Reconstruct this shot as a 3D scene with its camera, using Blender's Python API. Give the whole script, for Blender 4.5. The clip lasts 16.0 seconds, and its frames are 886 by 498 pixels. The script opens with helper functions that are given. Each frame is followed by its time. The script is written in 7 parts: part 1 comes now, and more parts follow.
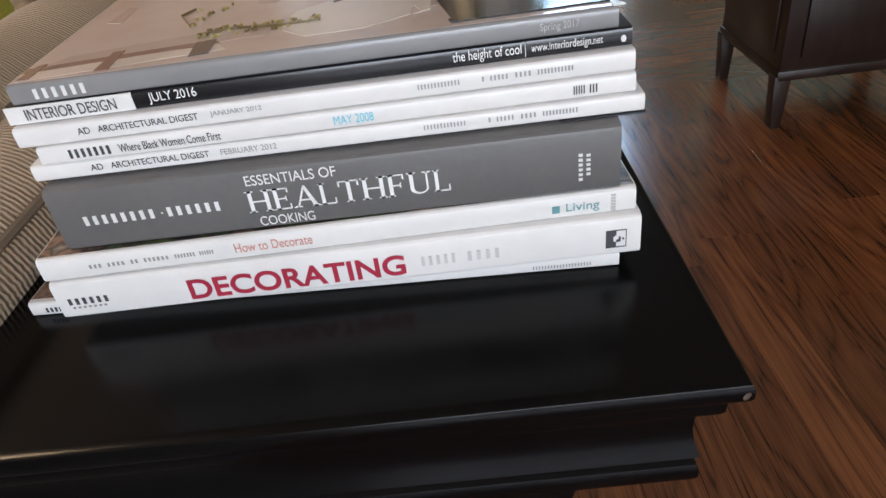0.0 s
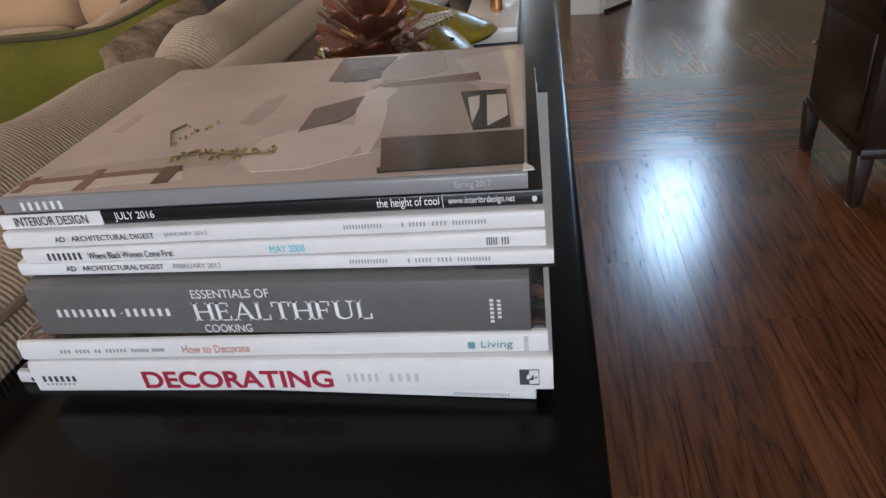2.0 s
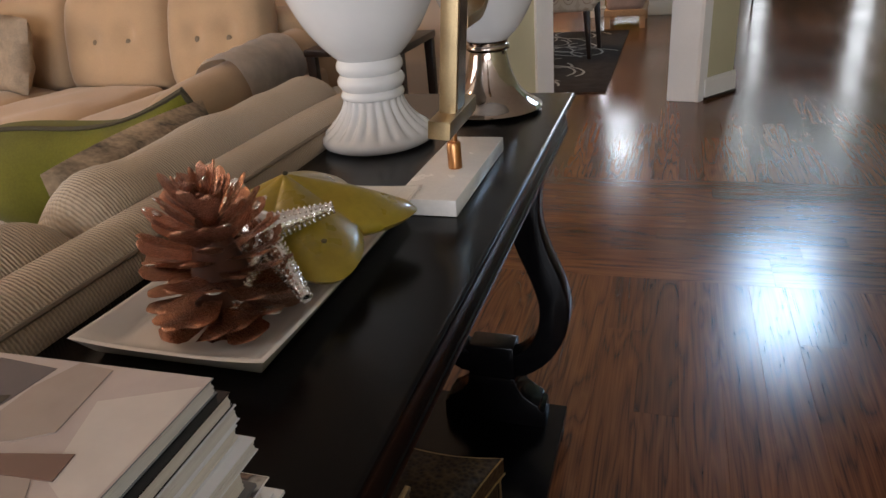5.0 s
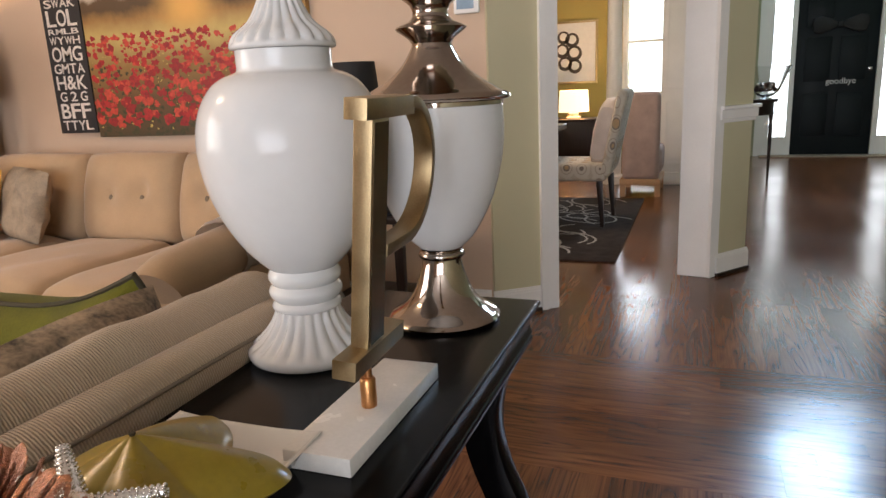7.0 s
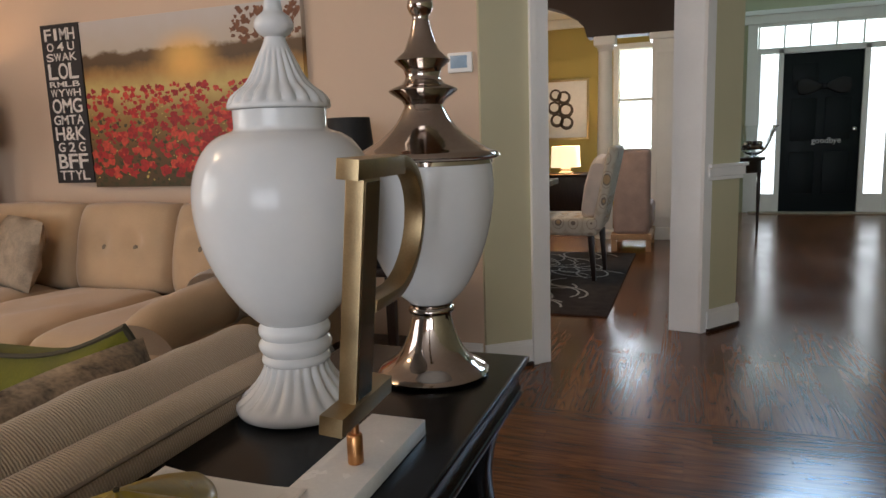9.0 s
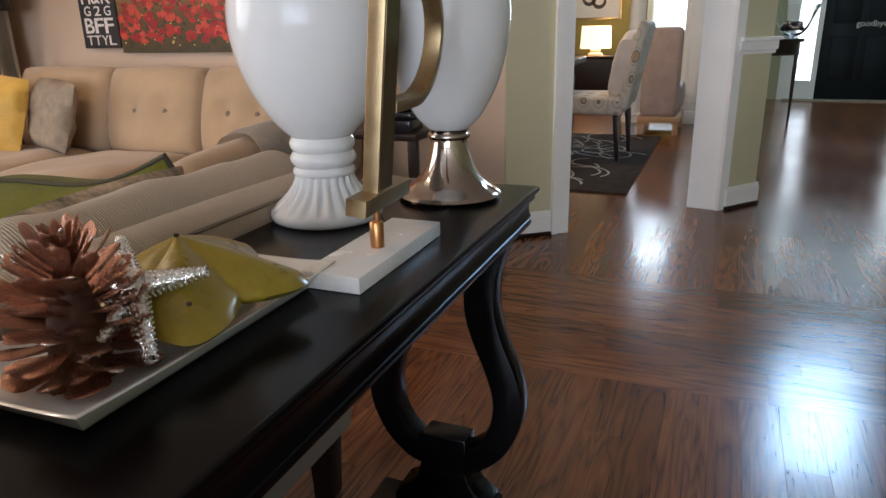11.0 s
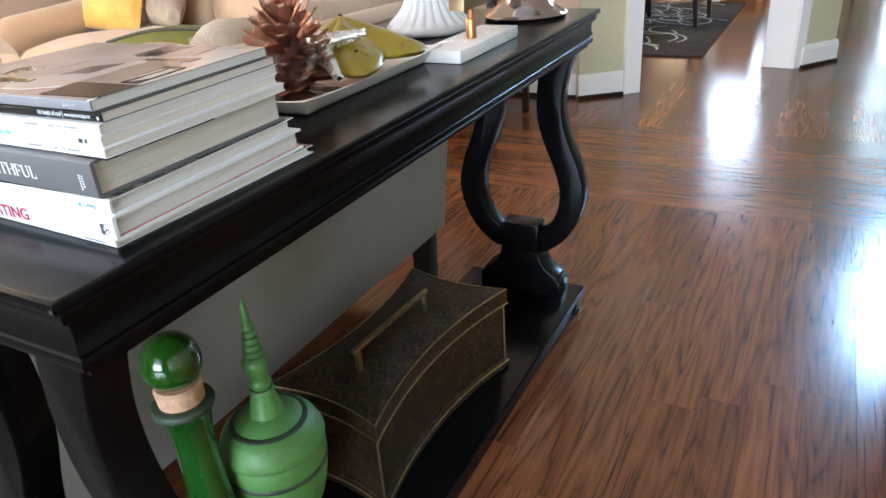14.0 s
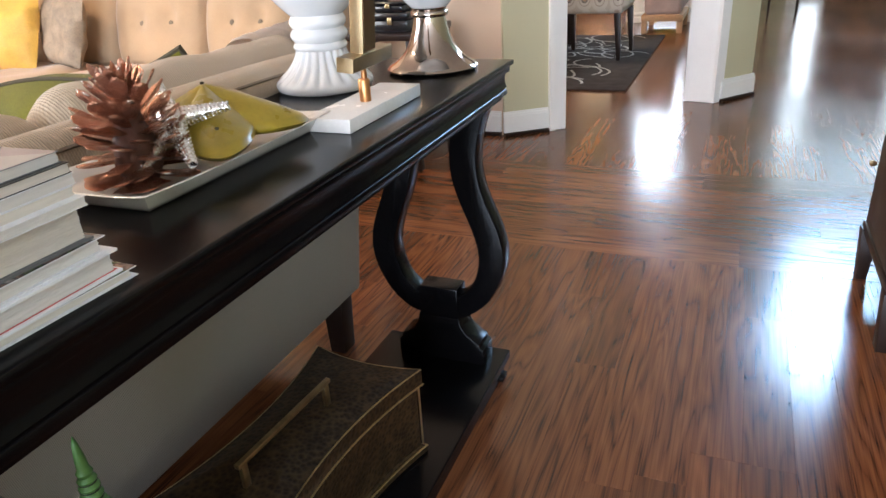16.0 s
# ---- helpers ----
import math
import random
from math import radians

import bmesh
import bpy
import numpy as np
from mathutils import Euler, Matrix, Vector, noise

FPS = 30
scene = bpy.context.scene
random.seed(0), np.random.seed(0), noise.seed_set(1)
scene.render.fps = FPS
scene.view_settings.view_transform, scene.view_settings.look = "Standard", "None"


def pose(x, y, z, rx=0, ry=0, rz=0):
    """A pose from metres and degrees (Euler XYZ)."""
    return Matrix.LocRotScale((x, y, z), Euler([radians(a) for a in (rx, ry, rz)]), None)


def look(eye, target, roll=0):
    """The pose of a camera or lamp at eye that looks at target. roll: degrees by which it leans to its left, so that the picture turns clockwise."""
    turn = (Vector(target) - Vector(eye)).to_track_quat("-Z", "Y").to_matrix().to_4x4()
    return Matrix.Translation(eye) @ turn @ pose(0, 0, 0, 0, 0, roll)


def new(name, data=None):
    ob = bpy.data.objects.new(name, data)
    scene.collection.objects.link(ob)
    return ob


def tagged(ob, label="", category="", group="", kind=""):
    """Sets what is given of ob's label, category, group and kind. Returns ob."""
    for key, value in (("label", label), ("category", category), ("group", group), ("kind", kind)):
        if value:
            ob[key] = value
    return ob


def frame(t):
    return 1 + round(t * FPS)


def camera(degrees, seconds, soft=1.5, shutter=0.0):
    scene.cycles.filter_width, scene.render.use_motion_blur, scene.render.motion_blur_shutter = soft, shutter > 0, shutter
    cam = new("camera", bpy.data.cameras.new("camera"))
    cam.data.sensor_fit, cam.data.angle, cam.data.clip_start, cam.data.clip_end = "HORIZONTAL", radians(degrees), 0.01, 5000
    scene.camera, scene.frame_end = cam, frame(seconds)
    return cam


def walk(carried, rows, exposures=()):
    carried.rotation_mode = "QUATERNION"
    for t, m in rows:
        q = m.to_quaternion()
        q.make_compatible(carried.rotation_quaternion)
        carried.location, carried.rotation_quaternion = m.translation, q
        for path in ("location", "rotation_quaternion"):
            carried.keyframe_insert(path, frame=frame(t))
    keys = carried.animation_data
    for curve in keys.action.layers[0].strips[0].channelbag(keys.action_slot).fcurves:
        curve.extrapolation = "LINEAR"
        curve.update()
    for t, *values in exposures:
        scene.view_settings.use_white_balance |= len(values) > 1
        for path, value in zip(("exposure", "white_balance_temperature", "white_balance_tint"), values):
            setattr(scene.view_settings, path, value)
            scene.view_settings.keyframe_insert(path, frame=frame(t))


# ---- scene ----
cam = camera(65.7, 16.0)
PATH = [
    (0, (-0.1, -0.177, 0.956), (-0.176, 1.475, -0.168), -7.9),
    (0.5, (-0.113, -0.179, 0.964), (-0.232, 1.479, -0.147), -8.1),
    (1, (-0.112, -0.182, 0.97), (-0.262, 1.493, -0.111), -8.2),
    (1.5, (-0.089, -0.176, 0.98), (-0.239, 1.525, -0.057), -7.8),
    (2, (-0.024, -0.169, 0.997), (-0.326, 1.527, -0.02), -6.7),
    (2.5, (0.059, -0.168, 1.011), (-0.399, 1.504, 0.008), -5.8),
    (3, (0.12, -0.16, 1.033), (-0.381, 1.515, 0.061), -5.0),
    (5.5, (0.176, 0.143, 1.07), (-0.495, 1.861, 0.298), -4.7),
    (6, (0.203, 0.189, 1.083), (-0.545, 1.932, 0.45), -3.5),
    (6.5, (0.222, 0.224, 1.092), (-0.512, 1.998, 0.531), -3.0),
    (7, (0.242, 0.239, 1.12), (-0.446, 2.059, 0.657), -2.7),
    (7.5, (0.248, 0.247, 1.133), (-0.427, 2.091, 0.755), -2.2),
    (8, (0.248, 0.239, 1.143), (-0.426, 2.098, 0.844), -2.3),
    (10.5, (0.278, 0.187, 1.067), (-0.426, 1.989, 0.557), -1.1),
    (11, (0.297, 0.133, 1.044), (-0.421, 1.892, 0.421), -1.2),
    (11.5, (0.33, 0.066, 1.034), (-0.376, 1.813, 0.365), -1.1),
    (12, (0.367, -0.008, 1.033), (-0.323, 1.735, 0.333), -0.9),
    (12.5, (0.384, -0.061, 1.023), (-0.318, 1.674, 0.318), -0.8),
    (13, (0.419, -0.134, 1.0), (-0.371, 1.534, 0.23), -1.6),
    (13.5, (0.432, -0.191, 0.993), (-0.41, 1.412, 0.144), -2.9),
    (14, (0.439, -0.225, 0.987), (-0.442, 1.331, 0.091), -4.4),
    (14.5, (0.442, -0.214, 0.984), (-0.449, 1.315, 0.052), -4.6),
    (15, (0.446, -0.169, 0.992), (-0.403, 1.384, 0.06), -4.2),
    (15.5, (0.44, -0.109, 1.003), (-0.363, 1.486, 0.101), -4.0),
    (16, (0.423, -0.048, 1.007), (-0.308, 1.612, 0.166), -3.7),
]
LIGHTNESS = [(0, 0.0, 6050, 10), (1, -0.22, 6100, 10), (1.5, -0.2, 6050, 10), (2.5, -0.45, 5800, 9), (3, -0.45, 5800, 10), (5.5, -0.1, 6350, 13), (6.5, 0.02, 6350, 13), (7.0, -0.02, 6350, 13), (8, -0.4, 6350, 12), (10.5, -0.62, 5750, 9), (11, -0.08, 5750, 9), (11.5, 0.0, 5700, 9), (12.5, 0.05, 5700, 9), (13.5, 0.88, 5450, 7), (14.5, 1.27, 5300, 6), (15, 1.38, 5500, 8), (15.5, 1.32, 5600, 9), (16, 1.05, 5650, 9)]
walk(cam, [(t, look(e, a, r)) for t, e, a, r in PATH], LIGHTNESS)

# ---- light ----
world = bpy.data.worlds.new("world")
scene.world = world
world.use_nodes = True
wn = world.node_tree.nodes
sky = wn.new("ShaderNodeTexSky")
sky.sky_type = "NISHITA"
sky.sun_disc = False
sky.sun_elevation, sky.sun_rotation = radians(42), radians(20)
world.node_tree.links.new(sky.outputs[0], wn["Background"].inputs[0])
wn["Background"].inputs[1].default_value = 0.12


def area_lamp(name, m, w, h, watts, colour):
    d = bpy.data.lights.new(name, "AREA")
    d.shape, d.size, d.size_y, d.energy, d.color = "RECTANGLE", w, h, watts, colour
    ob = new(name, d)
    ob.matrix_world = m
    return ob


def bulb(name, x, y, z, watts, colour, r=0.05):
    d = bpy.data.lights.new(name, "POINT")
    d.energy, d.color, d.shadow_soft_size = watts, colour, r
    ob = new(name, d)
    ob.location = (x, y, z)
    return ob


DAY = (0.86, 0.93, 1.0)
WARM = (1.0, 0.62, 0.32)
# window lights: behind the camera, at its left, in the tall foyer, at the door and in the dining room
area_lamp("window_light_back", look((0.9, -6.13, 1.55), (0.9, 0.5, 1.5)), 4.2, 2.1, 345, (0.90, 0.94, 1.0))
area_lamp("window_light_side", look((-4.73, -0.6, 1.6), (-1, -0.6, 1.5)), 2.4, 1.7, 100, (1.0, 0.93, 0.84))
area_lamp("window_light_foyer", look((2.0, 10.38, 4.8), (1.8, 5.0, 2.2)), 1.05, 1.6, 155, (0.56, 0.77, 1.0))
area_lamp("window_light_dining", look((-0.6, 10.1, 1.55), (-0.7, 6, 0.6)), 0.6, 1.3, 52, DAY)
bulb("floor_lamp_bulb", -3.72, 2.95, 1.36, 15, WARM, 0.06)
bulb("dining_lamp_bulb", -1.34, 9.6, 0.86, 24, WARM, 0.05)
# bulb out of view with no fixture, added to brighten chair, rug and columns
bulb("dining_chandelier_bulb", -1.45, 5.8, 1.9, 50, (1.0, 0.76, 0.52), 0.12)
# added fill without a fixture: warms the wall and the sofas
bulb("ceiling_downlight_bulb", -2.7, 0.7, 2.6, 48, (1.0, 0.70, 0.42), 0.12)

# ---- materials ----


def nodes_of(name):
    m = bpy.data.materials.new(name)
    m.use_nodes = True
    n = m.node_tree.nodes
    return m, n, m.node_tree.links, n["Principled BSDF"]


def mat(name, base, rough=0.5, metal=0.0, vary=0.18, scale=6.0, fine=90.0, bump=0.0, coat=0.0, rnd=0.0, stretch=(1, 1, 1), rvar=0.12, sheen=0.0, emit=0.0, spec=0.5):
    """A surface with colour varying at two scales, uneven gloss and fine relief."""
    m, n, l, b = nodes_of(name)
    co = n.new("ShaderNodeTexCoord")
    mp = n.new("ShaderNodeMapping")
    mp.inputs["Scale"].default_value = stretch
    l.new(co.outputs["Object"], mp.inputs[0])
    big, small = n.new("ShaderNodeTexNoise"), n.new("ShaderNodeTexNoise")
    big.inputs["Scale"].default_value, small.inputs["Scale"].default_value = scale, fine
    big.inputs["Detail"].default_value, small.inputs["Detail"].default_value = 4, 3
    for t in (big, small):
        l.new(mp.outputs[0], t.inputs["Vector"])
    add = n.new("ShaderNodeMath")
    add.operation = "MULTIPLY_ADD"
    l.new(small.outputs[0], add.inputs[0])
    add.inputs[1].default_value = 0.5
    l.new(big.outputs[0], add.inputs[2])
    ramp = n.new("ShaderNodeMapRange")
    ramp.inputs["From Min"].default_value, ramp.inputs["From Max"].default_value = 0.45, 1.05
    ramp.inputs["To Min"].default_value, ramp.inputs["To Max"].default_value = 1 - vary, 1 + vary
    l.new(add.outputs[0], ramp.inputs[0])
    val = ramp.outputs[0]
    if rnd:
        oi = n.new("ShaderNodeObjectInfo")
        r2 = n.new("ShaderNodeMapRange")
        r2.inputs["To Min"].default_value, r2.inputs["To Max"].default_value = 1 - rnd, 1 + rnd
        l.new(oi.outputs["Random"], r2.inputs[0])
        mu = n.new("ShaderNodeMath")
        mu.operation = "MULTIPLY"
        l.new(val, mu.inputs[0])
        l.new(r2.outputs[0], mu.inputs[1])
        val = mu.outputs[0]
    mix = n.new("ShaderNodeVectorMath")
    mix.operation = "SCALE"
    mix.inputs[0].default_value = base
    l.new(val, mix.inputs["Scale"])
    l.new(mix.outputs[0], b.inputs["Base Color"])
    rr = n.new("ShaderNodeMapRange")
    rr.inputs["From Min"].default_value, rr.inputs["From Max"].default_value = 0.3, 0.7
    rr.inputs["To Min"].default_value, rr.inputs["To Max"].default_value = max(0.02, rough - rvar * rough), min(1, rough + rvar * rough)
    l.new(big.outputs[0], rr.inputs[0])
    l.new(rr.outputs[0], b.inputs["Roughness"])
    b.inputs["Metallic"].default_value = metal
    b.inputs["Specular IOR Level"].default_value = spec
    b.inputs["Coat Weight"].default_value = coat
    b.inputs["Coat Roughness"].default_value = 0.08
    b.inputs["Sheen Weight"].default_value = sheen
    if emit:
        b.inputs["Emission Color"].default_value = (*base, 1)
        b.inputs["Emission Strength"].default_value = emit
    if bump:
        bp = n.new("ShaderNodeBump")
        bp.inputs["Strength"].default_value, bp.inputs["Distance"].default_value = bump, 0.002
        l.new(small.outputs[0], bp.inputs["Height"])
        l.new(bp.outputs[0], b.inputs["Normal"])
    return m


def weave(name, base, scale, rough=0.95, depth=0.5, vary=0.2):
    """Woven cloth: two crossed sets of ribs with fading and stains."""
    m, n, l, b = nodes_of(name)
    co = n.new("ShaderNodeTexCoord")
    jit = n.new("ShaderNodeTexNoise")
    jit.inputs["Scale"].default_value, jit.inputs["Detail"].default_value = 160, 2
    l.new(co.outputs["Object"], jit.inputs["Vector"])
    waves = []
    for dr in ((0.20, 0.96, 0.20), (0.60, -0.53, 0.60)):
        dot = n.new("ShaderNodeVectorMath")
        dot.operation = "DOT_PRODUCT"
        l.new(co.outputs["Object"], dot.inputs[0])
        dot.inputs[1].default_value = [k * scale * 10 for k in dr]
        ja = n.new("ShaderNodeMath")
        ja.operation = "MULTIPLY_ADD"
        l.new(jit.outputs[0], ja.inputs[0])
        ja.inputs[1].default_value = 3.0
        l.new(dot.outputs["Value"], ja.inputs[2])
        si = n.new("ShaderNodeMath")
        si.operation = "SINE"
        l.new(ja.outputs[0], si.inputs[0])
        hf = n.new("ShaderNodeMath")
        hf.operation = "MULTIPLY_ADD"
        l.new(si.outputs[0], hf.inputs[0])
        hf.inputs[1].default_value = hf.inputs[2].default_value = 0.5
        waves.append(hf)
    mu = n.new("ShaderNodeMath")
    mu.operation = "MULTIPLY_ADD"
    l.new(waves[1].outputs[0], mu.inputs[0])
    mu.inputs[1].default_value = 0.45
    l.new(waves[0].outputs[0], mu.inputs[2])
    no = n.new("ShaderNodeTexNoise")
    no.inputs["Scale"].default_value = 7
    l.new(co.outputs["Object"], no.inputs[0])
    sm = n.new("ShaderNodeMath")
    sm.operation = "MULTIPLY_ADD"
    l.new(no.outputs[0], sm.inputs[0])
    sm.inputs[1].default_value = 0.9
    l.new(mu.outputs[0], sm.inputs[2])
    mr = n.new("ShaderNodeMapRange")
    mr.inputs["From Max"].default_value = 2.1
    mr.inputs["To Min"].default_value, mr.inputs["To Max"].default_value = 1 - vary, 1 + vary
    l.new(sm.outputs[0], mr.inputs[0])
    sc = n.new("ShaderNodeVectorMath")
    sc.operation = "SCALE"
    sc.inputs[0].default_value = base
    l.new(mr.outputs[0], sc.inputs["Scale"])
    l.new(sc.outputs[0], b.inputs["Base Color"])
    b.inputs["Roughness"].default_value = rough
    b.inputs["Sheen Weight"].default_value = 0.25
    b.inputs["Specular IOR Level"].default_value = 0.2
    bp = n.new("ShaderNodeBump")
    bp.inputs["Strength"].default_value, bp.inputs["Distance"].default_value = depth, 0.0025
    l.new(mu.outputs[0], bp.inputs["Height"])
    l.new(bp.outputs[0], b.inputs["Normal"])
    return m


def oak(name, along, island=False):
    """Stained oak boards: each piece has its own tone, long grain and cathedral figure, under a worn satin varnish."""
    m, n, l, b = nodes_of(name)
    co = n.new("ShaderNodeTexCoord")
    if island:
        ge = n.new("ShaderNodeNewGeometry")
        rnd = ge.outputs["Random Per Island"]
    else:
        oi = n.new("ShaderNodeObjectInfo")
        rnd = oi.outputs["Random"]
    off = n.new("ShaderNodeVectorMath")
    off.operation = "SCALE"
    off.inputs[0].default_value = (7.0, 13.0, 31.0)
    l.new(rnd, off.inputs["Scale"])
    geo = n.new("ShaderNodeNewGeometry")
    ad = n.new("ShaderNodeVectorMath")
    ad.operation = "ADD"
    l.new(geo.outputs["Position"], ad.inputs[0])
    l.new(off.outputs[0], ad.inputs[1])
    mp = n.new("ShaderNodeMapping")
    mp.inputs["Scale"].default_value = (13, 1.25, 1) if along == "y" else (1.25, 13, 1)
    l.new(ad.outputs[0], mp.inputs[0])
    no = n.new("ShaderNodeTexNoise")
    no.inputs["Scale"].default_value, no.inputs["Detail"].default_value, no.inputs["Distortion"].default_value = 1.0, 2, 0.35
    l.new(mp.outputs[0], no.inputs[0])
    rings = n.new("ShaderNodeMath")
    rings.operation = "MULTIPLY"
    l.new(no.outputs[0], rings.inputs[0])
    rings.inputs[1].default_value = 9
    fr = n.new("ShaderNodeMath")
    fr.operation = "PINGPONG"
    l.new(rings.outputs[0], fr.inputs[0])
    fr.inputs[1].default_value = 0.5
    mp2 = n.new("ShaderNodeMapping")
    mp2.inputs["Scale"].default_value = (300, 4, 1) if along == "y" else (4, 300, 1)
    l.new(ad.outputs[0], mp2.inputs[0])
    fine = n.new("ShaderNodeTexNoise")
    fine.inputs["Scale"].default_value, fine.inputs["Detail"].default_value = 1.0, 3
    l.new(mp2.outputs[0], fine.inputs[0])
    cr = n.new("ShaderNodeValToRGB")
    e = cr.color_ramp.elements
    e[0].position, e[0].color = 0.16, (0.036, 0.0130, 0.0059, 1)
    e[1].position, e[1].color = 0.72, (0.205, 0.075, 0.027, 1)
    mid = cr.color_ramp.elements.new(0.34)
    mid.color = (0.138, 0.048, 0.0178, 1)
    sm = n.new("ShaderNodeMath")
    sm.operation = "MULTIPLY_ADD"
    l.new(fr.outputs[0], sm.inputs[0])
    sm.inputs[1].default_value = 0.85
    fs = n.new("ShaderNodeMath")
    fs.operation = "MULTIPLY"
    l.new(fine.outputs[0], fs.inputs[0])
    fs.inputs[1].default_value = 0.5
    l.new(fs.outputs[0], sm.inputs[2])
    l.new(sm.outputs[0], cr.inputs[0])
    tone = n.new("ShaderNodeMapRange")
    tone.inputs["To Min"].default_value, tone.inputs["To Max"].default_value = 0.70, 1.25
    l.new(rnd, tone.inputs[0])
    sc = n.new("ShaderNodeVectorMath")
    sc.operation = "SCALE"
    l.new(cr.outputs[0], sc.inputs[0])
    pore = n.new("ShaderNodeMapRange")
    pore.inputs["From Min"].default_value, pore.inputs["From Max"].default_value = 0.38, 0.54
    pore.inputs["To Min"].default_value, pore.inputs["To Max"].default_value = 0.84, 1.03
    l.new(fine.outputs[0], pore.inputs[0])
    tp = n.new("ShaderNodeMath")
    tp.operation = "MULTIPLY"
    l.new(tone.outputs[0], tp.inputs[0])
    l.new(pore.outputs[0], tp.inputs[1])
    l.new(tp.outputs[0], sc.inputs["Scale"])
    l.new(sc.outputs[0], b.inputs["Base Color"])
    wear = n.new("ShaderNodeTexNoise")
    wear.inputs["Scale"].default_value, wear.inputs["Detail"].default_value = 1.3, 1
    l.new(geo.outputs["Position"], wear.inputs[0])
    rr = n.new("ShaderNodeMapRange")
    rr.inputs["From Min"].default_value, rr.inputs["From Max"].default_value = 0.3, 0.7
    rr.inputs["To Min"].default_value, rr.inputs["To Max"].default_value = 0.17, 0.25
    l.new(wear.outputs[0], rr.inputs[0])
    l.new(rr.outputs[0], b.inputs["Roughness"])
    b.inputs["Specular IOR Level"].default_value = 0.45
    wv = n.new("ShaderNodeTexNoise")
    wv.inputs["Scale"].default_value, wv.inputs["Detail"].default_value = 7, 0
    l.new(geo.outputs["Position"], wv.inputs[0])
    hs = n.new("ShaderNodeMath")
    hs.operation = "MULTIPLY_ADD"
    l.new(sm.outputs[0], hs.inputs[0])
    hs.inputs[1].default_value = 0.02
    l.new(wv.outputs[0], hs.inputs[2])
    bp = n.new("ShaderNodeBump")
    bp.inputs["Strength"].default_value, bp.inputs["Distance"].default_value = 0.035, 0.003
    l.new(hs.outputs[0], bp.inputs["Height"])
    wn2 = n.new("ShaderNodeTexWhiteNoise")
    wn2.noise_dimensions = "1D"
    l.new(rnd, wn2.inputs["W"])
    tilt = n.new("ShaderNodeVectorMath")
    tilt.operation = "MULTIPLY_ADD"
    l.new(wn2.outputs["Color"], tilt.inputs[0])
    tilt.inputs[1].default_value, tilt.inputs[2].default_value = (0.014, 0.014, 0), (-0.007, -0.007, 0)
    lean = n.new("ShaderNodeVectorMath")
    lean.operation = "ADD"
    l.new(bp.outputs[0], lean.inputs[0])
    l.new(tilt.outputs[0], lean.inputs[1])
    unit = n.new("ShaderNodeVectorMath")
    unit.operation = "NORMALIZE"
    l.new(lean.outputs[0], unit.inputs[0])
    l.new(unit.outputs[0], b.inputs["Normal"])
    return m


def glow(name, colour, strength):
    m, n, l, b = nodes_of(name)
    b.inputs["Base Color"].default_value = (*colour, 1)
    b.inputs["Emission Color"].default_value = (*colour, 1)
    b.inputs["Emission Strength"].default_value = strength
    return m


def glass(name, colour, rough=0.02):
    m, n, l, b = nodes_of(name)
    b.inputs["Base Color"].default_value = (*colour, 1)
    b.inputs["Transmission Weight"].default_value = 1
    b.inputs["Roughness"].default_value = rough
    b.inputs["IOR"].default_value = 1.48
    return m


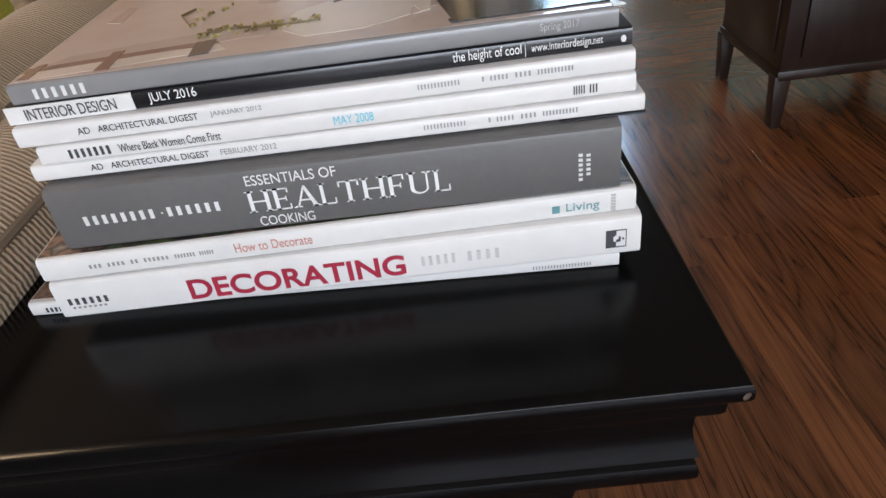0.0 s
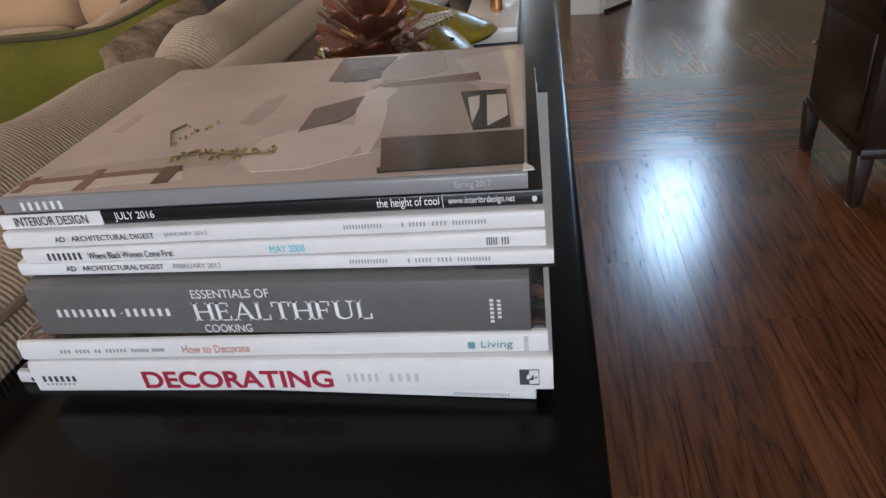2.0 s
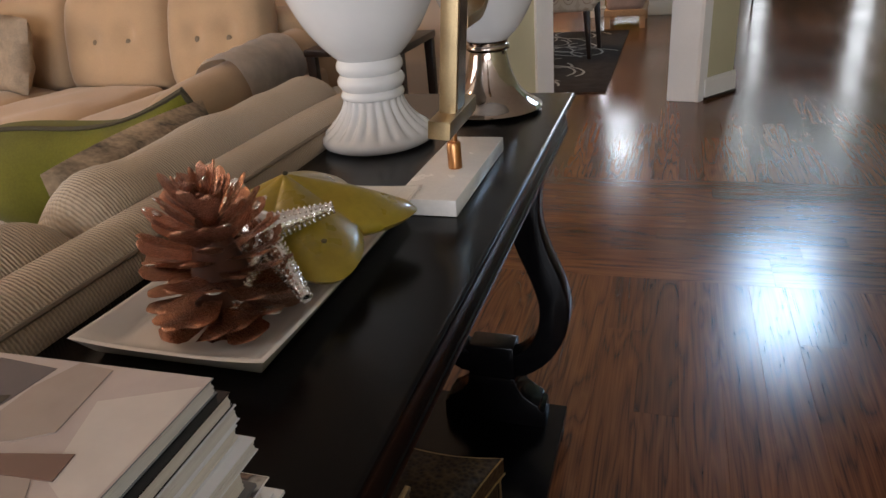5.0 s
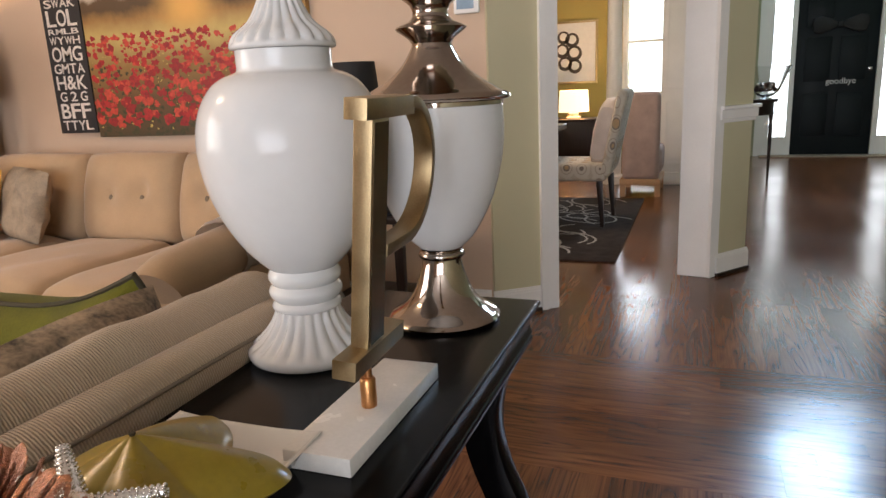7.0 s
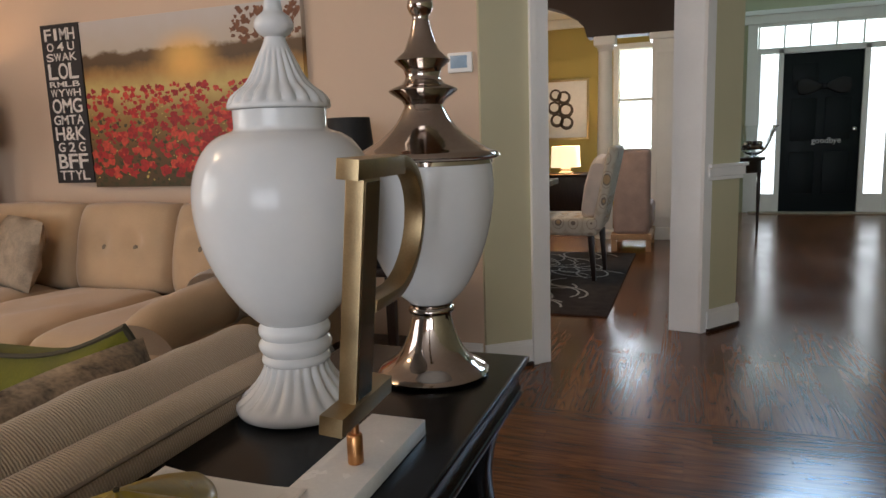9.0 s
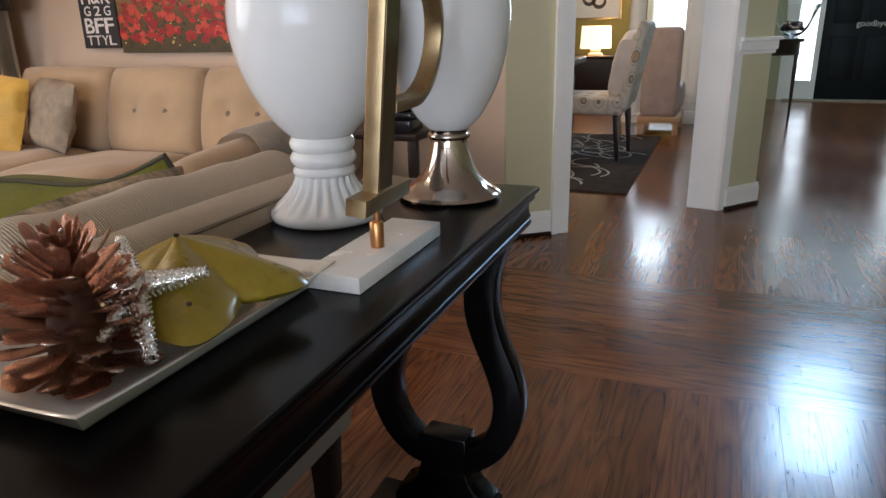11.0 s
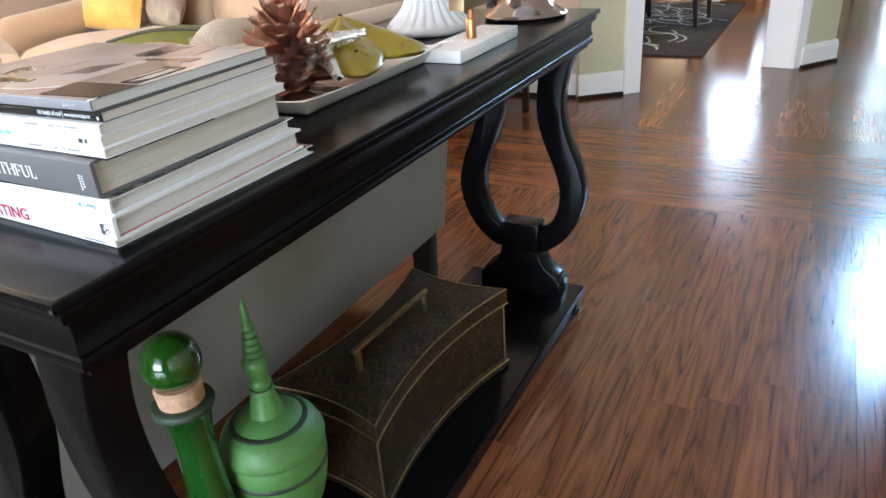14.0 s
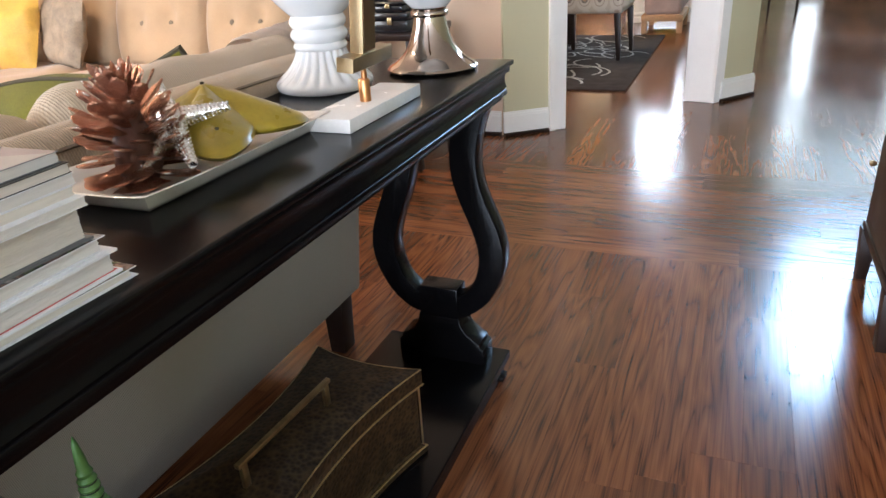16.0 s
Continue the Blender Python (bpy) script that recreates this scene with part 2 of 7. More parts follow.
M = dict(
    black=mat("black_lacquer", (0.003, 0.0027, 0.003), 0.22, vary=0.35, scale=9, fine=160, rvar=0.10, spec=0.15),
    edge=mat("worn_edge", (0.075, 0.05, 0.035), 0.4, vary=0.5, scale=60),
    wall=mat("peach_wall", (0.63, 0.47, 0.345), 0.75, vary=0.04, scale=2, fine=260, bump=0.12),
    green_wall=mat("sage_wall", (0.57, 0.53, 0.35), 0.72, vary=0.05, scale=2, fine=260, bump=0.12),
    foyer_wall=mat("foyer_wall", (0.44, 0.44, 0.29), 0.72, vary=0.05, scale=2, fine=260, bump=0.12),
    gold_wall=mat("ochre_wall", (0.46, 0.35, 0.10), 0.72, vary=0.05, scale=2, fine=260, bump=0.12),
    brown_wall=mat("dark_brown_paint", (0.045, 0.028, 0.022), 0.7, vary=0.08, scale=2, fine=220, bump=0.1),
    white=mat("white_paint", (0.88, 0.86, 0.83), 0.38, vary=0.04, scale=5, fine=120, bump=0.04),
    ceiling=mat("ceiling_paint", (0.80, 0.77, 0.71), 0.85, vary=0.03, scale=2, fine=200, bump=0.15),
    porcelain=mat("white_glaze", (0.68, 0.67, 0.655), 0.13, vary=0.03, scale=8, fine=60, bump=0.012, rvar=0.3, spec=0.24),
    tray=mat("white_ceramic", (0.74, 0.71, 0.67), 0.16, vary=0.03, scale=12, fine=80, rvar=0.3),
    silver=mat("aged_silver", (0.43, 0.37, 0.325), 0.08, 1.0, vary=0.14, scale=14, fine=140, bump=0.06, rvar=0.4),
    gold=mat("brushed_gold", (0.37, 0.27, 0.145), 0.40, 1.0, vary=0.22, scale=30, fine=420, bump=0.04, rvar=0.2),
    gold_side=mat("mirror_gold", (0.22, 0.18, 0.12), 0.10, 1.0, vary=0.2, scale=10, fine=90, rvar=0.5),
    copper=mat("copper_peg", (0.55, 0.27, 0.11), 0.35, 1.0, vary=0.12, scale=40),
    marble=mat("white_marble", (0.74, 0.71, 0.67), 0.25, vary=0.10, scale=14, fine=200, bump=0.05),
    cone=mat("copper_scale", (0.42, 0.20, 0.122), 0.27, 0.78, vary=0.40, scale=60, fine=300, bump=0.3, rnd=0.35),
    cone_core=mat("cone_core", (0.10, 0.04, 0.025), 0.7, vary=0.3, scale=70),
    chrome=mat("bright_silver", (0.80, 0.79, 0.77), 0.17, 1.0, vary=0.12, scale=160, fine=500, bump=0.35),
    olive=mat("olive_glaze", (0.29, 0.208, 0.017), 0.30, vary=0.22, scale=24, fine=160, bump=0.08, coat=0.12),
    paper=mat("page_edges", (0.68, 0.64, 0.58), 0.85, vary=0.09, scale=10, fine=60, stretch=(1, 1, 40), bump=0.5),
    paper_cream=mat("cream_page_edges", (0.68, 0.62, 0.53), 0.85, vary=0.10, scale=10, fine=60, stretch=(1, 1, 40), bump=0.5),
    cover_white=mat("white_cover", (0.76, 0.75, 0.74), 0.32, vary=0.05, scale=20, fine=140),
    cover_grey=mat("grey_cover", (0.125, 0.122, 0.120), 0.42, vary=0.10, scale=16, fine=260, bump=0.1),
    cover_black=mat("black_cover", (0.010, 0.010, 0.012), 0.22, vary=0.2, scale=20),
    cover_mid=mat("mid_grey_cover", (0.24, 0.24, 0.245), 0.25, vary=0.08, scale=20),
    ink=mat("ink_dark", (0.06, 0.06, 0.065), 0.5),
    ink_grey=mat("ink_grey", (0.33, 0.33, 0.33), 0.5),
    ink_pale=mat("ink_pale", (0.55, 0.54, 0.53), 0.5),
    ink_white=mat("ink_white", (0.82, 0.82, 0.82), 0.5),
    ink_red=mat("ink_crimson", (0.36, 0.016, 0.045), 0.5),
    ink_pink=mat("ink_salmon", (0.62, 0.27, 0.22), 0.5),
    ink_blue=mat("ink_cyan", (0.16, 0.55, 0.68), 0.5),
    ink_teal=mat("ink_teal", (0.16, 0.36, 0.38), 0.5),
    sofa=weave("tan_upholstery", (0.425, 0.330, 0.232), 165, depth=0.5, vary=0.28),
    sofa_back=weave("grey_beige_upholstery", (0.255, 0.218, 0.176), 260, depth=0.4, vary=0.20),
    sofa_far=mat("beige_velvet", (0.45, 0.31, 0.185), 0.9, vary=0.12, scale=5, fine=200, bump=0.3, sheen=0.3),
    piping=mat("piping", (0.20, 0.155, 0.11), 0.9),
    green_cloth=mat("moss_velvet", (0.115, 0.108, 0.012), 0.85, vary=0.25, scale=8, fine=200, bump=0.2, sheen=0.05, spec=0.15),
    dark_piping=mat("dark_cord", (0.05, 0.04, 0.02), 0.9),
    yellow_cloth=mat("mustard_satin", (0.62, 0.37, 0.055), 0.55, vary=0.2, scale=12, fine=150, bump=0.2, sheen=0.3),
    grey_cloth=mat("taupe_cloth", (0.30, 0.235, 0.17), 0.85, vary=0.3, scale=22, fine=150, bump=0.2),
    throw=mat("pale_throw", (0.64, 0.56, 0.48), 0.95, vary=0.15, scale=20, fine=220, bump=0.6, sheen=0.4),
    bottle_glass=mat("dark_green_glass", (0.012, 0.052, 0.006), 0.07, vary=0.5, scale=14, coat=0.8, fine=60, stretch=(1, 1, 0.25)),
    lime_glass=mat("green_glass", (0.020, 0.068, 0.006), 0.06, vary=0.3, scale=20, coat=0.8, fine=60),
    jar=mat("distressed_green", (0.090, 0.205, 0.045), 0.5, vary=0.28, scale=18, fine=130, bump=0.15),
    jar_dark=mat("rubbed_dark_green", (0.03, 0.045, 0.02), 0.55, vary=0.4, scale=50),
    cork=mat("cork", (0.50, 0.30, 0.17), 0.85, vary=0.25, scale=90, fine=300, bump=0.5),
    brass=mat("aged_brass", (0.50, 0.38, 0.20), 0.32, 1.0, vary=0.3, scale=50),
    walnut=mat("dark_walnut", (0.020, 0.011, 0.008), 0.35, vary=0.4, scale=8, fine=60, stretch=(6, 1, 1), bump=0.1, spec=0.28),
    shade_black=mat("black_shade", (0.012, 0.011, 0.011), 0.7, vary=0.2),
    door=mat("door_black", (0.006, 0.010, 0.012), 0.5, vary=0.2, scale=4, spec=0.2),
    nickel=mat("nickel", (0.6, 0.6, 0.6), 0.25, 1.0),
    drape=mat("tan_drape", (0.42, 0.33, 0.22), 0.9, vary=0.12, scale=6, sheen=0.2),
    # the cloth emits, standing in for daylight that comes through it
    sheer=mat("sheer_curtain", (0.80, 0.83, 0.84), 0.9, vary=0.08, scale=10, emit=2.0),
    clear=glass("clear_glass", (0.96, 0.97, 0.97)),
    outside=glow("daylight_outside", (0.86, 0.95, 0.98), 4.0),
    outside_high=glow("daylight_sky", (0.52, 0.74, 1.0), 4.0),
    lamp_shade=glow("lit_lamp_shade", (1.0, 0.76, 0.45), 1.7),
    floor_y=oak("oak_floor_lengthwise", "y"),
    floor_x=oak("oak_floor_crosswise", "x"),
    floor_y_far=oak("oak_floor_far_lengthwise", "y", True),
    floor_x_far=oak("oak_floor_far_crosswise", "x", True),
    gap=mat("floor_joint", (0.012, 0.007, 0.005), 0.8),
)

# ---- building helpers ----


def thing(name, loc, label, category, group="", kind=""):
    ob = new(name)
    ob.location = loc
    ob.empty_display_size = 0.02
    return tagged(ob, label, category, group, kind)


def mesh_of(name, bm, material, smooth=None):
    bmesh.ops.recalc_face_normals(bm, faces=bm.faces)
    me = bpy.data.meshes.new(name)
    bm.to_mesh(me)
    bm.free()
    me.materials.append(material)
    if smooth is None or smooth:
        me.polygons.foreach_set("use_smooth", [True] * len(me.polygons))
        me.set_sharp_from_angle(angle=radians(smooth or 35))
    return me


def world_of(ob):
    m = ob.matrix_basis.copy()
    while ob.parent:
        m = ob.parent.matrix_basis @ ob.matrix_parent_inverse @ m
        ob = ob.parent
    return m


def part(name, bm, material, parent=None, label="", smooth=None):
    """Links a bmesh, in world coordinates, as one mesh object under a thing or a part."""
    me = bm if isinstance(bm, bpy.types.Mesh) else mesh_of(name, bm, material, smooth)
    ob = new(name, me)
    if parent:
        ob.parent = parent
        ob.matrix_parent_inverse = world_of(parent).inverted()
    return tagged(ob, label)


def box(x0, x1, y0, y1, z0, z1, bevel=0.0, seg=2, bm=None):
    b = bm or bmesh.new()
    r = bmesh.ops.create_cube(b, size=1, matrix=Matrix.LocRotScale(((x0 + x1) / 2, (y0 + y1) / 2, (z0 + z1) / 2), None, (abs(x1 - x0), abs(y1 - y0), abs(z1 - z0))))
    if bevel:
        vs = set(r["verts"])
        bmesh.ops.bevel(b, geom=[e for e in b.edges if e.verts[0] in vs and e.verts[1] in vs], offset=bevel, segments=seg, profile=0.5, affect="EDGES")
    return b


def turn(bm, m):
    bmesh.ops.transform(bm, matrix=m, verts=bm.verts)
    return bm


def lathe(prof, cx, cy, seg=64, ripple=None, tilt=None):
    """A turned body from (radius, z) pairs; ripple(z, angle) scales the radius."""
    bm = bmesh.new()
    rows = []
    for r, z in prof:
        if r < 1e-5:
            rows.append([bm.verts.new((cx, cy, z))])
            continue
        row = []
        for i in range(seg):
            a = 2 * math.pi * i / seg
            k = r * (ripple(z, a) if ripple else 1)
            row.append(bm.verts.new((cx + k * math.cos(a), cy + k * math.sin(a), z)))
        rows.append(row)
    for p, q in zip(rows, rows[1:]):
        for i in range(seg):
            j = (i + 1) % seg
            if len(p) == 1 and len(q) == 1:
                continue
            if len(p) == 1:
                bm.faces.new((p[0], q[i], q[j]))
            elif len(q) == 1:
                bm.faces.new((p[i], p[j], q[0]))
            else:
                bm.faces.new((p[i], p[j], q[j], q[i]))
    for row in (rows[0], rows[-1]):
        if len(row) > 1:
            bm.faces.new(row)
    return bm


def spline(pts, n):
    """Points along a smooth curve through pts."""
    out = []
    P = [Vector(p) for p in pts]
    for i in range(len(P) - 1):
        a, b, c, d = P[max(i - 1, 0)], P[i], P[i + 1], P[min(i + 2, len(P) - 1)]
        for k in range(n):
            t = k / n
            out.append(0.5 * ((2 * b) + (c - a) * t + (2 * a - 5 * b + 4 * c - d) * t * t + (3 * b - a - 3 * c + d) * t ** 3))
    return out + [P[-1]]


def tube(pts, r, seg=10, bm=None):
    """A round rod along pts; r a radius or one for each point."""
    b = bm or bmesh.new()
    P = [Vector(p) for p in pts]
    rad = r if isinstance(r, (list, tuple)) else [r] * len(P)
    rows = []
    for i, p in enumerate(P):
        d = (P[min(i + 1, len(P) - 1)] - P[max(i - 1, 0)]).normalized()
        u = d.cross(Vector((0, 0, 1)) if abs(d.z) < 0.95 else Vector((1, 0, 0))).normalized()
        v = d.cross(u)
        rows.append([b.verts.new(p + rad[i] * (math.cos(2 * math.pi * k / seg) * u + math.sin(2 * math.pi * k / seg) * v)) for k in range(seg)])
    for p, q in zip(rows, rows[1:]):
        for k in range(seg):
            b.faces.new((p[k], p[(k + 1) % seg], q[(k + 1) % seg], q[k]))
    b.faces.new(rows[0])
    b.faces.new(rows[-1])
    return b


def prism(poly, axis, a, c, bevel=0.0):
    """A flat outline pushed from a to c along an axis; poly holds the two other coordinates in x, y, z order."""
    bm = bmesh.new()

    def put(p, w):
        return {"x": (w, p[0], p[1]), "y": (p[0], w, p[1]), "z": (p[0], p[1], w)}[axis]
    lo = [bm.verts.new(put(p, a)) for p in poly]
    hi = [bm.verts.new(put(p, c)) for p in poly]
    n = len(poly)
    f1, f2 = bm.faces.new(lo), bm.faces.new(hi)
    for i in range(n):
        bm.faces.new((lo[i], lo[(i + 1) % n], hi[(i + 1) % n], hi[i]))
    bmesh.ops.recalc_face_normals(bm, faces=bm.faces)
    if bevel:
        bmesh.ops.bevel(bm, geom=[e for e in bm.edges if e in set(f1.edges) | set(f2.edges)], offset=bevel, segments=2, profile=0.5, affect="EDGES")
    return bm


def cushion(cx, cy, cz, w, d, h, m=None, puff=0.5, n=14, lump=0.01, seed=0.0, tufts=()):
    """A stuffed cushion: w and d across, h thick, with softened corners and uneven filling; tufts pull its top in."""
    bm = bmesh.new()
    grid = {}
    for s in (1, -1):
        for i in range(n + 1):
            for j in range(n + 1):
                u, v = 2 * i / n - 1, 2 * j / n - 1
                rim = (1 - abs(u) ** 3.2) * (1 - abs(v) ** 3.2)
                if rim <= 1e-6 and s < 0:
                    grid[s, i, j] = grid[1, i, j]
                    continue
                k = max(rim, 0) ** puff
                x, y = u * w / 2 * (1 - 0.04 * (v * v)), v * d / 2 * (1 - 0.04 * (u * u))
                z = s * h / 2 * k + lump * k * noise.noise((u * 1.7 + seed, v * 1.7, s * 3.0 + seed))
                if s > 0:
                    for tu, tv, deep in tufts:
                        z -= deep * math.exp(-((u - tu) ** 2 * w * w + (v - tv) ** 2 * d * d) / 0.012)
                grid[s, i, j] = bm.verts.new((x, y, z))
        for i in range(n):
            for j in range(n):
                f = [grid[s, i, j], grid[s, i + 1, j], grid[s, i + 1, j + 1], grid[s, i, j + 1]]
                if len(set(f)) == 4:
                    bm.faces.new(f if s > 0 else f[::-1])
    return turn(bm, Matrix.Translation((cx, cy, cz)) @ (m or Matrix()))


def rim_of(w, d, m, r, n=20):
    """The cord round a cushion's seam."""
    pts = []
    for k in range(4 * n + 1):
        s, t = divmod(k % (4 * n), n)
        t = 2 * t / n - 1
        u, v = ((t, -1), (1, t), (-t, 1), (-1, -t))[s]
        pts.append(m @ Vector((u * w / 2 * (1 - 0.04 * v * v), v * d / 2 * (1 - 0.04 * u * u), 0)))
    return tube(pts, r, 6)


def lettering(s, x0, x1, z0, z1, y, material, parent, m=None, name="lettering", bold=0.0):
    """Words in the built-in font, standing on a plane that faces -y, fitted to x0..x1 and z0..z1."""
    cu = bpy.data.curves.new(name, "FONT")
    cu.body, cu.size, cu.extrude, cu.offset = s, 1.0, 0.004, bold
    ob = new(name, cu)
    bpy.context.view_layer.update()
    me = bpy.data.meshes.new_from_object(ob.evaluated_get(bpy.context.evaluated_depsgraph_get()))
    bpy.data.objects.remove(ob)
    co = np.empty(len(me.vertices) * 3)
    me.vertices.foreach_get("co", co)
    co = co.reshape(-1, 3)
    lo, hi = co.min(0), co.max(0)
    out = np.empty_like(co)
    out[:, 0] = x0 + (co[:, 0] - lo[0]) / (hi[0] - lo[0]) * (x1 - x0)
    out[:, 2] = z0 + (co[:, 1] - lo[1]) / (hi[1] - lo[1]) * (z1 - z0)
    out[:, 1] = y - 0.0003 - (co[:, 2] - lo[2]) * 0.02
    me.vertices.foreach_set("co", out.ravel())
    if m:
        me.transform(m)
    me.materials.clear()
    me.materials.append(material)
    return part(name, me, material, parent)


def bars(x0, x1, z0, z1, y, material, parent, n=1, m=None, name="printed_bar"):
    """Plain bars in place of print, each a piece of its own."""
    step = (x1 - x0) / n
    for i in range(n):
        bm = box(x0 + i * step, x0 + (i + 0.42) * step, y - 0.0004, y + 0.0004, z0, z1)
        if m:
            turn(bm, m)
        part(name, bm, material, parent, smooth=0)

# ---- the rooms ----


def structure(name, bm, material, label, smooth=0):
    ob = part(name, bm, material, None, label, smooth)
    return tagged(ob, kind="structure", category=name.split("_")[0])


def holed_wall(name, axis, at, depth, a, b, z0, z1, hole, material, label):
    """A wall across an axis with one opening (a, b, low, high), or none."""
    bm = bmesh.new()
    lo, hi = min(at, at + depth), max(at, at + depth)

    def bit(p, q, s, t):
        if q - p > 1e-4 and t - s > 1e-4:
            box(*((lo, hi, p, q) if axis == "x" else (p, q, lo, hi)), s, t, bm=bm)
    if hole:
        p, q, s, t = hole
        bit(a, p, z0, z1)
        bit(q, b, z0, z1)
        bit(p, q, z0, s)
        bit(p, q, t, z1)
    else:
        bit(a, b, z0, z1)
    return structure(name, bm, material, label)


YD = 10.43
holed_wall("wall_north", "y", 3.36, 0.14, -4.6, -0.668, 0, 2.75, None, M["wall"], "peach painted wall behind the beige sofa")
holed_wall("wall_west", "x", -4.6, -0.14, -6.14, 3.5, 0, 2.75, (-1.8, 0.6, 0.75, 2.45), M["wall"], "peach painted wall with a wide window")
holed_wall("wall_south", "y", -6.0, -0.14, -4.6, 3.9, 0, 2.75, (-1.2, 3.0, 0.45, 2.60), M["wall"], "peach painted wall with a wide window")
holed_wall("wall_east", "x", 3.9, 0.14, -6.14, YD, 0, 6.9, None, M["foyer_wall"], "pale green painted wall")
holed_wall("wall_front", "y", YD, 0.16, 0.30, 3.9, 0, 3.6, (1.05, 2.62, -0.01, 2.47), M["foyer_wall"], "pale green entrance wall round the front door")
holed_wall("wall_front_upper", "y", YD, 0.16, 0.30, 3.9, 3.6, 6.9, (1.45, 2.55, 3.95, 5.65), M["foyer_wall"], "tall entrance wall with a high window")
holed_wall("wall_dining_front", "y", YD, 0.16, -4.6, 0.16, 0, 2.75, (-0.72, -0.12, 0.90, 2.28), M["gold_wall"], "ochre dining room wall with a window")
holed_wall("wall_dining_west", "x", -4.6, -0.14, 3.5, YD, 0, 2.75, None, M["gold_wall"], "ochre painted dining room wall")
holed_wall("wall_foyer_west", "x", 0.16, 0.14, 8.05, YD, 0, 6.9, None, M["foyer_wall"], "pale green painted foyer wall")
holed_wall("wall_foyer_south", "y", 4.55, 0.14, -4.6, 3.9, 2.75, 6.9, None, M["foyer_wall"], "wall above the living room opening")
holed_wall("wall_dining_upper", "x", 0.16, 0.14, 4.69, 8.05, 2.75, 6.9, None, M["foyer_wall"], "wall above the dining room beam")
structure("ceiling", box(-4.74, 4.04, -6.14, 4.55, 2.75, 2.9), M["ceiling"], "off-white painted living room ceiling")
structure("ceiling_dining", box(-4.74, 0.16, 4.55, YD + 0.16, 2.75, 2.9), M["ceiling"], "off-white painted dining room ceiling")
structure("ceiling_foyer", box(0.16, 4.04, 4.55, YD + 0.16, 6.9, 7.05), M["ceiling"], "off-white ceiling of the tall foyer")

# angled wall end with its cased edge
F, E = Vector((-0.668, 3.340)), Vector((-0.398, 3.545))
dirn = (E - F).normalized()
back = Vector((-dirn.y, dirn.x))


def quad(p, q, depth, z0, z1, bevel=0.0, off=0.0):
    """An upright slab along p-q in plan, from off in front of the line to depth behind it."""
    d = (q - p).normalized()
    n = Vector((-d.y, d.x))
    return prism([tuple(v) for v in (p - n * off, q - n * off, q + n * depth, p + n * depth)], "z", z0, z1, bevel)


structure("wall_end", quad(F, E - dirn * 0.085, 0.14, 0, 2.75), M["green_wall"], "short angled sage green wall")
structure("trim_wall_end", quad(E - dirn * 0.085, E, 0.16, 0, 2.75, 0.006, 0.014), M["white"], "white casing on the edge of the opening")
structure("trim_wall_bead", quad(E - dirn * 0.095, E - dirn * 0.06, 0.01, 0, 2.75, 0.006, 0.024), M["white"], "white moulded edge of the casing")


def baseboard(p, q, name, label):
    bm = quad(p, q, 0.0, 0.02, 0.105, 0, 0.016)
    for z0, z1, off in ((0.105, 0.118, 0.012), (0.118, 0.128, 0.007)):
        b2 = quad(p, q, 0.0, z0, z1, 0, off)
        me = bpy.data.meshes.new("t")
        b2.to_mesh(me)
        b2.free()
        bm.from_mesh(me)
    structure(name, bm, M["white"], label)
    structure(name + "_shoe", quad(p, q, 0.0, 0.0, 0.02, 0.004, 0.028), M["walnut"], "stained wood shoe moulding at the wall's foot")


baseboard(F - dirn * 0.008, E - dirn * 0.098, "baseboard_end", "white baseboard under the sage wall")
baseboard(Vector((-4.6, 3.36)), Vector((-0.69, 3.36)), "baseboard_north", "white baseboard behind the sofa")

# pier between the two openings
A, B, C = Vector((0.153, 4.255)), Vector((0.318, 4.222)), Vector((0.516, 4.478))
bd = (C - B).normalized()
bn = Vector((-bd.y, bd.x))
D2 = A + (C - B)
structure("pier", prism([tuple(v) for v in (B + bd * 0.05, C, D2, A + bd * 0.05)], "z", 0, 2.75), M["green_wall"], "sage green pier between two openings")
structure("trim_pier", prism([tuple(v) for v in (A, B, B + bd * 0.05, A + bd * 0.05)], "z", 0, 2.75, 0.005), M["white"], "white cased face of the pier")
structure("trim_pier_bead", quad(B - bd * 0.006, B + bd * 0.03, 0.01, 0, 2.75, 0.006, 0.012), M["white"], "white moulded casing edge of the pier")
structure("trim_pier_flat", quad(B + bd * 0.034, B + bd * 0.07, 0.01, 0, 2.75, 0.004, 0.007), M["white"], "white flat casing of the pier")
baseboard(B + bd * 0.05, C + bd * 0.012, "baseboard_pier", "white baseboard round the sage pier")
for z0, z1, off in ((0.855, 0.875, 0.014), (0.875, 0.925, 0.022), (0.925, 0.945, 0.034)):
    structure("trim_chair_rail", quad(B + bd * 0.03, C + bd * off, 0.0, z0, z1, 0.005, off), M["white"], "white chair rail on the pier")

# dining room beam with columns
bm = bmesh.new()
arch = [(-3.2, 2.75)]
for i in range(13):
    a = math.pi * i / 12
    arch.append((-1.75 - 0.95 * math.cos(a), 2.13 + 0.42 * math.sin(a)))
poly = [(-4.6, 2.75), (-4.6, 2.13)] + arch[1:] + [(0.30, 2.13), (0.30, 2.75)]
structure("beam_dining", prism(poly, "y", 7.78, 8.02), M["brown_wall"], "dark brown arched beam over the columns")


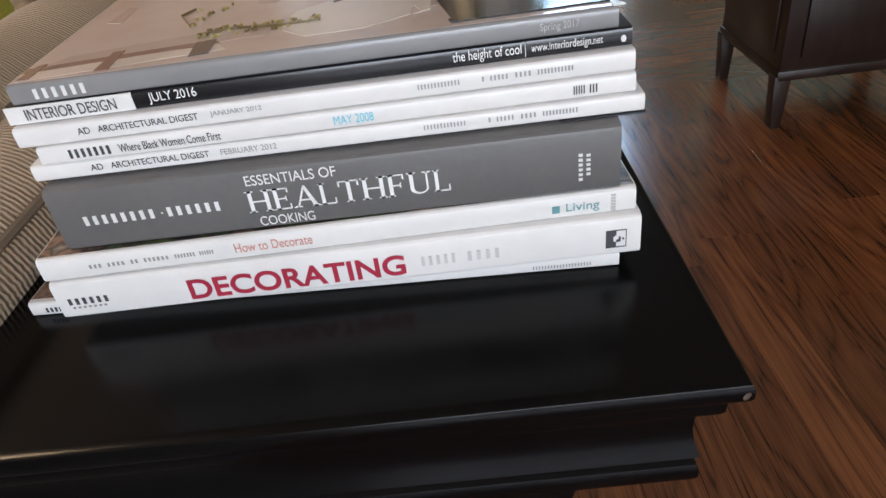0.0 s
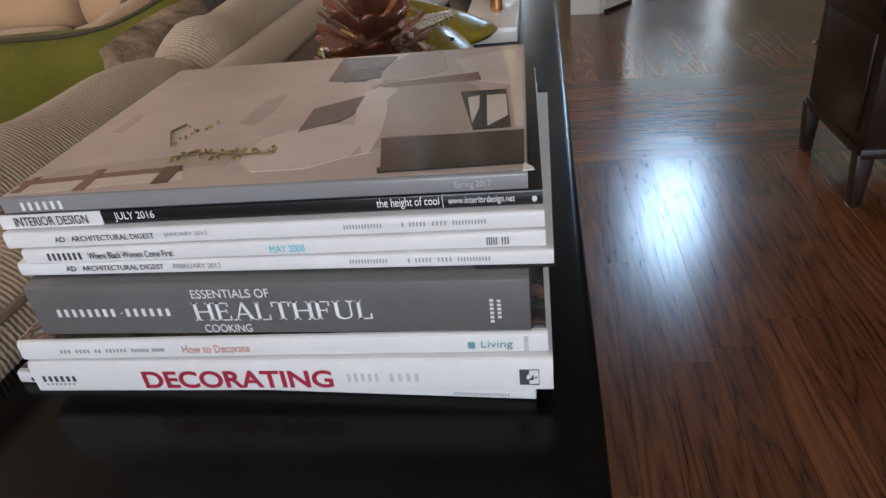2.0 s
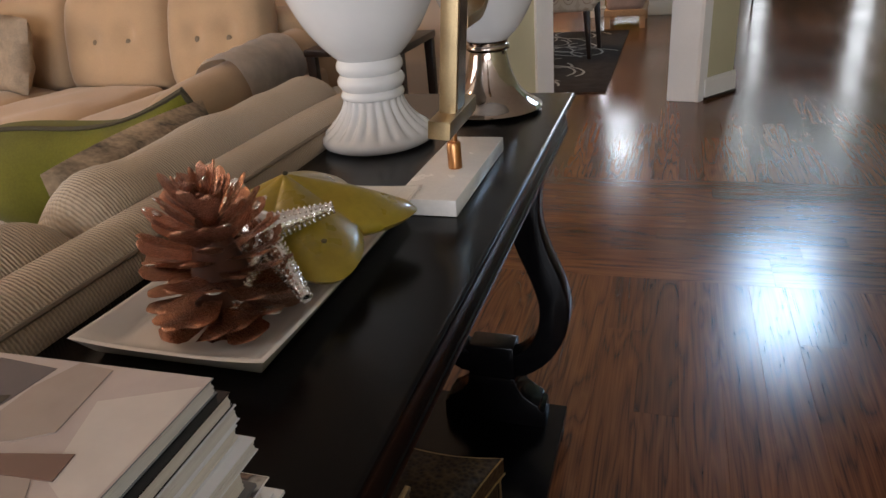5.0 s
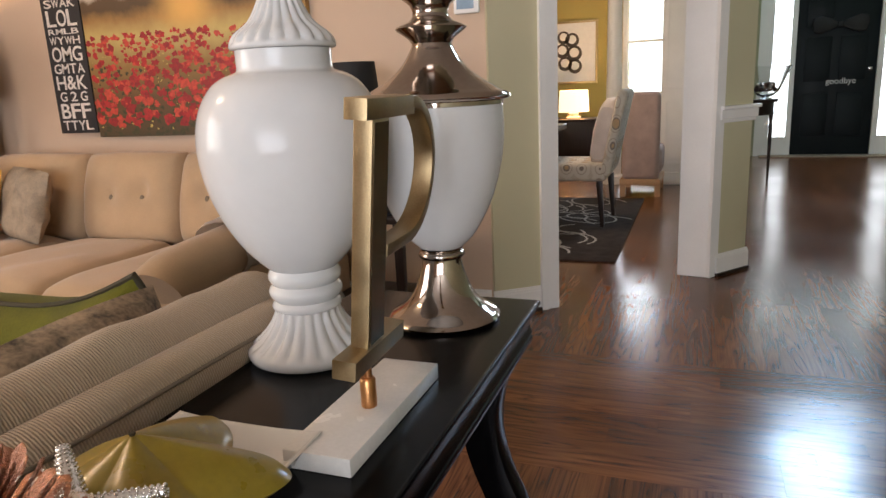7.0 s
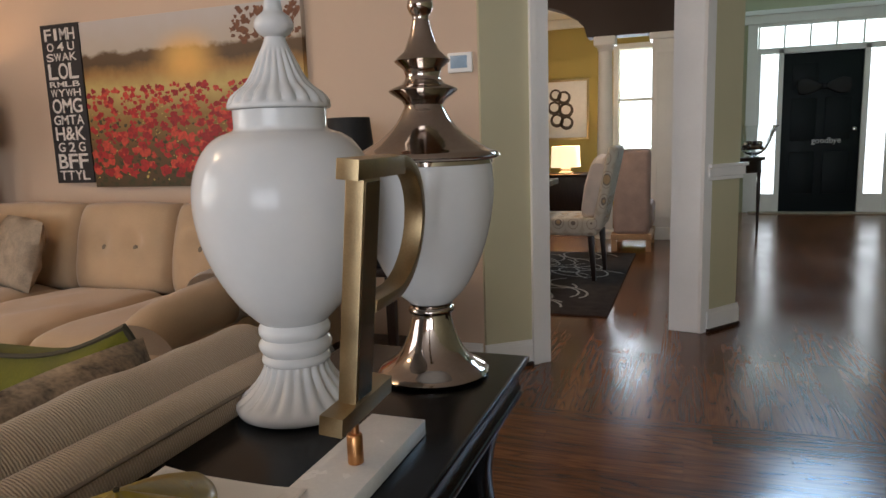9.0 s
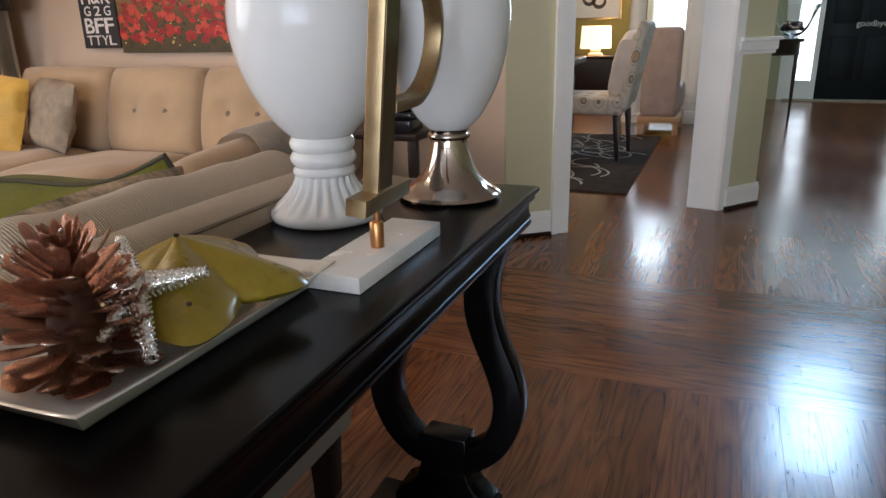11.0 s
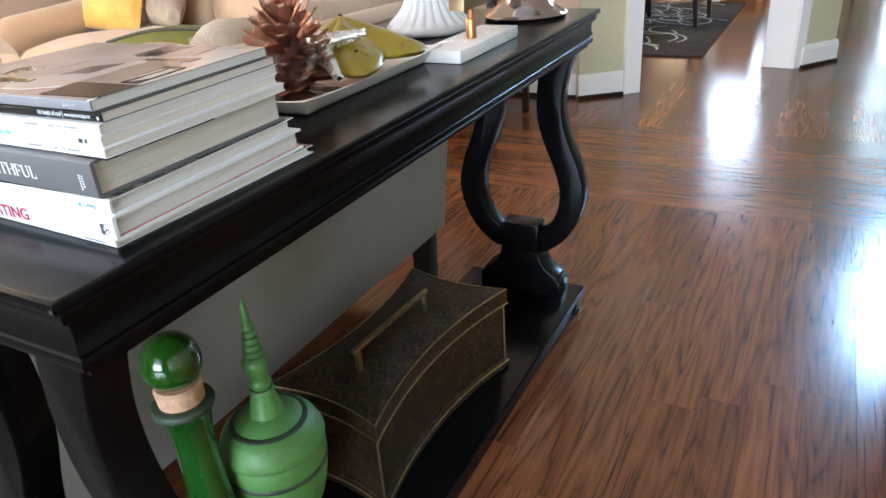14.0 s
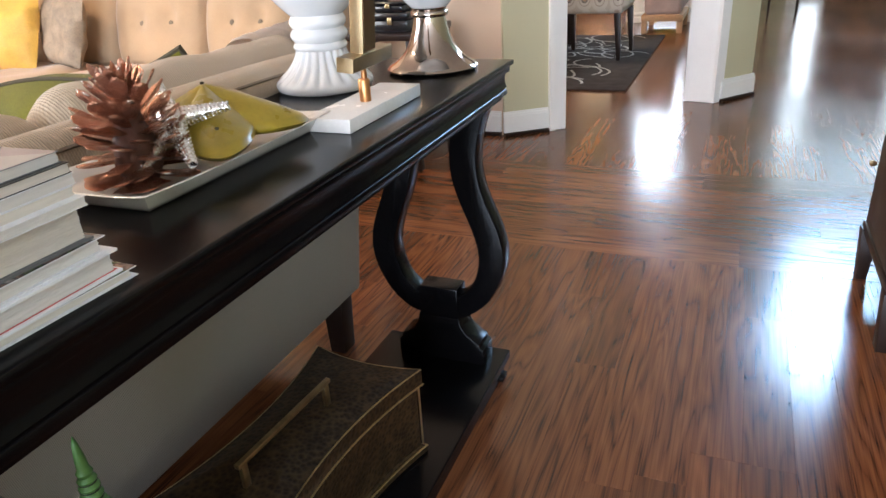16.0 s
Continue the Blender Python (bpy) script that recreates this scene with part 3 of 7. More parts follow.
def column(x, y, name):
    c = thing(name, (x, y, 0), "white round column carrying the dark beam", "column", kind="structure")
    part("shaft", lathe([(0.085, 0.1), (0.085, 0.6), (0.072, 1.98), (0.08, 1.99), (0.08, 2.01)], x, y, 28, lambda z, a: 1 - 0.03 * abs(math.sin(10 * a))), M["white"], c)
    part("base", lathe([(0.11, 0), (0.11, 0.05), (0.10, 0.06), (0.105, 0.08), (0.09, 0.1)], x, y, 28), M["white"], c)
    part("capital", box(x - 0.11, x + 0.11, y - 0.11, y + 0.11, 2.04, 2.13, 0.008), M["white"], c)
    part("neck", lathe([(0.08, 2.01), (0.095, 2.03), (0.105, 2.04)], x, y, 28), M["white"], c)


column(-0.62, 7.86, "column_1")
column(-1.75 - 1.1, 7.86, "column_2")
p = thing("panelled_pillar", (0.0, 7.86, 0), "white panelled square pillar at the dining room edge", "pillar", kind="structure")
part("shaft", box(-0.14, 0.16, 7.78, 8.02, 0, 2.06, 0.004), M["white"], p)
part("cap", box(-0.17, 0.19, 7.75, 8.05, 2.06, 2.13, 0.01), M["white"], p)
part("plinth", box(-0.155, 0.17, 7.762, 8.03, 0, 0.13, 0.008), M["white"], p)
for z0, z1 in ((0.22, 0.86), (0.98, 1.95)):
    bm = bmesh.new()
    for q in ((-0.10, -0.08, z0, z1), (0.10, 0.12, z0, z1), (-0.08, 0.10, z0, z0 + 0.02), (-0.08, 0.10, z1 - 0.02, z1)):
        box(q[0], q[1], 7.768, 7.782, q[2], q[3], bm=bm)
    part("panel_moulding", bm, M["white"], p, smooth=0)
structure("trim_crown", box(-4.6, 0.16, YD - 0.09, YD, 2.62, 2.75, 0.02), M["white"], "white crown moulding in the dining room")

# front door, sidelights and transom
d = thing("door_1", (1.83, YD, 0), "black panelled front door with a white word on it", "door", kind="structure")
leaf = part("leaf", box(1.372, 2.295, YD + 0.03, YD + 0.075, 0.012, 2.08, 0.003), M["door"], d)
for x0, x1 in ((1.48, 1.78), (1.88, 2.18)):
    for z0, z1 in ((0.25, 0.80), (0.95, 1.50), (1.62, 1.95)):
        part("panel", box(x0, x1, YD + 0.018, YD + 0.031, z0, z1, 0.006), M["door"], d)
part("knob", lathe([(0.0, 0), (0.028, 0.006), (0.030, 0.02), (0.015, 0.03), (0.012, 0.05), (0.0, 0.05)], 0, 0, 20), M["nickel"], d).matrix_basis = pose(0, 0, 0)
d.children[-1].data.transform(pose(2.225, YD + 0.0, 0.98, 90))
part("deadbolt", box(2.20, 2.25, YD + 0.0, YD + 0.03, 1.06, 1.11, 0.01), M["nickel"], d)
lettering("goodbye", 1.74, 2.08, 0.89, 0.985, YD + 0.017, M["ink_white"], d)
bm = bmesh.new()
for q in ((1.31, 1.372, 0, 2.14), (2.295, 2.36, 0, 2.14)):
    box(q[0], q[1], YD - 0.01, YD + 0.1, q[2], q[3], 0.004, bm=bm)
box(1.05, 2.62, YD - 0.01, YD + 0.1, 2.083, 2.16, 0.004, bm=bm)
for x0, x1 in ((1.05, 1.10), (2.57, 2.62)):
    box(x0, x1, YD - 0.01, YD + 0.1, 0, 2.083, 0.004, bm=bm)
for x0, x1 in ((1.10, 1.31), (2.36, 2.57)):
    box(x0, x1, YD - 0.008, YD + 0.1, 0, 0.25, 0.004, bm=bm)
box(1.05, 2.62, YD - 0.01, YD + 0.1, 2.43, 2.47, 0.004, bm=bm)
structure("door_frame", bm, M["white"], "white frame of the front door, its sidelights and transom")
for i in range(6):
    x = 1.07 + 1.51 * i / 5
    structure("trim_transom", box(x - 0.012, x + 0.012, YD + 0.02, YD + 0.05, 2.16, 2.43, 0.003), M["white"], "white glazing bar of the transom")
bm = bmesh.new()
for x0, x1, z0, z1, o in ((0.93, 1.05, 0, 2.47, 0.02), (2.62, 2.74, 0, 2.47, 0.02), (0.88, 2.79, 2.47, 2.58, 0.03), (0.85, 2.82, 2.58, 2.64, 0.06)):
    box(x0, x1, YD - o, YD, z0, z1, 0.005, bm=bm)
structure("trim_door", bm, M["white"], "wide white casing round the front door")
structure("threshold", box(1.0, 2.7, YD - 0.22, YD + 0.1, 0.0, 0.014, 0.004), M["grey_cloth"], "pale mat strip at the front door")
for x0, x1 in ((1.10, 1.31), (2.36, 2.57)):
    bm = bmesh.new()
    n = 28
    rows = []
    for i in range(n + 1):
        x = x0 + (x1 - x0) * i / n
        y = YD + 0.02 + 0.012 * math.sin(i * 1.45) + 0.004 * math.sin(i * 3.1)
        rows.append((bm.verts.new((x, y, 0.14)), bm.verts.new((x, y + 0.004, 2.06))))
    for p0, p1 in zip(rows, rows[1:]):
        bm.faces.new((p0[0], p1[0], p1[1], p0[1]))
    s = part("sheer_curtain", bm, M["sheer"], None, "glowing sheer white curtain gathered over the door's sidelight", 60)
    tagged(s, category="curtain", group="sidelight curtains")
structure("backdrop_entrance", box(0.4, 3.3, YD + 0.5, YD + 0.52, -0.2, 2.9), M["outside"], "bright daylight outside the entrance")
structure("backdrop_high", box(0.6, 3.6, YD + 0.5, YD + 0.52, 3.4, 6.7), M["outside_high"], "bright sky outside the high window")
structure("backdrop_dining", box(-1.3, 0.4, YD + 0.5, YD + 0.52, 0.4, 2.7), M["outside"], "bright daylight outside the dining room window")
w = thing("window_1", (-0.42, YD, 0.9), "white framed dining room window with bright daylight", "window", kind="structure")
bm = bmesh.new()
for q in ((-0.80, -0.72, 0.82, 2.36), (-0.12, -0.04, 0.82, 2.36), (-0.72, -0.12, 2.28, 2.36), (-0.72, -0.12, 0.82, 0.90)):
    box(q[0], q[1], YD - 0.025, YD + 0.05, q[2], q[3], 0.004, bm=bm)
part("frame", bm, M["white"], w)
part("meeting_rail", box(-0.72, -0.12, YD + 0.03, YD + 0.06, 1.57, 1.61, 0.003), M["white"], w)
w = thing("window_2", (2.0, YD, 3.95), "high white framed foyer window", "window", kind="structure")
for i in range(4):
    x = 1.45 + 1.1 * i / 3
    part("mullion", box(x - 0.02, x + 0.02, YD + 0.05, YD + 0.10, 3.95, 5.65, 0.004), M["white"], w)
for i in range(3):
    z = 3.97 + 0.83 * i
    part("rail", box(1.45, 2.55, YD + 0.055, YD + 0.095, z - 0.02, z + 0.02, 0.004), M["white"], w)
for name, pts in (("window_3", [(-1.2, 0.2, "S"), (0.2, 1.6, "S"), (1.6, 3.0, "S")]), ("window_4", [(-1.8, -0.6, "W"), (-0.6, 0.6, "W")])):
    w = thing(name, (0.9, -6.0, 0.45) if name == "window_3" else (-4.6, -0.6, 0.75), "white framed living room window", "window", kind="structure")
    for a, b, side in pts:
        lo_z, hi_z = (0.45, 2.60) if side == "S" else (0.75, 2.45)
        for lo, hi, z0, z1 in ((a, a + 0.05, lo_z, hi_z), (b - 0.05, b, lo_z, hi_z), (a + 0.05, b - 0.05, lo_z, lo_z + 0.05), (a + 0.05, b - 0.05, hi_z - 0.05, hi_z), (a + 0.05, b - 0.05, 1.58, 1.62)):
            q = (lo, hi, -6.09, -6.05) if side == "S" else (-4.68, -4.64, lo, hi)
            part("sash_bar", box(*q, z0, z1, 0.003), M["white"], w)

# ---- console table ----
TW, TL, H = 0.345, 1.334, 0.76
t = thing("console_table", (-TW / 2, TL / 2, 0), "black lacquered console table with lyre legs behind the sofa", "console table")


def moulded(prof, x0, x1, y0, y1):
    """A slab whose edge follows (inset, z) pairs from top to bottom, with mitred corners."""
    bm = bmesh.new()
    rows = [[bm.verts.new(v) for v in ((x0 + i, y0 + i, z), (x1 - i, y0 + i, z), (x1 - i, y1 - i, z), (x0 + i, y1 - i, z))] for i, z in prof]
    for p, q in zip(rows, rows[1:]):
        for k in range(4):
            bm.faces.new((p[k], p[(k + 1) % 4], q[(k + 1) % 4], q[k]))
    bm.faces.new(rows[0])
    bm.faces.new(rows[-1])
    return bm


part("tabletop", moulded([(0.006, 0.76), (0.003, 0.7597), (0.001, 0.7586), (0, 0.7564), (0, 0.7522), (0.001, 0.7501), (0.003, 0.7486), (0.010, 0.7480)], -TW, 0, 0, TL), M["black"], t, smooth=30)
part("cornice", moulded([(0.010, 0.7480), (0.0072, 0.7466), (0.0066, 0.7440), (0.0068, 0.7385), (0.0080, 0.7362), (0.0112, 0.7345), (0.0138, 0.7320), (0.0150, 0.7270), (0.0152, 0.7200), (0.0144, 0.7130), (0.0125, 0.7072), (0.0120, 0.7052), (0.0150, 0.7042)], -TW, 0, 0, TL), M["black"], t, smooth=30)
part("bead", moulded([(0.0150, 0.7042), (0.0152, 0.7018), (0.0126, 0.6998), (0.0116, 0.6965), (0.0116, 0.6925), (0.0130, 0.6895), (0.0160, 0.6882), (0.021, 0.6878), (0.021, 0.680)], -TW, 0, 0, TL), M["black"], t, smooth=30)
part("shelf", moulded([(0.006, 0.071), (0.002, 0.0705), (0, 0.068), (0, 0.050), (0.003, 0.046), (0.010, 0.044), (0.012, 0.038), (0.012, 0.010)], -0.333, -0.012, 0.018, 1.304), M["black"], t, smooth=30)
for fx in (-0.31, -0.035):
    for fy in (0.055, 1.28):
        part("foot", box(fx - 0.018, fx + 0.018, fy - 0.018, fy + 0.018, 0, 0.012, 0.002), M["black"], t)


def lyre(y0, y1, LC):
    """One lyre-shaped support: two bowed arms, a block and a flared pedestal."""
    outer = [(0.135, 0.690), (0.118, 0.645), (0.106, 0.590), (0.107, 0.535), (0.122, 0.480), (0.147, 0.420), (0.160, 0.360), (0.152, 0.300), (0.122, 0.240), (0.078, 0.200), (0.048, 0.190)]
    inner = [(0.066, 0.690), (0.054, 0.645), (0.046, 0.590), (0.047, 0.535), (0.062, 0.480), (0.086, 0.420), (0.101, 0.365), (0.098, 0.315), (0.080, 0.272), (0.053, 0.247), (0.046, 0.244)]
    so = [tuple(v)[:2] for v in spline([(*p, 0) for p in outer], 3)]
    si = [tuple(v)[:2] for v in spline([(*p, 0) for p in inner], 3)]
    for s in (1, -1):
        poly = [(LC + s * x, z) for x, z in so] + [(LC + s * x, z) for x, z in reversed(si)]
        part("leg", prism(poly, "y", y0, y1, 0.004), M["black"], t, smooth=30)
    part("leg_block", box(LC - 0.048, LC + 0.048, y0 - 0.003, y1 + 0.003, 0.188, 0.262, 0.004), M["black"], t)
    prof = [(0.050, 0.190), (0.054, 0.170), (0.066, 0.150), (0.086, 0.134), (0.098, 0.128), (0.100, 0.118), (0.108, 0.112), (0.110, 0.0712)]
    poly = [(LC + x, z) for x, z in prof] + [(LC - x, z) for x, z in reversed(prof)]
    part("pedestal", prism(poly, "y", y0 - 0.008, y1 + 0.008, 0.004), M["black"], t, smooth=30)


lyre(1.225, 1.275, -0.157)
lyre(0.034, 0.082, -0.182)
for yc in (0.0025, TL - 0.0025):
    bm = bmesh.new()
    bmesh.ops.create_icosphere(bm, subdivisions=1, radius=0.0035, matrix=Matrix.Translation((-0.003, yc, 0.754)))
    part("worn_corner", bm, M["edge"], t)

# ---- books ----


def book(name, label, x0, x1, y0, y1, z0, z1, cover, pages, hard=True, rz=0.0, group="stacked books", th=0.0022):
    """A book lying flat, its spine towards -y; returns it and the turn that it lies at."""
    b = thing(name, ((x0 + x1) / 2, (y0 + y1) / 2, z0), label, "book" if hard else "magazine", group)
    m = Matrix.Translation((x1, y0, 0)) @ pose(0, 0, 0, 0, 0, rz) @ Matrix.Translation((-x1, -y0, 0))
    th = th if hard else 0.0005
    ins = 0.004 if hard else 0.0004
    k = min(0.0028, (z1 - z0) * 0.22)
    nose = [(y0 + k * (1 - math.cos(a)), z1 - k * (1 - math.sin(a))) for a in (math.pi / 2, math.pi / 3, math.pi / 6, 0)]
    low = [(p, z0 + z1 - q) for p, q in reversed(nose)]
    poly = [(y1, z1)] + [(y0 + k, z1)] + nose[1:] + low[:-1] + [(y0 + k, z0), (y1, z0), (y1, z0 + th), (y0 + th + k * 0.5, z0 + th), (y0 + th + k * 0.5, z1 - th), (y1, z1 - th)]
    part("cover", turn(prism(poly, "x", x0, x1), m), cover, b, smooth=25)
    bm = bmesh.new()
    n = max(4, int((z1 - z0) / 0.0011))
    rnd = random.Random(name + str(z0))
    for i in range(n):
        e = ins + rnd.uniform(0, 0.0006)
        a, c = z0 + th + (z1 - z0 - 2 * th) * i / n, z0 + th + (z1 - z0 - 2 * th) * (i + 1) / n
        box(x0 + e, x1 - e, y0 + th + k * 0.55, y1 - e - rnd.uniform(0, 0.0012), a, c - 0.00003, bm=bm)
    tagged(part("page_block", turn(bm, m), pages, b, smooth=0), kind="stuff")
    return b, m


SERIF = {  # strokes of roman capitals as quads in a unit cell: (x0, x1, z0, z1)
    "H": (1.0, [(0.10, 0.25, 0, 1), (0.75, 0.90, 0, 1), (0.25, 0.75, 0.47, 0.53)], [0.175, 0.825], [0.175, 0.825]),
    "E": (0.84, [(0.13, 0.31, 0, 1), (0.31, 0.84, 0, 0.055), (0.31, 0.80, 0.945, 1), (0.31, 0.68, 0.48, 0.535), (0.79, 0.86, 0, 0.24), (0.75, 0.82, 0.78, 1), (0.64, 0.70, 0.40, 0.62)], [0.2], [0.2]),
    "L": (0.76, [(0.13, 0.31, 0, 1), (0.31, 0.86, 0, 0.055), (0.82, 0.89, 0, 0.28)], [0.22], [0.22]),
    "T": (0.92, [(0.42, 0.58, 0, 1), (0.08, 0.92, 0.945, 1), (0.06, 0.13, 0.74, 1), (0.87, 0.94, 0.74, 1)], [0.5], []),
    "F": (0.80, [(0.13, 0.32, 0, 1), (0.32, 0.86, 0.945, 1), (0.32, 0.70, 0.47, 0.525), (0.80, 0.88, 0.76, 1), (0.66, 0.72, 0.39, 0.61)], [0.22], [0.22]),
    "U": (1.0, [(0.12, 0.27, 0.26, 1), (0.76, 0.83, 0.26, 1)], [], [0.195, 0.795]),
    "A": (1.0, [(0.28, 0.70, 0.31, 0.365)], [0.12, 0.86], []),
}


def roman(word, x0, x1, z0, z1, y, material, parent, m):
    """Words in roman capitals with bracketed feet, on a plane that faces -y."""
    bm = bmesh.new()
    widths = [SERIF[c][0] for c in word]
    s = (x1 - x0) / sum(widths)
    x = x0
    h = z1 - z0

    def slab(pts):
        lo = [bm.verts.new((x + u * w, y - 0.00035, z0 + v * h)) for u, v in pts]
        hi = [bm.verts.new((x + u * w, y + 0.0003, z0 + v * h)) for u, v in pts]
        bm.faces.new(lo)
        bm.faces.new(hi[::-1])
        for i in range(len(lo)):
            j = (i + 1) % len(lo)
            bm.faces.new((lo[i], hi[i], hi[j], lo[j]))
    for c in word:
        wd, strokes, feet, heads = SERIF[c]
        w = wd * s
        for a, b2, p, q in strokes:
            slab([(a, p), (b2, p), (b2, q), (a, q)])
        for f in feet:
            slab([(f - 0.17, 0), (f + 0.17, 0), (f + 0.17, 0.03), (f + 0.08, 0.075), (f - 0.08, 0.075), (f - 0.17, 0.03)])
        for f in heads:
            slab([(f - 0.17, 1), (f + 0.17, 1), (f + 0.17, 0.97), (f + 0.08, 0.925), (f - 0.08, 0.925), (f - 0.17, 0.97)])
        if c == "A":
            slab([(0.09, 0), (0.16, 0), (0.50, 0.90), (0.46, 1.0)])
            slab([(0.76, 0), (0.94, 0), (0.54, 1.0), (0.46, 1.0), (0.44, 0.94)])
        if c == "U":
            for k in range(8):
                a, b3 = math.pi * (1 + k / 8), math.pi * (1 + (k + 1) / 8)
                slab([(0.4775 + 0.3575 * math.cos(a), 0.26 + 0.26 * math.sin(a)), (0.4775 + 0.3575 * math.cos(b3), 0.26 + 0.26 * math.sin(b3)), (0.515 + 0.245 * math.cos(b3), 0.27 + 0.215 * math.sin(b3)), (0.515 + 0.245 * math.cos(a), 0.27 + 0.215 * math.sin(a))])
        x += w
    turn(bm, m)
    return part("lettering", bm, material, parent, smooth=0)


def photo_strip(name, cells):
    """Printed photographs: patches of dark, pale, green and warm ink."""
    mt, n, l, b = nodes_of(name)
    co = n.new("ShaderNodeTexCoord")
    vo = n.new("ShaderNodeTexNoise")
    vo.inputs["Scale"].default_value, vo.inputs["Detail"].default_value = cells, 3
    l.new(co.outputs["Object"], vo.inputs["Vector"])
    cr = n.new("ShaderNodeValToRGB")
    el = cr.color_ramp.elements
    el[0].position, el[0].color = 0.30, (0.02, 0.018, 0.016, 1)
    el[1].position, el[1].color = 0.74, (0.50, 0.47, 0.43, 1)
    for p, c in ((0.44, (0.06, 0.05, 0.045)), (0.50, (0.10, 0.13, 0.06)), (0.55, (0.05, 0.04, 0.04)), (0.62, (0.30, 0.20, 0.15)), (0.66, (0.08, 0.07, 0.07))):
        e = el.new(p)
        e.color = (*c, 1)
    l.new(vo.outputs[0], cr.inputs[0])
    l.new(cr.outputs[0], b.inputs["Base Color"])
    b.inputs["Roughness"].default_value = 0.25
    return mt


W, PP = M["cover_white"], M["paper"]
PHOTO = photo_strip("printed_photographs", 42)
ENDPAPER = mat("crimson_endpaper", (0.46, 0.075, 0.06), 0.6, vary=0.2, scale=30)

b, m = book("softcover_book", "thin white softcover book at the bottom of the stack", -0.318, -0.0315, 0.0805, 0.326, 0.7602, 0.7684, W, M["paper_cream"], rz=-2.2, th=0.0006)
bars(-0.0714, -0.0437, 0.7625, 0.7640, 0.0805, M["ink_grey"], b, 20, m)
bars(-0.310, -0.301, 0.7625, 0.7650, 0.0805, M["ink"], b, 4, m)
part("cover_photo", turn(box(-0.3175, -0.032, 0.084, 0.3255, 0.76842, 0.76862), m), PHOTO, b, "printed photograph on the cover", smooth=0)

b, m = book("decorating_book", "white hardback on decorating with a crimson title", -0.2905, -0.0230, 0.0775, 0.315, 0.7688, 0.7893, W, PP, rz=0.6)
lettering("DECORATING", -0.2291, -0.1295, 0.7722, 0.7832, 0.0775, M["ink_red"], b, m, bold=0.022)
bars(-0.1221, -0.1048, 0.7757, 0.7806, 0.0775, M["ink_pale"], b, 5, m)
bars(-0.1010, -0.0845, 0.7757, 0.7806, 0.0775, M["ink_pale"], b, 4, m)
bars(-0.2852, -0.2650, 0.7768, 0.7802, 0.0775, M["ink"], b, 6, m)
bars(-0.2843, -0.2672, 0.7745, 0.7755, 0.0775, M["ink_grey"], b, 7, m)
ex, ez, es = -0.0387, 0.7735, 0.0092
part("emblem", turn(prism([(ex, ez), (ex + es / 2, ez), (ex + es / 2, ez + es * 0.28), (ex + es * 0.36, ez + es * 0.36), (ex + es * 0.36, ez + es * 0.62), (ex + es / 2, ez + es * 0.72), (ex + es / 2, ez + es), (ex, ez + es)], "y", 0.0771, 0.0777), m), M["ink"], b, "black half-square emblem", smooth=0)
part("emblem", turn(prism([(ex + es / 2, ez + es * 0.30), (ex + es * 0.72, ez + es * 0.34), (ex + es * 0.72, ez + es * 0.60), (ex + es * 0.62, ez + es * 0.60), (ex + es * 0.62, ez + es * 0.44), (ex + es / 2, ez + es * 0.42)], "y", 0.0771, 0.0777), m), M["ink"], b, smooth=0)
for p in ((ex + es / 2, ex + es, ez, ez + 0.0003), (ex + es / 2, ex + es, ez + es - 0.0003, ez + es), (ex + es - 0.0003, ex + es, ez + 0.0003, ez + es - 0.0003), (ex + es * 0.80, ex + es * 0.88, ez + es * 0.42, ez + es * 0.52)):
    part("emblem_line", turn(box(p[0], p[1], 0.0771, 0.0777, p[2], p[3]), m), M["ink"], b, smooth=0)
for za in (0.7710, 0.7866):
    part("endpaper", turn(box(-0.2875, -0.0258, 0.083, 0.3125, za, za + 0.0005), m), ENDPAPER, b, "crimson endpaper", smooth=0)

b, m = book("home_book", "white softcover book on decorating with pink and teal print", -0.2914, -0.0250, 0.0810, 0.311, 0.7895, 0.8018, W, PP, rz=1.2, th=0.0008)
lettering("How to Decorate", -0.2032, -0.1686, 0.7935, 0.7982, 0.0810, M["ink_pink"], b, m)
for p, q, n in ((-0.2688, -0.2625, 3), (-0.2605, -0.2520, 4), (-0.2500, -0.2460, 2), (-0.2440, -0.2322, 6), (-0.2302, -0.2206, 7), (-0.2190, -0.2124, 6)):
    bars(p, q, 0.7947, 0.7966, 0.0810, M["ink_grey"], b, n, m)
lettering("Living", -0.0558, -0.0412, 0.7922, 0.7976, 0.0810, M["ink_teal"], b, m)
bars(-0.0620, -0.0539, 0.7932, 0.7967, 0.0810, M["ink_teal"], b, 1, m)
for k in range(6):
    bars(-0.0360, -0.0312, 0.7910 + 0.0015 * k, 0.7919 + 0.0015 * k, 0.0810, M["ink_pale"], b, 1, m)
part("cover_photo", turn(box(-0.2908, -0.0256, 0.0835, 0.3105, 0.80182, 0.80202), m), PHOTO, b, "printed photographs on the cover", smooth=0)

b, m = book("cookbook", "thick grey hardback cookbook with white lettering", -0.2767, -0.0325, 0.0800, 0.303, 0.8022, 0.8325, M["cover_grey"], M["paper_cream"], rz=0)
roman("HEALTHFUL", -0.1925, -0.1040, 0.8112, 0.8216, 0.0800, M["ink_white"], b, m)
lettering("ESSENTIALS OF", -0.1906, -0.1520, 0.8243, 0.8291, 0.0800, M["ink_white"], b, m)
lettering("COOKING", -0.1890, -0.1650, 0.8044, 0.8090, 0.0800, M["ink_white"], b, m)
bars(-0.2640, -0.2310, 0.8143, 0.8187, 0.0800, M["ink_white"], b, 8, m)
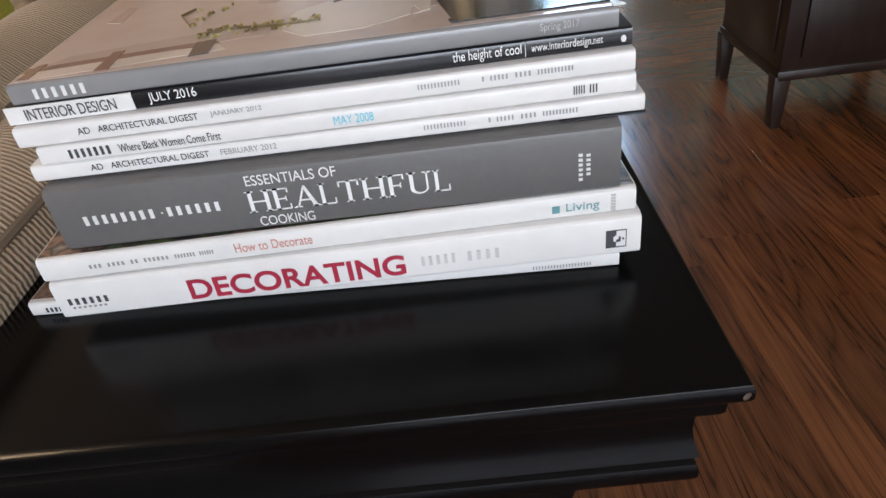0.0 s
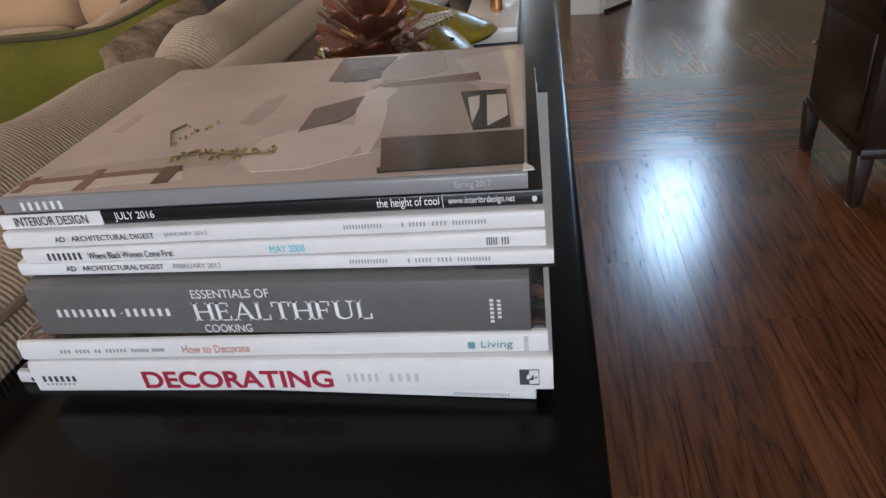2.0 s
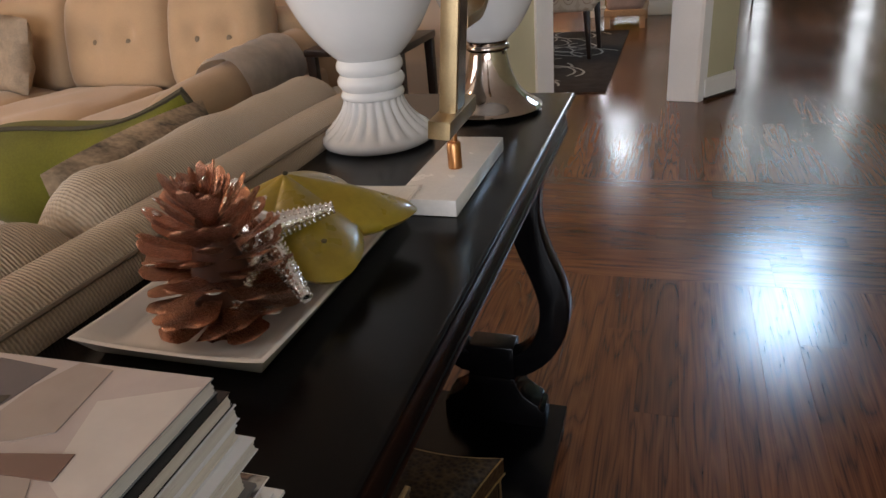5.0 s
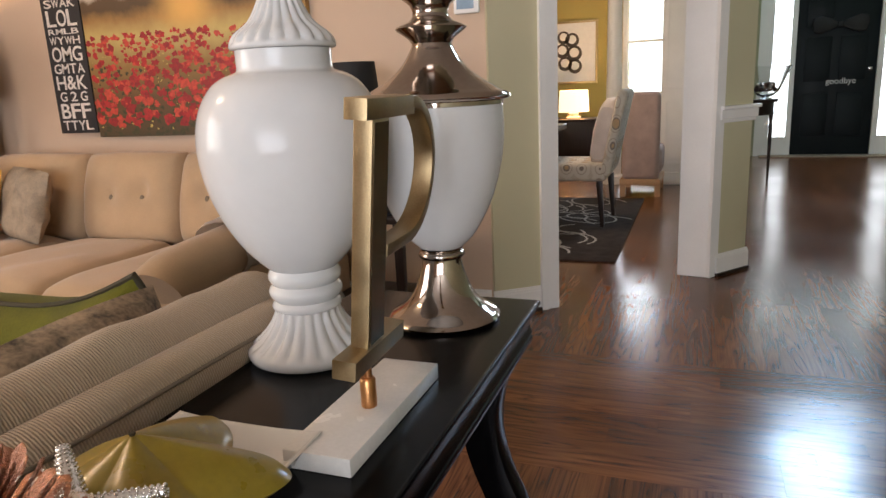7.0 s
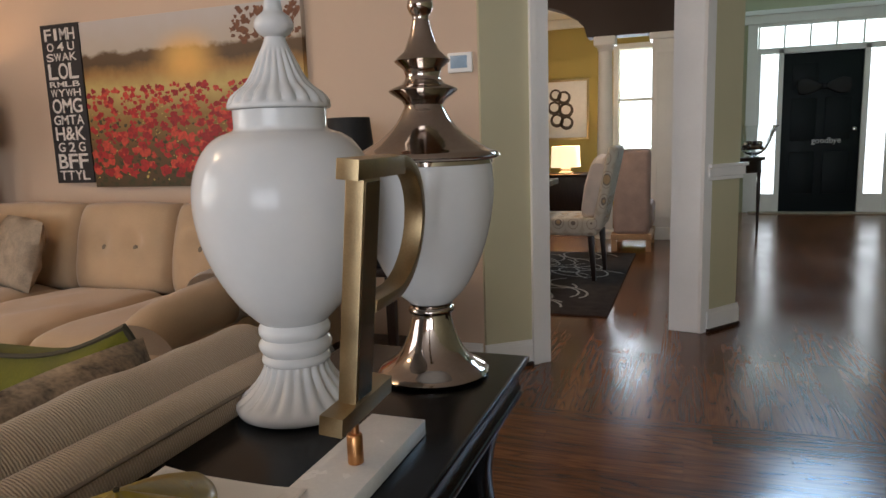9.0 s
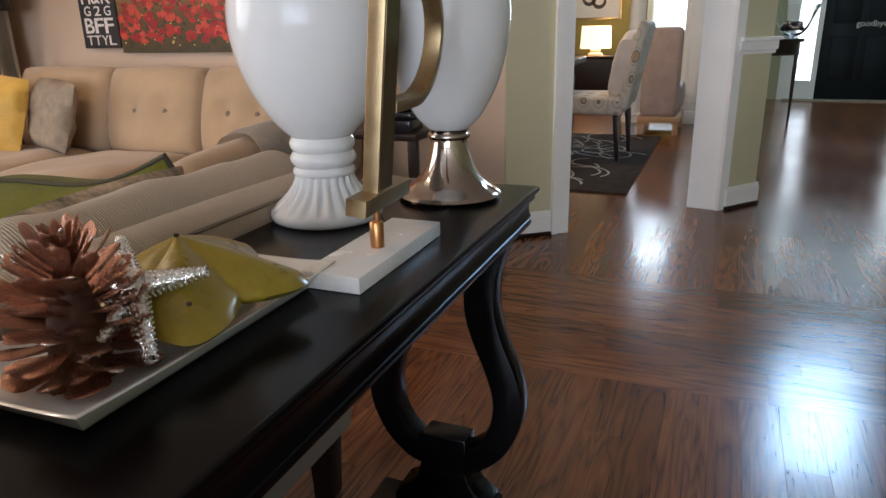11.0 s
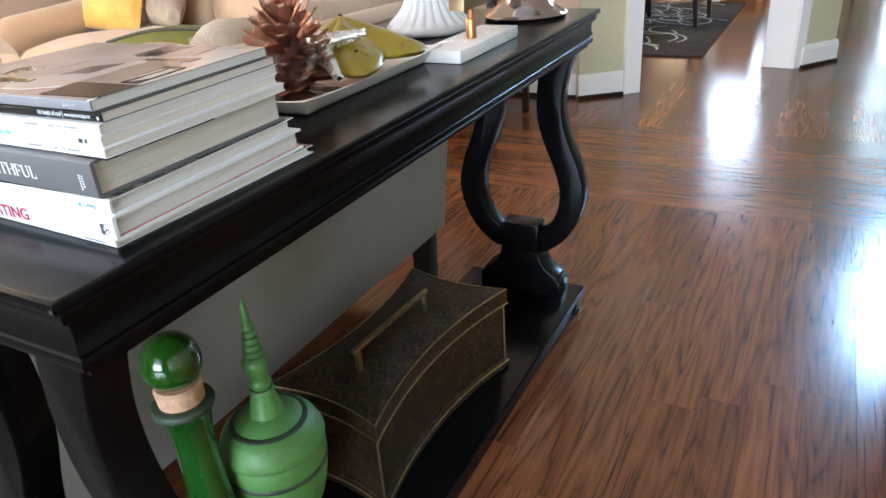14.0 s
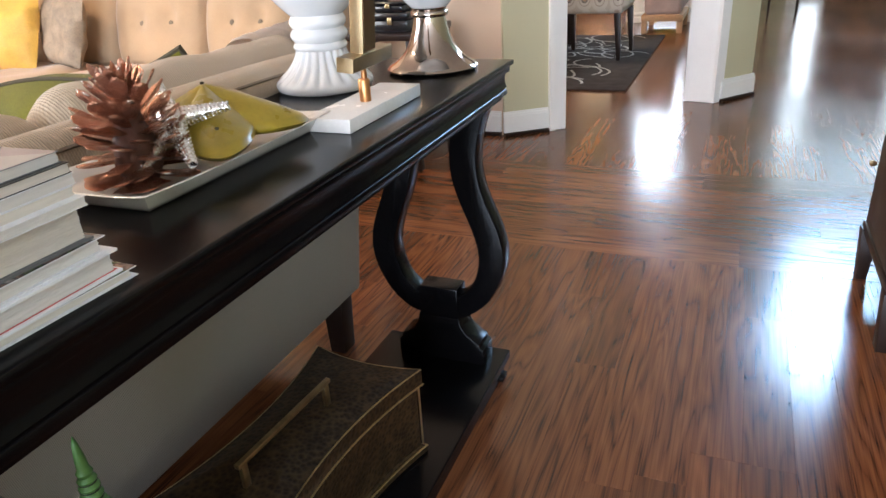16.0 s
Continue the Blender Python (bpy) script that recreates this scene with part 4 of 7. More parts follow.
bars(-0.2300, -0.2283, 0.8160, 0.8166, 0.0800, M["ink_white"], b, 1, m)
bars(-0.2272, -0.2021, 0.8143, 0.8187, 0.0800, M["ink_white"], b, 6, m)
for k in range(6):
    bars(-0.0503, -0.0462, 0.8084 + 0.0023 * k, 0.8097 + 0.0023 * k, 0.0800, M["ink_white"], b, 1, m)
    if k < 5:
        bars(-0.0470, -0.0430, 0.8108 + 0.0022 * k, 0.8120 + 0.0022 * k, 0.0800, M["ink_white"], b, 1, m)


def digest(label, month, x0, x1, y0, y1, z0, z1, rz, cols):
    """One issue of the white interiors magazine; cols are the ends of its printed words along the spine."""
    b, m = book("interiors_magazine", label, x0, x1, y0, y1, z0, z1, W, PP, False, rz)
    zc = (z0 + z1) / 2 + 0.0004
    lettering("AD", *cols[0], zc - 0.0014, zc + 0.0014, y0, M["ink"], b, m)
    lettering("ARCHITECTURAL DIGEST", *cols[1], zc - 0.0014, zc + 0.0014, y0, M["ink"], b, m)
    lettering(month, *cols[2], zc - 0.0013, zc + 0.0013, y0, M["ink_grey"], b, m)
    bars(*cols[3], zc - 0.0010, zc + 0.0010, y0, M["ink_grey"], b, 13, m)
    w = cols[4][1] - cols[4][0]
    for f0, f1, n in ((0, 0.05, 1), (0.09, 0.30, 5), (0.36, 0.55, 4), (0.60, 1.0, 11)):
        bars(cols[4][0] + f0 * w, cols[4][0] + f1 * w, zc - 0.0010, zc + 0.0010, y0, M["ink_grey"], b, n, m)
    return b, m


b, m = digest("white interiors magazine from the winter of a past year", "FEBRUARY 2012", -0.2809, -0.0215, 0.0875, 0.298, 0.8336, 0.8412, 0.0, ((-0.2554, -0.2500), (-0.2467, -0.2042), (-0.1993, -0.1754), (-0.1131, -0.0950), (-0.0861, -0.0485)))
part("back_cover", turn(box(-0.0560, -0.0208, 0.0872, 0.200, 0.8327, 0.8335), m), M["cover_black"], b, "dark printed back cover", smooth=0)
b, m = book("womens_magazine", "white women's magazine with a turquoise date", -0.2737, -0.0248, 0.0900, 0.296, 0.8414, 0.8496, W, M["paper_cream"], False, 1.0)
lettering("Where Black Women Come First", -0.2397, -0.1970, 0.8437, 0.8473, 0.0900, M["ink"], b, m)
bars(-0.2608, -0.2421, 0.8436, 0.8474, 0.0900, M["ink"], b, 7, m)
lettering("MAY 2008", -0.1496, -0.1330, 0.8436, 0.8474, 0.0900, M["ink_blue"], b, m)
bars(-0.0504, -0.0453, 0.8436, 0.8472, 0.0900, M["ink"], b, 5, m)
bars(-0.0438, -0.0400, 0.8436, 0.8472, 0.0900, M["ink"], b, 3, m)
digest("white interiors magazine with a January date", "JANUARY 2012", -0.2799, -0.0250, 0.0915, 0.300, 0.8498, 0.8586, 1.2, ((-0.2538, -0.2486), (-0.2454, -0.2038), (-0.1987, -0.1775), (-0.1135, -0.0957), (-0.0873, -0.0495)))
y = 0.0960
b, m = book("design_magazine", "glossy black design magazine with a white title block", -0.2813, -0.0255, y, 0.299, 0.8588, 0.8668, M["cover_black"], M["paper_cream"], False, 1.3)
part("title_block", turn(box(-0.2815, -0.2290, y - 0.0003, y + 0.001, 0.8592, 0.8664), m), W, b, "white title block", smooth=0)
lettering("INTERIOR DESIGN", -0.2734, -0.2360, 0.8605, 0.8652, y - 0.0004, M["ink"], b, m)
lettering("JULY 2016", -0.2226, -0.2029, 0.8604, 0.8654, y, M["ink_white"], b, m)
lettering("the height of cool", -0.0981, -0.0703, 0.8602, 0.8656, y, M["ink_white"], b, m)
lettering("www.interiordesign.net", -0.0663, -0.0374, 0.8606, 0.8648, y, M["ink_white"], b, m)
bars(-0.0688, -0.0683, 0.8600, 0.8656, y, M["ink_white"], b, 1, m)
part("emblem", turn(prism([(-0.0290 + 0.0011 * math.cos(a * 0.6283), 0.8622 + 0.0014 * math.sin(a * 0.6283)) for a in range(10)], "y", y - 0.0004, y + 0.0003), m), M["ink_white"], b, smooth=0)
y = 0.0945
b, m = book("catalogue", "glossy furniture catalogue with a photographed room on its cover", -0.2760, -0.0315, y, 0.297, 0.8670, 0.8755, M["cover_mid"], PP, False, 1.2)
bars(-0.2659, -0.2431, 0.8690, 0.8732, y, M["ink_white"], b, 6, m)
lettering("Spring 2017", -0.0627, -0.0471, 0.8690, 0.8728, y, M["ink_pale"], b, m)
part("torn_corner", turn(prism([(-0.0335, y + 0.0005), (-0.0285, y + 0.001), (-0.0295, y + 0.004), (-0.0330, y + 0.009)], "z", 0.8757, 0.8762), m), W, b, "curled torn paper corner", smooth=0)
# the photograph on the catalogue's cover
cx0, cx1, cy0, cy1 = -0.2757, -0.0318, y + 0.0022, 0.2967


def cover_patch(name, poly, material, lift):
    bm = prism([(cx0 + (cx1 - cx0) * u, cy0 + (cy1 - cy0) * v) for u, v in poly], "z", 0.8755, 0.8755 + 0.00012 * lift)
    turn(bm, m)
    part(name, bm, material, b, smooth=0)


def arc(u, v, ru, rv, a0, a1, n=12):
    return [(u + ru * math.cos(radians(a0 + (a1 - a0) * i / n)), v + rv * math.sin(radians(a0 + (a1 - a0) * i / n))) for i in range(n + 1)]


gloss = dict(rough=0.16, vary=0.12, scale=14, fine=60, rvar=0.3)
ph_wall = mat("photo_wall", (0.50, 0.42, 0.385), **gloss)
ph_dark = mat("photo_brown", (0.050, 0.034, 0.028), **gloss)
ph_mid = mat("photo_wood", (0.19, 0.11, 0.085), **gloss)
ph_taupe = mat("photo_taupe", (0.37, 0.30, 0.26), **gloss)
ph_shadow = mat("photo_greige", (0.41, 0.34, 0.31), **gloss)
ph_light = mat("photo_cream", (0.60, 0.54, 0.49), **gloss)
ph_grey = mat("photo_slate", (0.12, 0.105, 0.11), **gloss)
ph_ink = mat("photo_black", (0.025, 0.022, 0.022), **gloss)
ph_leaf = mat("photo_olive", (0.34, 0.28, 0.10), **gloss)
ph_twig = mat("photo_twig", (0.16, 0.12, 0.05), **gloss)
cover_patch("cover_photo", [(0, 0), (1, 0), (1, 1), (0, 1)], ph_wall, 1)
cover_patch("photo_shape", [(0.004, 0.004), (0.353, 0.047), (0.335, 0.088), (0.006, 0.077)], ph_light, 2)
cover_patch("photo_shape", [(0.029, 0.086), (0.415, 0.113), (0.422, 0.193), (0.334, 0.203), (0.056, 0.139)], ph_shadow, 2)
cover_patch("photo_shape", [(0.004, 0.084), (0.321, 0.122), (0.337, 0.095), (0.004, 0.055)], ph_mid, 3)
cover_patch("photo_shape", [(0.14, 0.011), (0.141, 0.126), (0.161, 0.129), (0.164, 0.013)], ph_mid, 4)
cover_patch("photo_shape", [(0.295, 0.026), (0.291, 0.118), (0.326, 0.124), (0.327, 0.032)], ph_dark, 5)
cover_patch("photo_shape", [(0.009, 0.014), (0.017, 0.099), (0.031, 0.103), (0.029, 0.015)], ph_mid, 4)
cover_patch("photo_shape", [(0.358, 0.391), (0.374, 0.587), (0.415, 0.637), (0.42, 0.472), (0.4, 0.372)], ph_shadow, 2)
cover_patch("photo_shape", [(0.054, 0.391), (0.059, 0.532), (0.081, 0.521), (0.085, 0.374)], ph_shadow, 2)
cover_patch("photo_shape", [(0.819, 0.872), (0.995, 0.965), (0.996, 0.257), (0.979, 0.26), (0.965, 0.585), (0.881, 0.641)], ph_light, 2)
cover_patch("photo_shape", [(0.442, 0.124), (0.437, 0.191), (0.453, 0.269), (0.505, 0.318), (0.565, 0.348), (0.646, 0.327), (0.677, 0.201), (0.667, 0.124), (0.586, 0.065), (0.485, 0.063)], ph_light, 3)
cover_patch("photo_shape", [(0.629, 0.654), (0.849, 0.647), (0.896, 0.562), (0.887, 0.239), (0.72, 0.226), (0.714, 0.167), (0.683, 0.151)], ph_taupe, 4)
cover_patch("photo_shape", [(0.686, 0.134), (0.638, 0.343), (0.614, 0.508), (0.623, 0.597), (0.658, 0.64), (0.702, 0.6), (0.685, 0.512), (0.7, 0.394), (0.707, 0.249), (0.702, 0.139), (0.672, 0.121)], ph_light, 5)
cover_patch("photo_shape", [(0.713, 0.217), (0.996, 0.224), (0.996, 0.054), (0.736, 0.044)], ph_dark, 6)
cover_patch("photo_shape", [(0.729, 0.043), (0.996, 0.058), (0.996, 0.029), (0.733, 0.02)], ph_ink, 7)
cover_patch("photo_shape", [(0.52, 0.302), (0.519, 0.473), (0.625, 0.559), (0.623, 0.416), (0.601, 0.361)], ph_grey, 6)
cover_patch("photo_shape", [(0.5, 0.73), (0.493, 0.981), (0.653, 0.965), (0.634, 0.814), (0.603, 0.7)], ph_grey, 3)
cover_patch("photo_shape", [(0.546, 0.704), (0.554, 0.833), (0.628, 0.853), (0.637, 0.735)], ph_ink, 4)
cover_patch("photo_shape", [(0.646, 0.683), (0.652, 0.89), (0.691, 0.996), (0.779, 0.983), (0.807, 0.761), (0.745, 0.719)], ph_taupe, 5)
cover_patch("photo_shape", [(0.644, 0.659), (0.887, 0.712), (0.897, 0.637), (0.661, 0.624)], ph_mid, 6)
cover_patch("photo_shape", [(0.853, 0.534), (0.957, 0.532), (0.971, 0.248), (0.895, 0.245)], ph_ink, 7)
cover_patch("photo_shape", [(0.915, 0.488), (0.958, 0.487), (0.964, 0.324), (0.924, 0.257)], ph_light, 8)
cover_patch("photo_shape", [(0.873, 0.479), (0.899, 0.491), (0.902, 0.393), (0.892, 0.278)], ph_light, 8)
TWIG = [(0.281, 0.171), (0.349, 0.188), (0.433, 0.162), (0.504, 0.166), (0.25, 0.253), (0.211, 0.359), (0.23, 0.41)]
rr = random.Random(5)
for i in range(54):
    q = rr.random()
    if i % 4 == 0:
        u, v = TWIG[4][0] + rr.uniform(-0.006, 0.03) * q * 2, TWIG[4][1] + q * (TWIG[6][1] - TWIG[4][1])
    else:
        u, v = TWIG[0][0] + q * (TWIG[3][0] - TWIG[0][0]), TWIG[0][1] + rr.uniform(-0.035, 0.035)
    a, k = rr.uniform(0, 3.1), rr.uniform(0.5, 1.1)
    du, dv = 0.013 * k * math.cos(a), 0.020 * k * math.sin(a)
    cover_patch("photo_leaf", [(u, v), (u + du * 0.5 - dv * 0.15, v + dv * 0.5 + du * 0.3), (u + du, v + dv), (u + du * 0.5 + dv * 0.15, v + dv * 0.5 - du * 0.3)], ph_leaf if i % 3 else ph_twig, 9 + i % 3)
for p, q in zip(TWIG[:3] + TWIG[4:6], TWIG[1:4] + TWIG[5:7]):
    cover_patch("photo_twig", [p, q, (q[0], q[1] + 0.006), (p[0], p[1] + 0.006)], ph_twig, 9)


# ---- tray with cone and starfish ----
ZT = 0.7605
tx0, tx1, ty0, ty1 = -0.287, -0.107, 0.428, 0.790


def tray_mesh():
    bm = bmesh.new()
    n = 24
    def ring(inset, z, curl):
        vs = []
        x0, x1, y0, y1 = tx0 + inset, tx1 - inset, ty0 + inset, ty1 - inset
        for s, (p, q) in enumerate((((x0, y0), (x1, y0)), ((x1, y0), (x1, y1)), ((x1, y1), (x0, y1)), ((x0, y1), (x0, y0)))):
            for k in range(n):
                f = k / n
                lift = curl * abs(2 * f - 1) ** 3
                vs.append(bm.verts.new((p[0] + (q[0] - p[0]) * f, p[1] + (q[1] - p[1]) * f, z + lift)))
        return vs
    rows = [ring(0.016, ZT, 0), ring(0.012, ZT + 0.004, 0), ring(0.003, ZT + 0.015, 0.003), ring(0.0, ZT + 0.0185, 0.004), ring(0.0015, ZT + 0.0195, 0.004), ring(0.005, ZT + 0.0185, 0.004), ring(0.018, ZT + 0.0075, 0.001), ring(0.028, ZT + 0.005, 0)]
    for p, q in zip(rows, rows[1:]):
        for k in range(4 * n):
            bm.faces.new((p[k], p[(k + 1) % (4 * n)], q[(k + 1) % (4 * n)], q[k]))
    bm.faces.new(rows[0])
    bm.faces.new(rows[-1])
    return bm


tagged(part("serving_tray", tray_mesh(), M["tray"], None, "white rectangular ceramic tray with upturned rim on the black table", 50), category="tray")

cone = thing("pine_cone", (-0.19, 0.505, ZT + 0.006), "large copper-painted pine cone standing on the white tray", "pine cone")
CX, CY, CZ, CH = -0.190, 0.508, ZT + 0.006, 0.112
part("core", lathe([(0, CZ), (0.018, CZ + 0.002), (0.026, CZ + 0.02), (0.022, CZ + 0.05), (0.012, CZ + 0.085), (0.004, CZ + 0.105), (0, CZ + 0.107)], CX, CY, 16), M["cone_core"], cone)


def scale_mesh():
    """One woody scale, growing along +x, cupped and thick at its tip."""
    bm = bmesh.new()
    sec = ((0.0, 0.22, 0.05, 0.0), (0.35, 0.30, 0.05, -0.02), (0.66, 0.44, 0.06, 0.0), (0.86, 0.52, 0.09, 0.05), (0.97, 0.44, 0.11, 0.11), (1.03, 0.24, 0.09, 0.15), (1.06, 0.06, 0.05, 0.17))
    rows = []
    for x, w, th, z in sec:
        rows.append([bm.verts.new(v) for v in ((x, -w, z + 0.10 * w), (x, -w * 0.45, z - 0.02 + th), (x, 0, z - 0.01 + th * 1.3), (x, w * 0.45, z - 0.02 + th), (x, w, z + 0.10 * w), (x, 0, z - th * 0.6))])
    for p, q in zip(rows, rows[1:]):
        for k in range(6):
            bm.faces.new((p[k], p[(k + 1) % 6], q[(k + 1) % 6], q[k]))
    bm.faces.new(rows[-1])
    bm.faces.new(rows[0])
    return mesh_of("scale", bm, M["cone"], 60)


def frost_mesh():
    bm = bmesh.new()
    bmesh.ops.create_icosphere(bm, subdivisions=2, radius=0.5)
    for v in bm.verts:
        v.co = Vector((v.co.x * 0.5, v.co.y * 0.8, v.co.z * 0.24))
    return mesh_of("frosted_tip", bm, M["chrome"], 60)


sm, fm = scale_mesh(), frost_mesh()
rr = random.Random(3)
for i in range(100):
    f = i / 99
    f = f ** 0.92
    ang = i * 2.39996 + rr.uniform(-0.12, 0.12)
    h = CZ + 0.006 + 0.096 * f
    env = 0.060 * (0.72 + 1.3 * f * (1 - f) + 0.28 * (1 - f)) * (1 - 0.60 * f ** 2.2)
    lift = radians(-16 + 84 * f ** 1.25 + rr.uniform(-7, 7))
    ln = env * rr.uniform(0.92, 1.1) / max(0.55, math.cos(lift) ** 0.6)
    ln = min(ln, 0.060)
    m = Matrix.Translation((CX, CY, h)) @ Matrix.Rotation(ang, 4, "Z") @ Matrix.Rotation(-lift, 4, "Y") @ Matrix.Rotation(rr.uniform(-0.3, 0.3), 4, "X") @ Matrix.Diagonal((ln, ln * (rr.uniform(0.50, 0.62) * (1 - 0.62 * f)), ln * 0.34, 1))
    ob = part("scale", sm, None, cone)
    ob.matrix_basis = m
    if i % 9 == 4 or i in (60, 61, 75):
        tip = part("frosted_tip", fm, None, cone)
        tip.matrix_basis = m @ Matrix.Translation((0.95, 0, 0.14)) @ Matrix.Diagonal((0.62, 0.62, 0.7, 1))


def glazed_star(cx, cy, top, arms, waist):
    """A plump ceramic starfish: arms are (angle, length, tip height); smooth rounded hollows between them."""
    bm = bmesh.new()
    n, rings = 160, 18
    def edge(a):
        best = min(arms, key=lambda q: abs((a - q[0] + 180) % 360 - 180))
        d = abs((a - best[0] + 180) % 360 - 180) / 36.0
        d = (math.sqrt(d * d + 0.03) - 0.1732) / 0.842
        w = max(0.0, 1 - min(d, 1)) ** 1.05
        return waist + (best[1] - waist) * w, 0.803 + (best[2] - 0.803) * w, w
    rows = []
    for k in range(1, rings + 1):
        f = k / rings
        row = []
        for i in range(n):
            a = 360 * i / n
            r, ze, w = edge(a)
            fold = 0.003 * (w - 0.35) * math.sin(math.pi * f)
            z = ze + (top - ze) * (1 - f ** 0.92) + fold + 0.003 * math.sin(math.pi * f)
            if k == rings:
                z -= 0.004
            row.append(bm.verts.new((cx + r * f * math.cos(radians(a)), cy + r * f * math.sin(radians(a)), z)))
        rows.append(row)
    rows.append([bm.verts.new((cx + (v.co.x - cx) * 0.93, cy + (v.co.y - cy) * 0.93, v.co.z - 0.006)) for v in rows[-1]])
    c = bm.verts.new((cx, cy, top - 0.002))
    for i in range(n):
        bm.faces.new((c, rows[0][i], rows[0][(i + 1) % n]))
    for p, q in zip(rows, rows[1:]):
        for i in range(n):
            bm.faces.new((p[i], p[(i + 1) % n], q[(i + 1) % n], q[i]))
    bm.faces.new(rows[-1])
    return bm


st = thing("starfish", (-0.189, 0.632, 0.785), "olive green glazed ceramic starfish lying on the white tray", "starfish")
part("body", glazed_star(-0.189, 0.632, 0.853, [(28, 0.125, 0.800), (100, 0.122, 0.806), (172, 0.105, 0.797), (244, 0.100, 0.792), (315, 0.126, 0.793)], 0.081), M["olive"], st, smooth=70)
part("pore", lathe([(0.0, 0.8515), (0.0022, 0.8515), (0.003, 0.8535), (0.002, 0.8545), (0.0, 0.8535)], -0.187, 0.630, 12), M["dark_piping"], st)
part("pore", lathe([(0.0, 0.8155), (0.002, 0.8155), (0.0028, 0.8175), (0.0018, 0.8185), (0.0, 0.8175)], -0.118, 0.562, 12), M["dark_piping"], st)


def silver_star():
    bm = bmesh.new()
    c = Vector((-0.176, 0.557, 0.826))
    for tip in ((-0.121, 0.592, 0.836), (-0.110, 0.505, 0.793), (-0.168, 0.490, 0.785), (-0.247, 0.520, 0.822), (-0.217, 0.590, 0.857)):
        tip = Vector(tip)
        P = [c.lerp(tip, i / 14) for i in range(15)]
        tube(P, [0.0145 * (1 - 0.68 * (i / 14) ** 0.9) + 0.0008 * math.sin(i * 2.4) for i in range(15)], 12, bm)
        side = (tip - c).cross(Vector((0.3, 0.1, 1))).normalized()
        up = side.cross(tip - c).normalized()
        for i in range(1, 15):
            for g in (-1.1, -0.6, 0, 0.6, 1.1):
                r = 0.0145 * (1 - 0.68 * (i / 14) ** 0.9)
                q = P[i] + (up * math.cos(g) + side * math.sin(g)) * r
                bmesh.ops.create_icosphere(bm, subdivisions=1, radius=0.0016, matrix=Matrix.Translation(q))
                q = P[i] + (-up * math.cos(g) + side * math.sin(g)) * r
                bmesh.ops.create_icosphere(bm, subdivisions=1, radius=0.0015, matrix=Matrix.Translation(q))
    bmesh.ops.create_icosphere(bm, subdivisions=3, radius=0.0185, matrix=Matrix.Translation(c))
    return bm


tagged(part("small_starfish", silver_star(), M["chrome"], None, "small bright silver starfish with knobbly arms leaning on the pine cone", 60), category="starfish")

# ---- letter sculpture on marble ----
mb = thing("letter_sculpture", (-0.092, 0.865, H), "brushed gold letter on a copper peg and white marble slab", "sculpture")
part("marble_base", box(-0.131, -0.056, 0.752, 0.990, H + 0.0004, H + 0.0205, 0.0015), M["marble"], mb)
part("peg", lathe([(0.0, H + 0.0207), (0.0085, H + 0.0207), (0.0088, H + 0.022), (0.0088, H + 0.052), (0.0075, H + 0.054), (0, H + 0.054)], -0.088, 0.860, 24), M["copper"], mb)
part("pin", lathe([(0.0045, H + 0.054), (0.0045, H + 0.072)], -0.088, 0.862, 14), M["copper"], mb)
LM = Matrix.Translation((-0.092, 0.862, H + 0.071)) @ pose(0, 0, 0, 0, 5.5, 2)
hw = 0.0125


def letter_bit(name, poly, w, material=None):
    part(name, turn(prism(poly, "x", -w, w, 0.0012), LM), material or M["gold"], mb, smooth=30)


letter_bit("foot_serif", [(-0.050, 0.0), (0.085, 0.0), (0.085, 0.021), (-0.050, 0.021)], hw + 0.001)
letter_bit("stem", [(-0.012, 0.021), (0.030, 0.021), (0.030, 0.262), (-0.012, 0.262)], hw - 0.002)
letter_bit("head_serif", [(-0.030, 0.262), (0.100, 0.262), (0.100, 0.283), (-0.030, 0.283)], hw)
bo = [(0.094 + 0.086 * math.sin(radians(a)), 0.198 + 0.085 * math.cos(radians(a))) for a in range(0, 181, 9)]
bi = [(0.094 + 0.075 * math.sin(radians(a)), 0.198 + 0.071 * math.cos(radians(a))) for a in range(0, 181, 9)]
letter_bit("bowl", bo + [(0.030, 0.113), (0.030, 0.127)] + bi[::-1], hw)
part("mirror_face", turn(box(hw - 0.0018, hw - 0.0008, -0.009, 0.027, 0.024, 0.259), LM), M["gold_side"], mb, "dark mirrored side face", smooth=0)

# ---- the two urns ----
UX, UY = -0.263, 1.030
u = thing("white_urn", (UX, UY, H), "tall white glazed ginger jar with fluted lid and foot", "urn")


def flute(z0, z1, n, d):
    return lambda z, a: 1 - (d * (0.5 + 0.5 * math.cos(n * a)) ** 2 if z0 < z < z1 else 0)


foot = [(0.0, 0.7604), (0.078, 0.7604), (0.085, 0.764), (0.0875, 0.770), (0.0865, 0.777), (0.081, 0.783), (0.070, 0.791), (0.060, 0.801), (0.052, 0.812), (0.047, 0.822), (0.0445, 0.830)]
part("foot", lathe(foot, UX, UY, 144, flute(0.779, 0.829, 22, 0.10)), M["porcelain"], u, smooth=60)
part("ring_neck", lathe([(0.0445, 0.830), (0.047, 0.832), (0.048, 0.836), (0.046, 0.840), (0.0435, 0.843), (0.0465, 0.846), (0.050, 0.852), (0.0505, 0.857), (0.048, 0.862), (0.0445, 0.866), (0.047, 0.869), (0.0495, 0.874), (0.0495, 0.880), (0.047, 0.885), (0.0455, 0.888)], UX, UY, 64), M["porcelain"], u, smooth=60)
